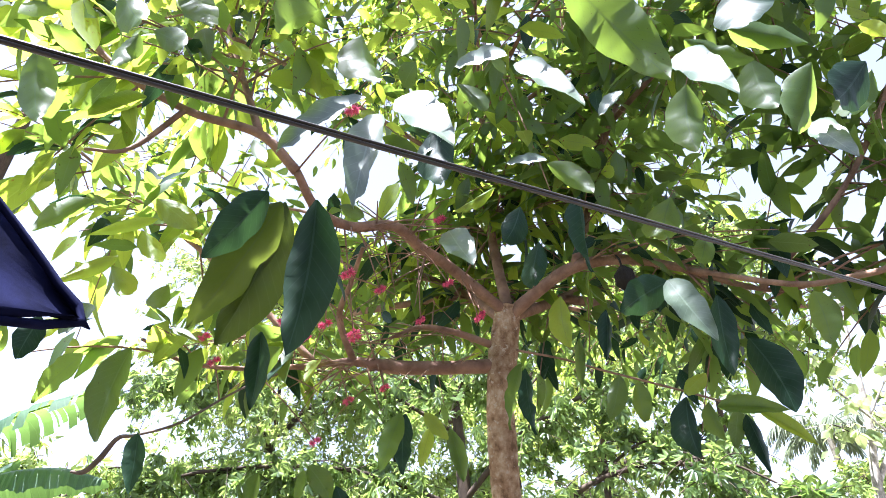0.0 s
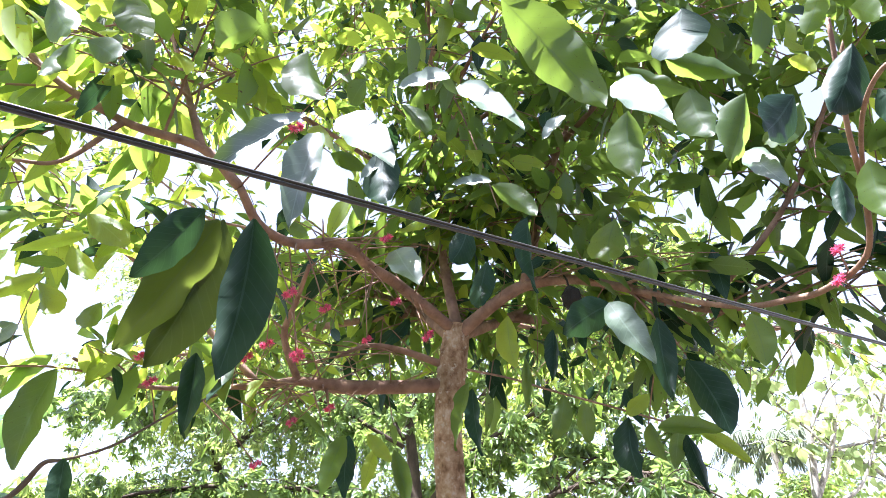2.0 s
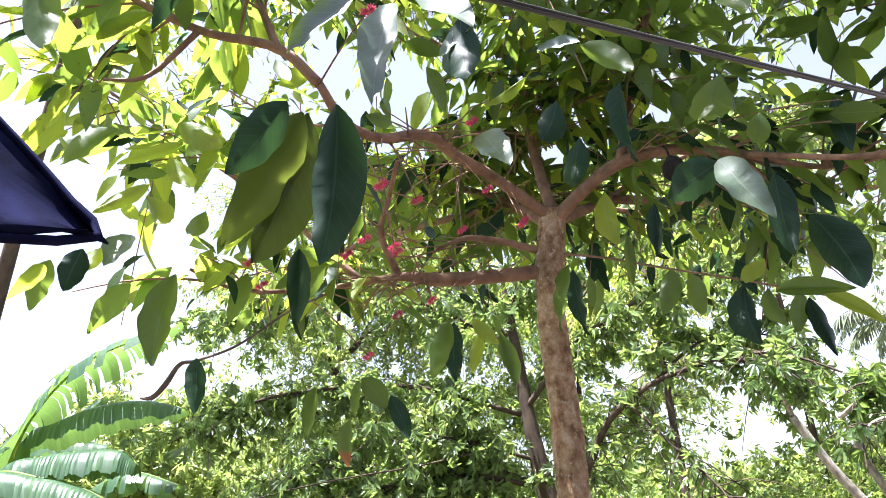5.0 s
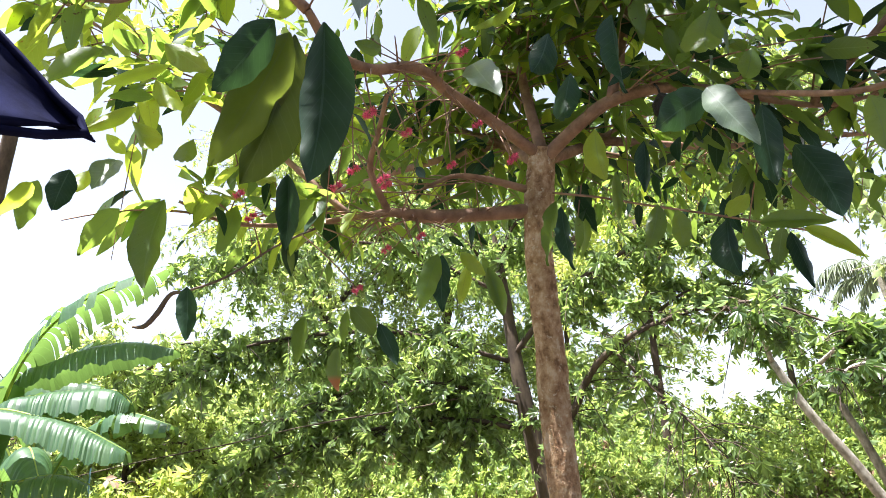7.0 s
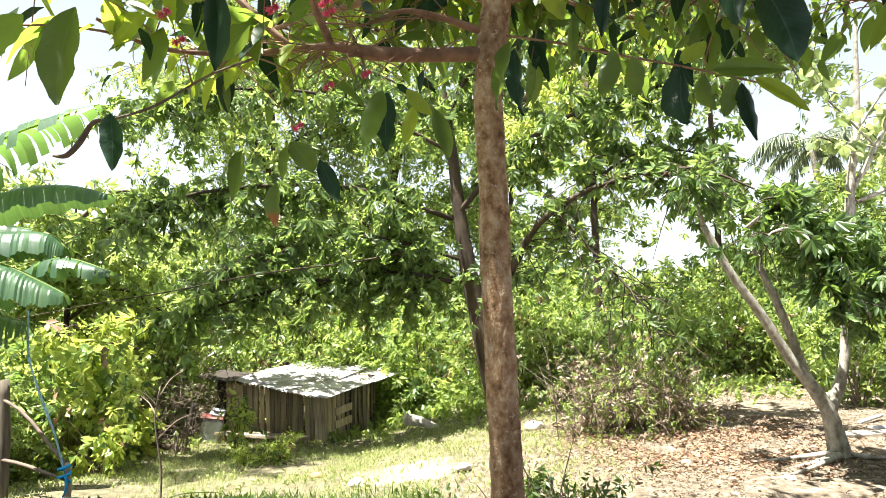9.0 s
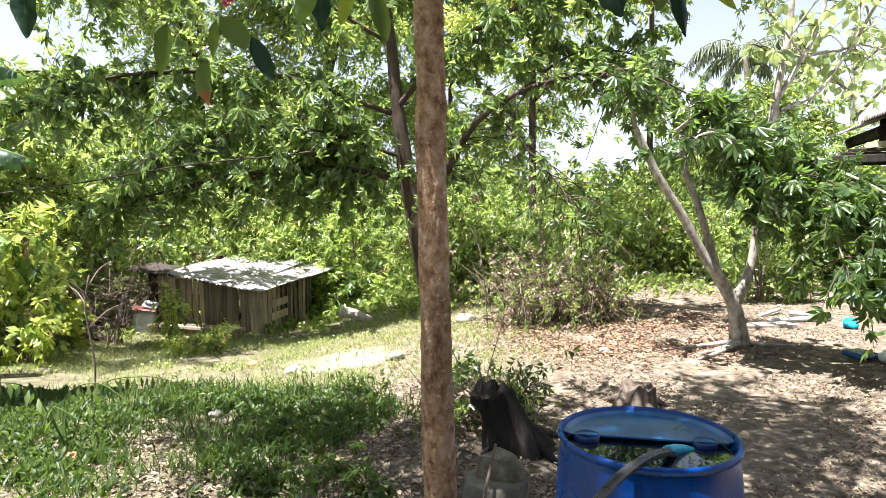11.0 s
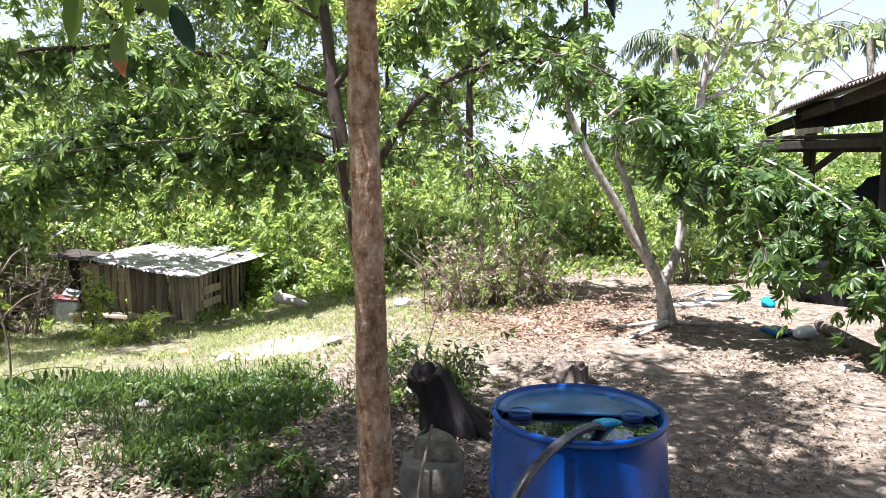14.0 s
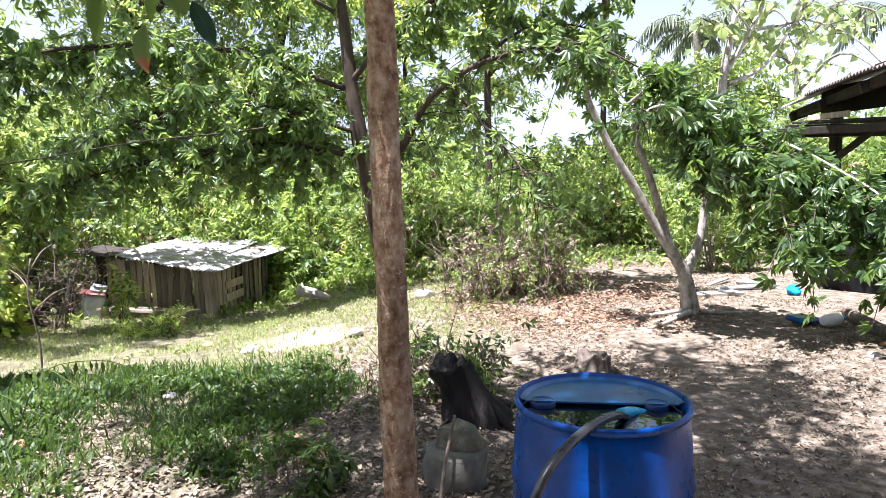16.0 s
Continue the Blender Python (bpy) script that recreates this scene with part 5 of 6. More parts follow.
# ---------------------------------------------------------------- water drum
def ring_solid(profile, sides=64):
    """A turned body from (radius, height) pairs."""
    a = np.arange(sides) / sides * 2 * np.pi
    v = np.concatenate([np.stack([np.cos(a) * r, np.sin(a) * r, np.full(sides, h)], 1) for r, h in profile])
    k = np.arange(sides)
    f = np.concatenate([np.stack([i * sides + k, i * sides + (k + 1) % sides, (i + 1) * sides + (k + 1) % sides, (i + 1) * sides + k], 1) for i in range(len(profile) - 1)])
    return v, f


def moved(p, at, turn=0.0):
    v, f = p[0], p[1]
    c_, s_ = math.cos(turn), math.sin(turn)
    return v @ np.array(((c_, s_, 0), (-s_, c_, 0), (0, 0, 1))) + np.array(at), f


DRUM = (0.972, 1.982, 0.018)
drum = thing("water_drum", DRUM, "blue plastic drum with half its top cut away, full of water", "drum")
body = [(0.02, -0.04), (0.25, -0.04), (0.272, -0.01), (0.279, 0.05), (0.285, 0.2), (0.292, 0.3), (0.297, 0.33), (0.292, 0.36), (0.293, 0.5), (0.291, 0.6), (0.297, 0.63), (0.291, 0.66), (0.286, 0.76), (0.279, 0.83), (0.274, 0.86), (0.268, 0.872)]
inner = [(0.268, 0.872), (0.26, 0.862), (0.256, 0.84), (0.258, 0.7)]
piece("body", [moved(ring_solid(body), DRUM)], BLUE, drum)
piece("lining", [moved(ring_solid(inner), DRUM)], BLUE, drum)
rim = [(0.264, 0.866), (0.270, 0.882), (0.278, 0.888), (0.285, 0.885), (0.287, 0.876), (0.283, 0.865), (0.276, 0.86)]
piece("rim", [moved(ring_solid(rim), DRUM)], BLUE, drum, "worn blue rim")
# the half of the top that is left lies beyond a straight cut, with a shallow dished face and a turned-down lip
TURN_TOP = radians(-17)
bm = bmesh.new()
outer, cut = [], 0.005
for i in range(41):
    a = math.asin(cut / 0.266) + (math.pi - 2 * math.asin(cut / 0.266)) * i / 40
    outer.append((0.266 * math.cos(a), 0.266 * math.sin(a)))
top_v = [bm.verts.new((x, y, 0.876)) for x, y in outer]
low_v = [bm.verts.new((x * 0.93, cut + (y - cut) * 0.93, 0.868)) for x, y in outer]
bot_v = [bm.verts.new((x * 0.93, cut + (y - cut) * 0.93, 0.862)) for x, y in outer]
for i in range(40):
    bm.faces.new((top_v[i], top_v[i + 1], low_v[i + 1], low_v[i]))
bm.faces.new(low_v), bm.faces.new(list(reversed(bot_v)))
for i in range(41):
    j = (i + 1) % 41
    bm.faces.new((low_v[i], low_v[j], bot_v[j], bot_v[i]))
bm.transform(Matrix.Translation(DRUM) @ Matrix.Rotation(TURN_TOP, 4, "Z"))
half_lid = part("half_lid", bm, BLUE_TOP, drum, "remaining half of the blue top, lightened for its sky sheen")
for bx, by, br_ in ((-0.19, 0.005, 0.042), (0.178, 0.01, 0.038)):
    centre = Matrix.Translation(DRUM) @ Matrix.Rotation(TURN_TOP, 4, "Z") @ Vector((bx, by, 0.0))
    prof = [(br_, 0.853), (br_, 0.868), (br_ * 0.9, 0.8715), (br_ * 0.84, 0.867), (br_ * 0.78, 0.86), (br_ * 0.7, 0.865), (br_ * 0.62, 0.86), (br_ * 0.05, 0.861)]
    piece("bung", [moved(ring_solid(prof, 28), centre)], NAVY, half_lid, "dark blue threaded bung in the top")
wp = [(0.257 * r, 0.852) for r in (0.004, 0.3, 0.7, 1.0)]
water = piece("water", [moved(ring_solid(wp), DRUM)], WATER, drum, "dark still water that mirrors the leaves")

hose = thing("garden_hose", (0.6, 1.5, 0.0), "black rubber hose hung over the drum's rim with a teal fitting", "hose")
hose_line = [(1.05, 1.91, 0.83), (1.0, 1.87, 0.88), (0.93, 1.81, 0.906), (0.83, 1.73, 0.912), (0.72, 1.65, 0.885), (0.63, 1.585, 0.82), (0.57, 1.54, 0.68), (0.52, 1.5, 0.4), (0.5, 1.46, 0.12), (0.42, 1.36, 0.02), (0.1, 1.1, 0.02), (-0.6, 0.9, 0.02)]
piece("tube", [tube(hose_line, 0.014, 0.014, 12, per=8)], RUBBER, hose)
piece("fitting", [tube([(0.98, 1.86, 0.892), (1.03, 1.9, 0.88), (1.07, 1.92, 0.87), (1.1, 1.93, 0.855)], 0, 0, 12, per=4, radii=[0.017, 0.018, 0.015, 0.017])], TEAL, hose, "bright teal hose fitting")

# ---------------------------------------------------------------- stumps, block, stones
def lumpy(at, size, material, name, label, category, seed, amount=0.3, group=""):
    rng = random.Random(seed)
    bm = bmesh.new()
    bmesh.ops.create_icosphere(bm, subdivisions=3, radius=1)
    for v in bm.verts:
        q = 1 + amount * noise.noise(v.co * 1.3 + Vector((seed, 0, 0))) + amount * 0.4 * noise.noise(v.co * 4 + Vector((seed, 5, 0)))
        c_ = v.co * q
        v.co = Vector((c_.x * size[0], c_.y * size[1], max(c_.z, -0.55) * size[2]))
    bm.transform(Matrix.Translation((at[0], at[1], at[2] + size[2] * 0.45)) @ Matrix.Rotation(rng.uniform(0, 6), 4, "Z"))
    return tagged(part(name, bm, material, None, "", True), label, category, group)


def stump(at, r, h, lean, material, label, seed, ragged=0.3, splay=0.9):
    ob = thing("tree_stump", at, label, "stump", "tree stumps")
    sides, rings = 26, 12
    v = []
    for i in range(rings + 1):
        s = i / rings
        for k in range(sides):
            a = k / sides * 2 * math.pi
            flare = 1 + splay * (1 - s) ** 3 * (0.6 + 0.6 * abs(math.sin(a * 2.5 + seed)))
            rr = r * (1 - 0.18 * s) * flare * (1 + 0.22 * noise.noise(Vector((math.cos(a) * 2, math.sin(a) * 2, s * 2 + seed))))
            hh = h * s * (1 + ragged * s * (noise.noise(Vector((math.cos(a) * 1.6, math.sin(a) * 1.6, seed + 3))) + 0.35 * noise.noise(Vector((math.cos(a) * 6, math.sin(a) * 6, seed)))))
            v.append((at[0] + rr * math.cos(a) + lean[0] * s, at[1] + rr * math.sin(a) + lean[1] * s, at[2] - 0.04 + hh))
    for k in range(sides):
        x, y, z = v[rings * sides + k]
        cx, cy = at[0] + lean[0], at[1] + lean[1]
        v.append((cx + (x - cx) * 0.6, cy + (y - cy) * 0.6, z - 0.05))
    for k in range(sides):
        x, y, z = v[(rings + 1) * sides + k]
        v.append((at[0] + lean[0] + (x - at[0] - lean[0]) * 0.05, at[1] + lean[1] + (y - at[1] - lean[1]) * 0.05, at[2] + h * 0.78))
    k = np.arange(sides)
    f = np.concatenate([np.stack([i * sides + k, i * sides + (k + 1) % sides, (i + 1) * sides + (k + 1) % sides, (i + 1) * sides + k], 1) for i in range(rings + 2)])
    piece("bole", [(np.array(v), f)], material, ob)
    for a in np.arange(4) * 1.6 + seed:
        e = (at[0] + math.cos(a) * r * 2.4, at[1] + math.sin(a) * r * 2.4)
        piece("root", [tube([(at[0] + math.cos(a) * r * 0.6, at[1] + math.sin(a) * r * 0.6, at[2] + 0.1), (at[0] + math.cos(a) * r * 1.4, at[1] + math.sin(a) * r * 1.4, at[2] + 0.05), (e[0], e[1], at[2] - 0.02)], r * 0.28, r * 0.08, 8, 0.2, 4)], material, ob)
    return ob


stump((1.06, 4.2, 0.0), 0.17, 0.46, (-0.22, -0.06), CHAR, "charred black leaning tree stump beside the trunk", 2.0, 0.28, 0.65)
stump((2.12, 4.85, 0.0), 0.16, 0.25, (0.03, 0.0), STUMPWOOD, "old grey-brown ragged tree stump behind the drum", 5.0, 0.3, 0.45)

block = thing("concrete_block", (0.72, 3.3, 0.0), "mossy broken concrete post footing beside the trunk", "concrete block")
for nm, profile, at, sides in (("base", [(0.005, -0.05), (0.15, -0.05), (0.165, 0.02), (0.168, 0.1), (0.16, 0.19), (0.15, 0.205), (0.005, 0.2)], (0.72, 3.3, 0.0), 30), ("cap", [(0.005, -0.02), (0.125, -0.02), (0.125, 0.03), (0.115, 0.08), (0.1, 0.11), (0.05, 0.105), (0.005, 0.1)], (0.745, 3.34, 0.19), 26)):
    v_, f_ = moved(ring_solid(profile, sides), at)
    v_ = np.array([p + np.array((noise.noise(Vector(p) * 11), noise.noise(Vector(p) * 11 + Vector((4, 0, 0))), 0.6 * noise.noise(Vector(p) * 11 + Vector((0, 4, 0))))) * (0.03 if nm == "base" else 0.055) for p in v_])
    piece(nm, [(v_, f_)], CONCRETE if nm == "base" else MOSSY, block)
stick = thing("leaning_stick", (0.6, 3.05, 0.0), "thin pale stick leaning on the concrete block", "stick")
piece("rod", [tube([(0.57, 2.98, -0.02), (0.62, 3.08, 0.2), (0.7, 3.2, 0.42)], 0.011, 0.007, 7, 0.2, 5)], TWIG_DRY, stick)
for at, s, mt, lb in (((-0.83, 6.91), 0.09, STONE, "pale stone lying in the grass"), ((-1.37, 7.62), 0.07, CLAY, "brown clod of earth on the slope"), ((-1.9, 4.31), 0.06, CLAY, "round orange-brown stone in the grass"), ((-1.21, 5.22), 0.05, STONE, "small pale stone in the grass"),
                      ((1.42, 2.55), 0.07, CLAY, "brown stone beside the drum"), ((1.35, 9.25), 0.12, WHITE, "crumpled white litter in the grass"), ((3.3, 6.2), 0.06, STONE, "small stone on the bare earth"), ((4.8, 4.9), 0.06, STONE, "small stone on the bare earth"),
                      ((5.2, 5.2), 0.05, CLAY, "small brown clod on the bare earth"), ((2.6, 6.9), 0.05, STONE, "small pale stone on the bare earth"), ((0.3, 7.3), 0.08, STONE, "flat pale stone in the grass")):
    lumpy((at[0], at[1], gz(*at)), (s * 1.2, s, s * 0.6), mt, "stone", lb, "stone" if mt is not WHITE else "litter", at[0] * 3.1, group="stones in the yard" if mt is not WHITE else "")
log = thing("cut_log", (-0.26, 11.2, gz(-0.26, 11.2)), "pale cut log lying at the edge of the thicket", "log")
zl = gz(-0.26, 11.2)
piece("wood", [tube([(-0.55, 11.15, zl + 0.17), (-0.3, 11.05, zl + 0.13), (-0.02, 10.9, zl + 0.05)], 0.1, 0.055, 14, 0.12, 5)], PALE_WOOD, log)

# ---------------------------------------------------------------- animal pen
PEN = Matrix.Translation((-1.93, 10.95, -0.56)) @ Matrix.Rotation(radians(-25.5), 4, "Z")
pen = thing("animal_pen", (-1.93, 10.95, -0.56), "low animal pen of grey weathered planks under a metal sheet roof", "shed")
prng = random.Random(9)


def wall_board(x0, y0, x1, y1, z0, z1, w, tilt, nm="plank"):
    """An upright board standing on the line from one corner to the other."""
    d = Vector((x1 - x0, y1 - y0, 0))
    a = math.atan2(d.y, d.x)
    cx, cy = (x0 + x1) / 2, (y0 + y1) / 2
    bm = box((w, 0.022, z1 - z0), Matrix.Translation((cx, cy, (z0 + z1) / 2)) @ Matrix.Rotation(a, 4, "Z") @ Matrix.Rotation(tilt, 4, "Y"), 0.003, 0.004, prng)
    bm.transform(PEN)
    return part(nm, bm, PLANK, pen)


def boards(ax, ay, bx, by, height, gap_every=5):
    ln = math.hypot(bx - ax, by - ay)
    s, i = 0.0, 0
    while s < ln - 0.05:
        w = prng.uniform(0.075, 0.125)
        p0, p1 = s / ln, min(1, (s + w) / ln)
        h = height(p0) + prng.uniform(-0.03, 0.0)
        wall_board(ax + (bx - ax) * p0, ay + (by - ay) * p0, ax + (bx - ax) * p1, ay + (by - ay) * p1, prng.uniform(0.0, 0.05), h, w * 0.96, prng.uniform(-0.05, 0.05))
        s += w + (prng.uniform(0.025, 0.06) if prng.random() < 0.45 else 0.006)


boards(-2.1, 0, 0, 0, lambda p: 1.0 - 0.21 * p)
boards(0.02, 0, 0.02, 1.65, lambda p: 0.8 + 0.2 * p)
boards(-2.1, 1.65, 0, 1.65, lambda p: 1.2 - 0.2 * p)
boards(-2.11, 0, -2.11, 1.65, lambda p: 1.0 + 0.2 * p)
for x, y, h in ((-0.03, 0.05, 0.8), (-0.03, 1.6, 1.0), (-2.05, 1.6, 1.2), (-1.1, 0.05, 0.9)):
    bm = box((0.09, 0.09, h), Matrix.Translation((x, y, h / 2)), 0.006, 0.006, prng)
    bm.transform(PEN)
    part("post", bm, TIMBER, pen)
bm = box((0.15, 0.13, 1.15), Matrix.Translation((-2.17, -0.03, 0.5)) @ Matrix.Rotation(0.02, 4, "Y"), 0.01, 0.01, prng)
bm.transform(PEN)
part("corner_post", bm, TIMBER, pen, "thick dark corner post")
for x0, y0, z, ln, along_y in ((-1.075, 0.04, 0.25, 2.1, False), (-1.075, 0.04, 0.7, 2.1, False), (-0.02, 0.82, 0.25, 1.6, True), (-0.02, 0.82, 0.7, 1.6, True)):
    bm = box((0.04, ln, 0.07) if along_y else (ln, 0.04, 0.07), Matrix.Translation((x0, y0, z)), 0.004)
    bm.transform(PEN)
    part("rail", bm, PLANK, pen)
for z in (0.3, 0.52):
    bm = box((0.025, 0.5, 0.13), Matrix.Translation((0.055, 0.55, z)) @ Matrix.Rotation(0.06, 4, "X"), 0.004, 0.004, prng)
    bm.transform(PEN)
    part("patch_board", bm, PLANK, pen)


def sheet(x0, x1, y0, y1, z0, z1, pitch=0.076, depth=0.012, thick=0.004, sag=0.02, seed=0, tilt=0.0):
    """A corrugated sheet; the waves run along y, falling from y1 to y0."""
    nx, ny = int((x1 - x0) / pitch * 8), 8
    v = []
    for t_ in (0, -thick):
        for j in range(ny + 1):
            q = j / ny
            for i in range(nx + 1):
                x = x0 + (x1 - x0) * i / nx
                y = y0 + (y1 - y0) * q
                z = z0 + (z1 - z0) * q + tilt * x + depth * math.sin(x / pitch * 2 * math.pi) + sag * noise.noise(Vector((x * 1.5, q * 1.5, seed))) + t_
                v.append((x, y, z))
    w_, f = nx + 1, []
    off = (nx + 1) * (ny + 1)
    for j in range(ny):
        for i in range(nx):
            a = j * w_ + i
            f += [(a, a + 1, a + w_ + 1, a + w_), (off + a, off + a + w_, off + a + w_ + 1, off + a + 1)]
    for i in range(nx):
        f += [(i, off + i, off + i + 1, i + 1), (ny * w_ + i, ny * w_ + i + 1, off + ny * w_ + i + 1, off + ny * w_ + i)]
    for j in range(ny):
        f += [(j * w_, (j + 1) * w_, off + (j + 1) * w_, off + j * w_), (j * w_ + nx, off + j * w_ + nx, off + (j + 1) * w_ + nx, (j + 1) * w_ + nx)]
    return np.array(v), np.array(f)


def placed(p, m4):
    v, f = p
    a = np.array(m4)
    return v @ a[:3, :3].T + a[:3, 3], f


for x0, x1, s in ((-1.72, -1.02, 1), (-1.1, -0.4, 2), (-0.48, 0.26, 3)):
    piece("roof_sheet", [placed(sheet(x0, x1, -0.24 + 0.05 * (s % 2), 2.1 + 0.08 * (s % 2), 0.795 + 0.008 * s, 0.97 + 0.01 * s, seed=s, tilt=-0.14, sag=0.06), PEN)], SHEET, pen, "bright sun-bleached corrugated sheet")
bm = box((0.8, 0.8, 0.02), PEN @ pose(-2.2, 0.1, 1.08, 3, 6, 4), 0.003)
part("awning", bm, TIMBER, pen, "dark board sticking out beside the roof")
bench = thing("plank_bench", PEN @ Vector((-1.5, -0.45, 0.0)), "low plank bench standing before the pen", "bench")
for size, m4 in (((1.75, 0.34, 0.05), pose(-1.0, -0.34, 0.17, -4, 0, 1)),):
    part("seat", box(size, PEN @ m4, 0.005), PLANK, bench)
for x in (-1.75, -0.95, -0.22):
    part("leg", box((0.16, 0.26, 0.22), PEN @ pose(x, -0.34, 0.04), 0.012), PLANK, bench)
sack = thing("white_tank", (-3.97, 11.45, -0.55), "white plastic tank under a dimmed white sheet beside the pen", "tank")
part("body", box((0.34, 0.36, 0.46), pose(-3.93, 11.45, -0.37, 0, 5, 12), 0.05), TANK, sack)
part("lid", box((0.38, 0.4, 0.04), pose(-3.91, 11.45, -0.125, 0, 9, 12), 0.018), RED, sack, "faded red cover")
part("cover_sheet", box((0.24, 0.34, 0.03), pose(-3.85, 11.52, -0.06, 10, 14, 12), 0.008), TANK, sack, "crumpled white sheet")
prop = thing("leaning_timber", (-4.2, 11.2, -0.55), "dark timber post standing by the white tank", "post")
piece("wood", [tube([(-4.22, 11.2, -0.6), (-4.2, 11.2, -0.2), (-4.16, 11.22, 0.14)], 0.07, 0.05, 10, 0.2, 5)], TIMBER, prop)
fallen = thing("fallen_trunk", (-4.6, 10.6, -0.5), "dark fallen trunk lying in the shade beside the pen", "log")
piece("wood", [tube([(-5.5, 10.75, -0.3), (-4.9, 10.65, -0.34), (-4.4, 10.55, -0.42), (-3.95, 10.5, -0.5)], 0.07, 0.045, 12, 0.15, 6)], BARK_DARK, fallen)
boardstack = thing("scrap_board_pile", (-5.4, 11.6, -0.55), "dark pile of scrap boards beside the pen", "boards")
for i in range(5):
    part("board", box((1.2, 0.18, 0.035), pose(-5.5 + 0.1 * i, 11.5 + 0.05 * i, -0.5 + 0.05 * i, 0, 4, 10 + 9 * i), 0.004), TIMBER, boardstack)

# ---------------------------------------------------------------- shrubs about the yard
shrub((-2.95, 9.8), (0.24, 0.22, 0.85), "slim young shrub with upright bright green leaves", 81, LEAF_PALE, 60, (0.2, 0.34), spray_shape(5, np.random.default_rng(27), 0.5, 2, 0.5))
shrub((-2.38, 9.0), (0.4, 0.34, 0.42), "small sunlit yellow-green bush on the slope", 82, LEAF_PALE, 240, (0.1, 0.18))
shrub((-5.3, 10.2), (0.7, 0.5, 1.1), "shrub with large pale sunlit leaves", 83, LEAF_PALE, 220, (0.24, 0.4))
shrub((-5.6, 7.2), (0.9, 0.7, 1.3), "tangled yellow-green shrub by the fence", 84, LEAF_PALE, 230, (0.18, 0.36), spray_shape(5, np.random.default_rng(29), 0.55, 2, 0.5))
shrub((-4.2, 8.3), (0.7, 0.6, 1.2), "tangled yellow-green shrub by the fence", 85, LEAF_PALE, 150, (0.18, 0.34), spray_shape(5, np.random.default_rng(30), 0.6, 2, 0.5))
broad = spray_shape(5, np.random.default_rng(28), 0.6, 2, 0.5)
shrub((-4.9, 8.9), (0.8, 0.6, 1.5), "shrub with broad yellow-green leaves in the sun", 71, LEAF_PALE, 230, (0.22, 0.42), broad)
shrub((-4.7, 9.7), (0.45, 0.4, 0.9), "shrub with broad yellow-green leaves in the sun", 72, LEAF_PALE, 170, (0.2, 0.36), broad)
shrub((-5.7, 9.6), (0.8, 0.6, 2.0), "tall tangled shrub with mixed pale leaves", 73, LEAF_LANCE, 270, (0.2, 0.4), broad)
shrub((-6.4, 8.2), (0.8, 0.6, 1.7), "tall tangled shrub with mixed pale leaves", 74, LEAF_LANCE, 250, (0.2, 0.4), broad)
shrub((-0.9, 12.9), (0.9, 0.6, 0.8), "low light green bush at the pen's corner", 86, LEAF_BUSH, 420, (0.16, 0.28))
shrub((1.0, 4.9), (0.55, 0.4, 0.45), "low weeds round the charred stump", 87, HERB, 150, (0.09, 0.17))
shrub((-0.1, 3.4), (0.25, 0.2, 0.3), "fresh green seedling at the foot of the tree", 88, HERB, 60, (0.12, 0.2))
shrub((6.5, 10.1), (0.9, 0.5, 1.5), "bright green bush before the pale tree", 90, LEAF_BUSH, 520, (0.16, 0.3))
shrub((6.3, 5.3), (0.6, 0.6, 0.9), "leafy bush beside the house", 89, LEAF_BUSH, 300, (0.18, 0.3))


def bare_shrub(at, size, label, seed, count=70, leafy=0):
    """A leafless tangle of dry twigs."""
    rng = np.random.default_rng(seed)
    x, y = at
    z = gz(x, y)
    ob = thing("bare_shrub", (x, y, z), label, "shrub")
    stems = []
    for _ in range(count):
        b_ = np.array((x, y, z - 0.03)) + rng.normal(size=3) * np.array((size[0] * 0.35, size[1] * 0.35, 0))
        d = rng.normal(size=3) * np.array((0.5, 0.5, 0.2)) + np.array((0, 0, 1.0))
        ln = size[2] * rng.uniform(0.5, 1.1)
        mid = b_ + d * ln * 0.5 + rng.normal(size=3) * 0.08
        e = mid + (d + rng.normal(size=3) * 0.6) * ln * 0.5
        stems.append(tube([b_, mid, e], 0.009, 0.003, 4, per=3, close=False))
        for _ in range(3):
            e2 = mid + rng.normal(size=3) * ln * 0.28 + np.array((0, 0, ln * 0.1))
            stems.append(tube([mid, (mid + e2) / 2 + rng.normal(size=3) * 0.03, e2], 0.005, 0.002, 4, per=2, close=False))
    tagged(piece("branchwork", stems, TWIG_DRY, ob), kind="stuff")
    if leafy:
        pl = np.array((x, y, z + size[2] * 0.45)) + rng.normal(size=(leafy, 3)) * np.array(size) * np.array((0.6, 0.6, 0.28))
        pl[:, 2] = np.maximum(pl[:, 2], z + 0.05)
        for mat, sl in ((LITTER, slice(0, None, 2)), (LEAF_BUSH, slice(1, None, 2))):
            tagged(piece("leaves", [scatter(lances, pl[sl], hang(rng, len(pl[sl]), 0.2, 0.6), rng.uniform(0.08, 0.18, len(pl[sl])))], mat, ob), kind="stuff")
    return ob


bare_shrub((2.4, 8.65), (0.9, 0.6, 1.05), "brown tangle of dry twigs and withered leaves", 91, 80, 1000)
bare_shrub((3.0, 8.8), (0.55, 0.5, 0.8), "brown tangle of dry twigs and withered leaves", 92, 40, 460)
bare_shrub((0.9, 4.75), (0.35, 0.25, 0.4), "withered weeds and dry twigs behind the charred stump", 97, 26, 160)
bare_shrub((-4.6, 10.4), (0.35, 0.3, 1.5), "thin dry shrub with pale twigs", 93, 14)
bare_shrub((-4.0, 10.1), (0.3, 0.3, 1.1), "thin dry shrub with pale twigs", 94, 18)
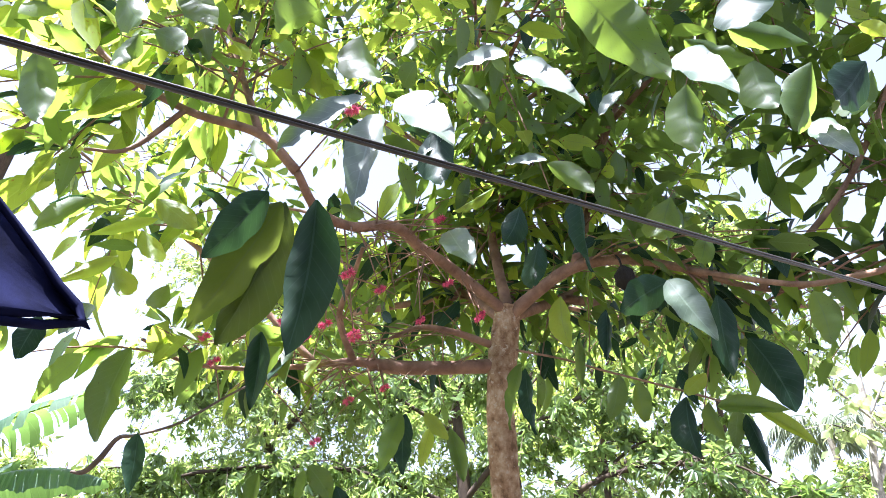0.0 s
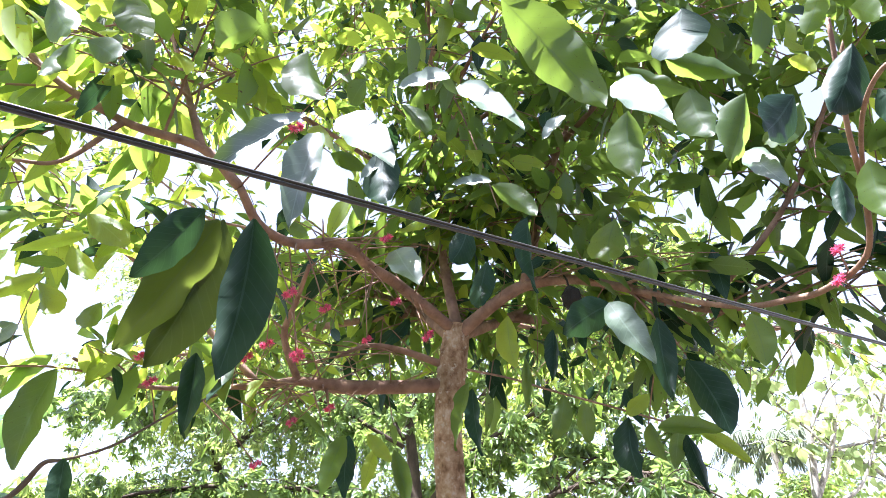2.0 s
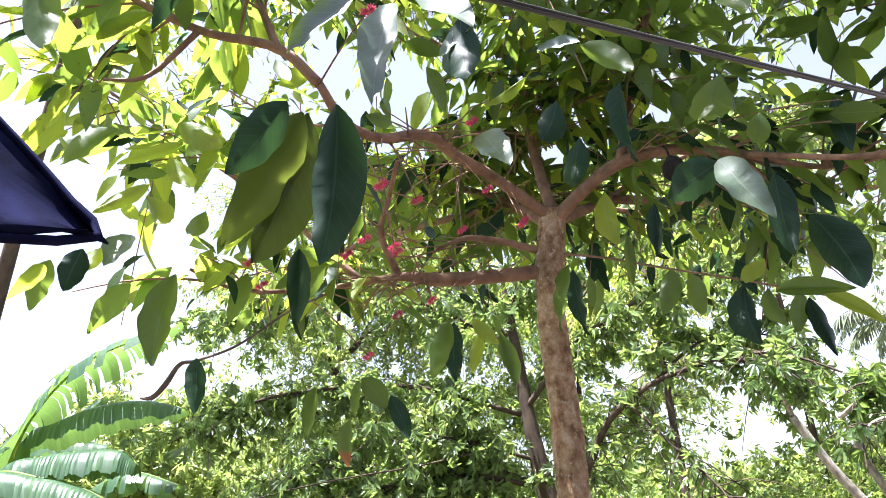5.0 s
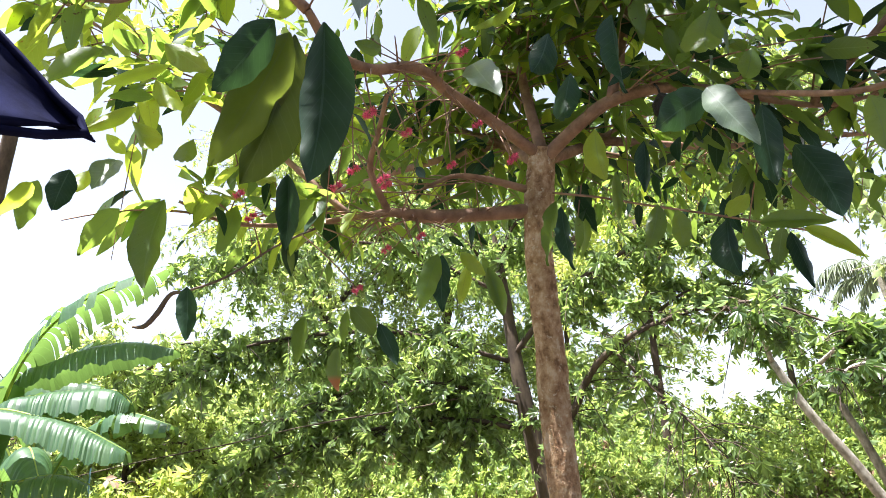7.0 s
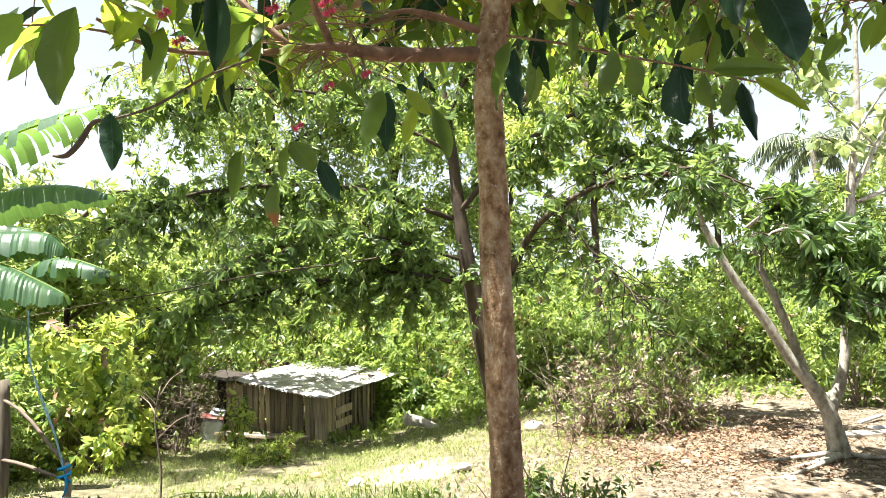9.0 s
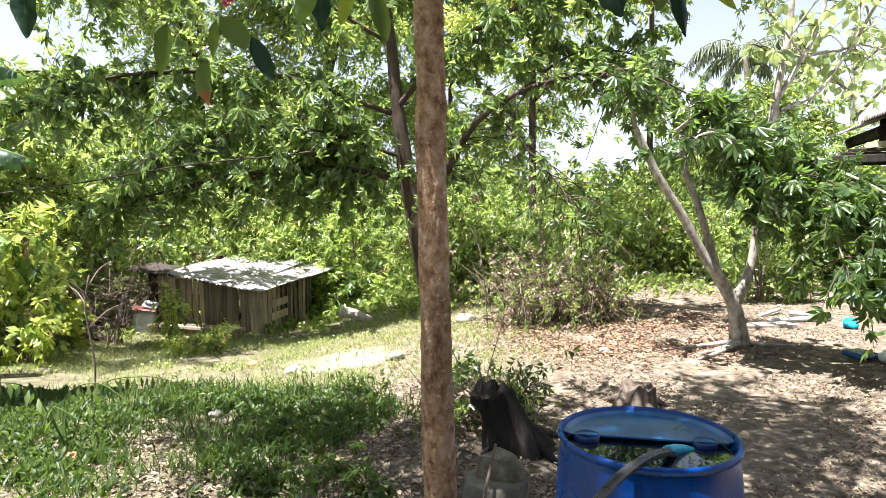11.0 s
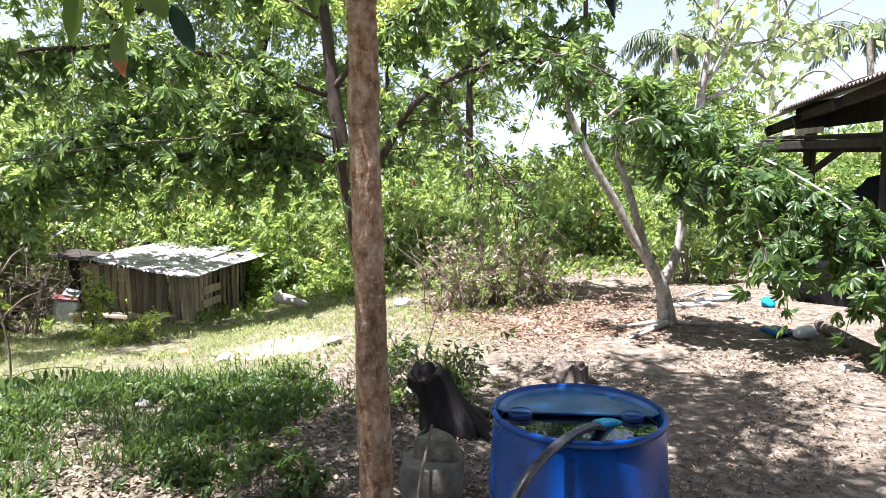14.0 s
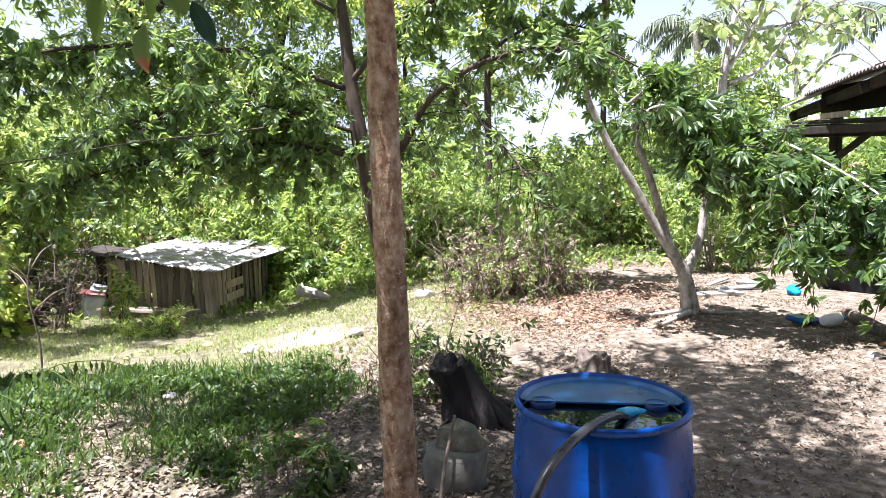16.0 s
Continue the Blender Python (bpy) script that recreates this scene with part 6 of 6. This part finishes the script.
sap = thing("dead_sapling", (-2.38, 5.81, -0.07), "thin dead sapling stem standing in the grass", "sapling")
piece("stem", [tube([(-2.38, 5.81, -0.12), (-2.36, 5.8, 0.3), (-2.42, 5.8, 0.75), (-2.38, 5.8, 1.05)], 0.01, 0.005, 7, 0.2, 5)], TWIG_DRY, sap)
for a, h in ((0.3, 0.6), (2.4, 0.75), (4.2, 0.85), (1.2, 0.95)):
    piece("branch", [tube([(-2.39, 5.8, h), (-2.39 + 0.15 * math.cos(a), 5.8 + 0.1 * math.sin(a), h + 0.14), (-2.39 + 0.3 * math.cos(a), 5.8 + 0.2 * math.sin(a), h + 0.2)], 0.007, 0.003, 5, per=3)], TWIG_DRY, sap)

bare_shrub((-4.2, 11.7), (0.5, 0.4, 1.75), "tall brown tangle of dead twigs under the shade tree", 96, 24, 120)
piece("dead_limb", [tube([(-0.3, 9.9, 2.55), (-1.2, 9.4, 2.36), (-1.98, 9.0, 2.25), (-2.73, 9.0, 2.15), (-3.69, 9.0, 1.98), (-4.76, 9.0, 1.83), (-5.76, 9.0, 1.66), (-6.4, 9.0, 1.55)], 0.013, 0.006, 7, 0.15, 6)], BARK_DARK, shade_tree, "long bare dead limb")
# pinnate fronds at the yard's left edge
fern = thing("weed_plant", (-2.0, 4.5, 0.0), "stalks of dark drooping compound leaves over the grass", "plant")
frng = np.random.default_rng(95)
for pts in ([(-2.0, 4.5, 0.0), (-1.8, 4.5, 0.42), (-1.45, 4.45, 0.5), (-1.2, 4.42, 0.44)], [(-2.0, 4.5, 0.0), (-2.0, 4.5, 0.36), (-1.75, 4.4, 0.48), (-1.5, 4.3, 0.36)], [(-2.0, 4.5, 0.0), (-2.2, 4.5, 0.4), (-2.4, 4.4, 0.5), (-2.7, 4.3, 0.42)],
            [(-2.0, 4.5, 0.0), (-2.05, 4.4, 0.3), (-1.9, 4.2, 0.38), (-1.6, 4.0, 0.3)]):
    c_ = curve(pts, 8)
    k_ = 20
    idx = np.linspace(5, len(c_) - 1, k_).astype(int)
    d_ = np.gradient(c_, axis=0)[idx]
    side = np.cross(d_, (0, 0, 1)) * np.where(np.arange(k_) % 2, 1, -1)[:, None]
    side /= np.linalg.norm(side, axis=1)[:, None]
    fr = piece("frond", [scatter(leaf_shape(2, 0.36, 0.1, 0.3), c_[idx], axes(side * 0.6 + d_ * 2 + np.array((0, 0, -0.8)) + frng.normal(size=(k_, 3)) * 0.2, side + np.array((0, 0, 0.6))), np.linspace(0.11, 0.07, k_) * frng.uniform(0.8, 1.2, k_)), tube(pts, 0.005, 0.002, 5)], HERB, fern)

# ---------------------------------------------------------------- banana plants
def blade_leaf(line, width, seed, torn=0.5, lowest=0.15, most=0.7):
    """A banana leaf: a bent midrib, with the blade torn into strips along it."""
    rng = np.random.default_rng(seed)
    c_ = curve(line, 16)
    n_ = len(c_)
    tan = np.gradient(c_, axis=0)
    tan /= np.linalg.norm(tan, axis=1)[:, None]
    out = []
    for side in (-1, 1):
        i = 6
        while i < n_ - 2:
            step = int(rng.integers(1, 4)) if rng.random() < torn else (6 if torn > 0.3 else 1)
            j = min(n_ - 1, i + step)
            s0, s1 = i / n_, j / n_
            drop = rng.uniform(lowest, most)
            whole = torn < 0.3
            v, uv, f = [], [], []
            for q in range(5):
                for s, t_ in ((s0, i), (s1, j)):
                    w = width * math.sin(math.pi * min(0.98, s) ** 1.15) ** 0.55 * 0.5
                    sd = np.cross(tan[t_], (0, 0, 1)) * side
                    sd /= np.linalg.norm(sd) + 1e-9
                    u = q / 4
                    if whole:
                        drop = 0.8 + 0.07 * math.sin(t_ * 0.7 + seed) + 0.05 * (t_ % 2)
                    gap = 0 if whole else (0.014 if t_ == j else -0.008) * u * torn
                    v.append(c_[t_] + sd * w * u * (1 - 0.3 * drop * u) + tan[t_] * (w * u * 0.25 - gap) + np.array((0, 0, 0.12 * w * math.sin(u * 2) - drop * w * u * u)))
                    uv.append((0.5 + side * 0.5 * u, s * 3))
            for q in range(4):
                f.append((q * 2, q * 2 + 1, q * 2 + 3, q * 2 + 2))
            out.append((np.array(v), np.array(f), np.array(uv)))
            i = j
    return out, tube(line, 0.022, 0.006, 6, per=8)


def banana(at, leaves, seed, label):
    ob = thing("banana_plant", at, label, "banana plant", "banana plants")
    top = (at[0] + 0.05, at[1], at[2] + 1.5)
    piece("stem", [tube([(at[0], at[1], at[2] - 0.1), (at[0] + 0.02, at[1], at[2] + 0.8), top], 0.13, 0.07, 12, 0.06, 6)], LEAF_LANCE, ob, "thick pale green stem")
    for i, line in enumerate(leaves):
        strips, rib = blade_leaf([top] + line, 0.62, seed + i, 0.85 if i % 4 == 0 else 0.1, 0.45, 1.2)
        lf = piece("leaf", strips, LEAF_BANANA, ob)
        piece("midrib", [rib], LEAF_PALE, lf)
    return ob


banana((-4.95, 6.15, -0.15), [[(-4.48, 5.8, 2.4), (-4.27, 5.8, 2.9), (-3.89, 5.8, 3.27), (-3.38, 5.8, 3.47), (-2.98, 5.8, 3.6)], [(-4.71, 6.0, 2.51), (-4.21, 6.0, 2.73), (-3.79, 6.0, 2.86), (-3.35, 6.0, 2.89), (-2.95, 6.0, 2.8)],
                             [(-4.43, 5.7, 2.26), (-4.03, 5.7, 2.4), (-3.73, 5.7, 2.42), (-3.35, 5.7, 2.41), (-3.18, 5.7, 2.28)], [(-4.42, 5.5, 2.2), (-3.92, 5.5, 2.2), (-3.56, 5.5, 2.11), (-3.28, 5.5, 1.98), (-3.05, 5.5, 1.86)],
                             [(-5.4, 6.1, 2.6), (-5.9, 6.1, 3.1), (-6.6, 6.2, 3.1)]], 101, "banana plant with long arching leaves, one wind-torn")
banana((-5.2, 6.6, -0.2), [[(-4.58, 5.9, 1.6), (-4.26, 5.9, 1.67), (-3.88, 5.9, 1.7), (-3.6, 5.9, 1.6)], [(-5.3, 6.7, 2.2), (-4.9, 6.8, 2.7), (-4.2, 6.9, 2.6)], [(-5.8, 6.6, 2.0), (-6.3, 6.6, 2.3), (-6.9, 6.6, 2.0)]], 131, "young banana plant with broad bright leaves")
banana((-5.9, 8.3, -0.3), [[(-5.4, 8.2, 2.0), (-4.7, 8.1, 2.4), (-3.9, 8.0, 2.2)], [(-5.9, 8.2, 2.4), (-5.7, 8.2, 3.0), (-5.2, 8.2, 3.4)], [(-6.4, 8.2, 2.2), (-7.0, 8.1, 2.5), (-7.6, 8.0, 2.2)], [(-5.6, 7.7, 1.8), (-5.2, 7.2, 2.0), (-4.8, 6.9, 1.6)]], 111, "smaller banana plant with torn leaves behind")


def palm(at, height, lean, seed, label, fronds=15, reach=3.0, r=0.16):
    """A coconut palm: a ringed trunk and feathered fronds that arch out and hang."""
    rng = np.random.default_rng(seed)
    ob = thing("coconut_palm", at, label, "palm tree", "palms")
    top = np.array((at[0] + lean[0], at[1] + lean[1], at[2] + height))
    line = [(at[0], at[1], at[2] - 0.2), (at[0] + lean[0] * 0.3, at[1] + lean[1] * 0.3, at[2] + height * 0.5), tuple(top)]
    piece("trunk", [tube(line, r, r * 0.65, 12, 0.06, 14)], BARK_DARK if r < 0.15 else BARK_GREY, ob)
    for k in range(fronds):
        a = k * 2.4 + rng.uniform(-0.2, 0.2)
        up = rng.uniform(-0.3, 0.8)
        d = np.array((math.cos(a), math.sin(a), 0))
        ln = reach * rng.uniform(0.8, 1.1)
        pts = [top, top + d * ln * 0.35 + np.array((0, 0, up * ln * 0.3)), top + d * ln * 0.7 + np.array((0, 0, up * ln * 0.32 - 0.1 * ln)), top + d * ln + np.array((0, 0, up * ln * 0.15 - 0.42 * ln))]
        c_ = curve(pts, 12)
        m_ = 96
        idx = np.linspace(4, len(c_) - 1, m_).astype(int)
        t_ = np.gradient(c_, axis=0)[idx]
        t_ /= np.linalg.norm(t_, axis=1)[:, None]
        side = np.cross(t_, (0, 0, 1)) * np.where(np.arange(m_) % 2, 1, -1)[:, None]
        leafl = scatter(leaf_shape(1, 0.1, 0.1, 0.5), c_[idx], axes(side + t_ * 0.6 + np.array((0, 0, -0.75)) + rng.normal(size=(m_, 3)) * 0.3, np.repeat(np.array([(0, 0, 1.0)]), m_, 0)), 0.24 * reach * np.sin(np.linspace(0.5, 3.0, m_)) + 0.05)
        piece("frond", [leafl, tube(pts, 0.025, 0.008, 5)], LEAF_PALM_HAZED, ob)
    return ob


palm((13.7, 22.0, 0.0), 7.0, (-0.6, 0.0), 121, "distant coconut palm with drooping fronds", 12, 2.3)
palm((20.0, 20.0, 0.0), 7.2, (-0.5, 0.0), 122, "distant coconut palm with drooping fronds", 12, 2.4)
palm((-7.95, 9.0, -0.5), 11.5, (2.0, -1.6), 123, "tall slender palm trunk leaning over the bananas", 9, 2.0, 0.13)
palm((-9.5, 14.0, -0.5), 3.6, (0.5, 0.0), 124, "young palm with yellow-green fronds", 11, 2.2)

# ---------------------------------------------------------------- fence, rope
fence = thing("fence", (-4.6, 6.6, -0.2), "rough fence of old posts and thin rails", "fence")
for x, y, h, r in ((-4.35, 6.7, 1.2, 0.055), (-5.6, 6.9, 1.1, 0.05), (-3.46, 6.28, 0.42, 0.035)):
    piece("post", [tube([(x, y, gz(x, y) - 0.15), (x + 0.02, y, gz(x, y) + h * 0.5), (x, y, gz(x, y) + h)], r, r * 0.8, 9, 0.15, 4)], PLANK, fence)
for z0, z1 in ((0.75, 0.86), (0.2, 0.28)):
    piece("rail", [tube([(-6.4, 7.0, z0), (-5.2, 6.85, (z0 + z1) / 2 + 0.02), (-4.3, 6.66, z1 - 0.02), (-3.46, 6.26, z1 - 0.55 if z0 > 0.5 else z1 - 0.12)], 0.022, 0.016, 7, 0.15, 5)], TWIG_DRY, fence)
rope = thing("blue_rope", (-3.46, 6.26, 0.2), "faded blue rope hanging down and tied to a short post", "rope")
rope_line = [(-3.79, 6.16, 1.75), (-3.77, 6.15, 1.32), (-3.66, 6.18, 0.95), (-3.55, 6.22, 0.6), (-3.46, 6.25, 0.22)]
piece("strand", [tube(rope_line, 0.008, 0.008, 7, per=8), tube([(p[0] + 0.012 * math.sin(i * 2), p[1], p[2]) for i, p in enumerate(rope_line)], 0.006, 0.006, 6, per=8)], ROPE_BLUE, rope)
piece("knot", [tube([(-3.46 + 0.05 * math.cos(a), 6.25 + 0.05 * math.sin(a), 0.2 + 0.012 * a - 0.06) for a in np.arange(0, 13, 0.7)], 0.014, 0.014, 7, per=2), tube([(-3.42, 6.2, 0.2), (-3.4, 6.18, 0.1), (-3.43, 6.18, 0.02)], 0.012, 0.008, 6, per=4)], ROPE_TEAL, rope, "bright blue knot")

# ---------------------------------------------------------------- open house
house = thing("open_house", (5.6, 5.6, 0.0), "open-sided timber house with a rusty corrugated roof", "house")
EAVE = Matrix.Translation((5.62, 7.3, 2.44)) @ Matrix.Rotation(math.atan2(-3.47, -1.49), 4, "Z")
# local x runs along the eave towards the yard, local y up the roof away from it
for x0, x1, lift, s in ((-0.45, 1.1, 0.02, 1), (1.02, 2.0, 0.05, 2), (1.92, 2.9, 0.05, 3), (2.82, 3.8, 0.03, 4), (3.72, 4.6, 0.02, 5)):
    piece("roof_sheet", [placed(sheet(x0, x1, -0.05, 4.0, lift, 1.35 + lift, seed=s + 10), EAVE)], RUSTY if s > 1 else SHEET, house, "rust-stained corrugated sheet")
for y0 in (0.15, 1.5, 2.9):
    part("purlin", box((4.6, 0.07, 0.09), EAVE @ pose(2.2, y0, y0 * 0.338 - 0.07 + 0.0, 0, -1.2, 0), 0.005), TIMBER, house)
for x in (0.15, 1.2, 2.3, 3.4):
    part("rafter", box((0.06, 4.0, 0.1), EAVE @ pose(x, 1.95, 0.66 - 0.15 + 0.03 * x, 18.4, 0, 0), 0.005), TIMBER, house)
for x, y, h, w in ((4.95, 4.72, 2.45, 0.11), (5.72, 6.53, 2.35, 0.1), (7.97, 4.72, 3.3, 0.11), (8.6, 6.0, 3.3, 0.11)):
    part("post", box((w, w, h + 0.1), pose(x, y, h / 2 - 0.05, 0, 0, 20), 0.01, 0.006, prng), TIMBER, house)


def beam(a, b_, size, mat, nm, owner):
    a, b_ = Vector(a), Vector(b_)
    d = b_ - a
    m4 = Matrix.Translation((a + b_) / 2) @ d.to_track_quat("X", "Z").to_matrix().to_4x4()
    return part(nm, box((d.length, size[0], size[1]), m4, 0.006), mat, owner)


beam((5.15, 6.75, 2.12), (4.95, 4.55, 2.02), (0.09, 0.08), TIMBER, "tie_beam", house)
beam((5.15, 6.6, 2.12), (8.7, 6.0, 2.12), (0.09, 0.14), TIMBER, "tie_beam", house)
beam((5.0, 4.7, 2.0), (7.95, 4.3, 2.0), (0.09, 0.14), TIMBER, "tie_beam", house)
beam((5.45, 6.35, 1.72), (5.2, 5.45, 2.05), (0.05, 0.06), TIMBER, "brace", house)
for i in range(9):
    beam((5.25 + 0.36 * i, 6.45 - 0.06 * i, 2.2), (5.1 + 0.36 * i, 4.75 - 0.05 * i, 2.1), (0.3, 0.03), TIMBER, "loft_board", house)
for i, (h, ln) in enumerate(((2.36, 1.6), (2.5, 1.4))):
    beam((5.5, 6.5, h), (5.25, 4.9, h - 0.03), (0.03, 0.15), TIMBER, "gable_board", house)
part("loft_panel", box((0.02, 0.5, 0.06), pose(5.08, 5.9, 2.22, 0, 6, 6), 0.004), PLANK, house, "pale board lying on the beam")
part("side_panel", box((0.9, 0.03, 0.42), pose(5.5, 4.6, 1.78, 0, 0, -8), 0.005), PLANK, house, "pale plank panel between the posts")
# the house stands well back: grown about the yard's near corner
HOUSE_EYE = Vector((0.13, 0.04, 1.63))
house.location = HOUSE_EYE + 1.5 * (Vector(house.location) - HOUSE_EYE)
house.scale = (1.5, 1.5, 1.5)
heap = thing("tarpaulin_heap", (8.1, 7.9, 0.0), "heap of goods under a black tarpaulin in the house", "tarpaulin")
bm = bmesh.new()
bmesh.ops.create_icosphere(bm, subdivisions=4, radius=1)
for v in bm.verts:
    q = 1 + 0.25 * noise.noise(v.co * 1.6) + 0.1 * noise.noise(v.co * 5)
    v.co = Vector((v.co.x * 1.1 * q, v.co.y * 0.8 * q, max(v.co.z, -0.3) * 1.35 * q))
bm.transform(Matrix.Translation((8.1, 7.9, 0.4)))
part("cover", bm, TARP, heap, "", True)
wash = thing("hung_cloth", (7.75, 6.9, 1.9), "pink and white cloth hung under the beam", "cloth")
for x, mt, w in ((7.7, WHITE, 0.2), (7.92, PINK, 0.28)):
    vv, ff = [], []
    for i in range(13):
        for j in range(9):
            vv.append((x + w * i / 12, 6.85 + 0.03 * math.sin(i * 1.3 + j * 0.3), 2.1 - 0.62 * j / 8))
    for i in range(12):
        for j in range(8):
            ff.append((i * 9 + j, i * 9 + j + 1, i * 9 + j + 10, i * 9 + j + 9))
    ob = piece("sheet", [(np.array(vv), np.array(ff))], mt, wash)
    ob.modifiers.new("thickness", "SOLIDIFY").thickness = 0.004
log2 = thing("old_log", (5.45, 5.6, 0.0), "long weathered log lying along the house's edge", "log")
piece("wood", [tube([(5.1, 4.2, 0.05), (5.22, 4.77, 0.06), (5.48, 5.5, 0.06), (5.83, 6.37, 0.06)], 0.075, 0.06, 14, 0.15, 6)], STUMPWOOD, log2)
pipe = thing("pipe_scraps", (5.9, 8.3, 0.0), "white plastic pipe and sheet scraps on the ground", "scraps")
for a, b_, r in (((5.5, 8.35, 0.02), (6.45, 8.4, 0.03), 0.035), ((5.6, 8.75, 0.02), (6.1, 9.05, 0.05), 0.025), ((6.1, 8.8, 0.04), (6.3, 8.4, 0.06), 0.035)):
    piece("pipe", [tube([a, ((a[0] + b_[0]) / 2, (a[1] + b_[1]) / 2, (a[2] + b_[2]) / 2), b_], r, r, 12, 0, 3)], TANK, pipe)
bag = lumpy((6.35, 7.9, 0.0), (0.09, 0.08, 0.08), ROPE_TEAL, "plastic_bag", "crumpled bright blue plastic bag", "bag", 7.7, 0.5)
jug = thing("plastic_jug", (5.5, 6.05, 0.0), "cloudy white plastic jug lying on its side", "jug")
piece("body", [tube([(5.23, 6.03, 0.068), (5.3, 6.04, 0.068), (5.44, 6.07, 0.068), (5.5, 6.08, 0.068)], 0, 0, 16, per=4, radii=[0.045, 0.068, 0.068, 0.035])], WHITE, jug)
piece("neck", [tube([(5.5, 6.08, 0.068), (5.54, 6.09, 0.068)], 0.025, 0.025, 10)], ROPE_TEAL, jug)
tray = thing("blue_tray", (5.2, 6.1, 0.0), "shallow blue plastic tray on the ground", "tray")
part("dish", box((0.34, 0.24, 0.06), pose(5.2, 6.28, 0.04, 6, 4, 24), 0.02), BLUE_TOP, tray)
board = thing("slab_board", (5.0, 8.2, 0.0), "pale flat board lying on the earth", "board")
part("wood", box((0.9, 0.22, 0.04), pose(5.2, 8.0, 0.03, 0, 2, 12), 0.006), PALE_WOOD, board)
far_roof = thing("far_house", (-13.0, 24.0, -0.5), "distant house with a blue roof behind the bananas", "house")
part("wall", box((3.0, 2.5, 4.6), pose(-13.0, 24.0, 1.8), 0.02), CONCRETE, far_roof)
part("roof", box((3.6, 3.1, 0.35), pose(-13.0, 24.0, 4.25, 8, 0, 0), 0.03), ROOF_BLUE, far_roof)

# ---------------------------------------------------------------- overhead cable, hung cloth
cable = thing("overhead_cable", (-0.15, 0.17, 2.05), "black twin service cable slung across the yard", "cable")
C0, C1 = np.array((-3.09, -1.502, 1.849)), np.array((11.7, 6.9, 2.85))
cable_line = [tuple(C0 + (C1 - C0) * q) for q in np.linspace(0, 1, 81)]
piece("core", [tube(cable_line, 0.0013, 0.0013, 8, per=1)], CABLE, cable)
piece("second_core", [tube([(p[0], p[1] - 0.0006, p[2] + 0.0023 + 0.0003 * math.cos(i * 1.1)) for i, p in enumerate(cable_line)], 0.0011, 0.0011, 8, per=1)], CABLE, cable)
stay = thing("yard_pole", (-1.93, -0.9, 0.0), "plain timber pole that carries the awning", "pole")
piece("pole", [tube([(-1.93, -0.9, -0.2), (-1.93, -0.9, 1.2), (-1.93, -0.9, 2.8)], 0.045, 0.04, 12, 0.06, 4)], TIMBER, stay)

cloth = thing("dark_awning", (-0.4, 0.4, 2.1), "dark navy cloth awning corner with small holes", "awning")
bm = bmesh.new()
a0, a1, a2, a3 = Vector((-0.349, 0.663, 2.106)), Vector((-0.577, 0.535, 2.378)), Vector((-1.905, -0.889, 2.642)), Vector((-1.905, -0.849, 1.962))
grid = []
for i in range(25):
    row = []
    for j in range(15):
        u, w = i / 24, j / 14
        top_edge = a0.lerp(a1, u * 4) if u < 0.25 else a1.lerp(a2, (u - 0.25) / 0.75)
        low_edge = a0.lerp(a3, u) + Vector((0, 0, -0.02 * math.sin(u * 40) * (1 - u)))
        p = top_edge.lerp(low_edge, w) + Vector((0, 0.02 * math.sin(u * 20 + w * 5), 0.0))
        row.append(bm.verts.new(p))
    grid.append(row)
for i in range(24):
    for j in range(14):
        bm.faces.new((grid[i][j], grid[i + 1][j], grid[i + 1][j + 1], grid[i][j + 1]))
HEM = [v[0].co.copy() for v in grid[::-1]] + [v[-1].co.copy() for v in grid[1:]]
bmesh.ops.remove_doubles(bm, verts=bm.verts[:], dist=0.0005)
ob = part("cloth", bm, CLOTH_DARK, cloth, "", True)
ob.modifiers.new("thickness", "SOLIDIFY").thickness = 0.003
piece("hem", [tube([tuple(grid_p) for grid_p in HEM], 0.006, 0.006, 6, per=2)], CLOTH_DARK, cloth, "stitched hem along the cloth's edge")
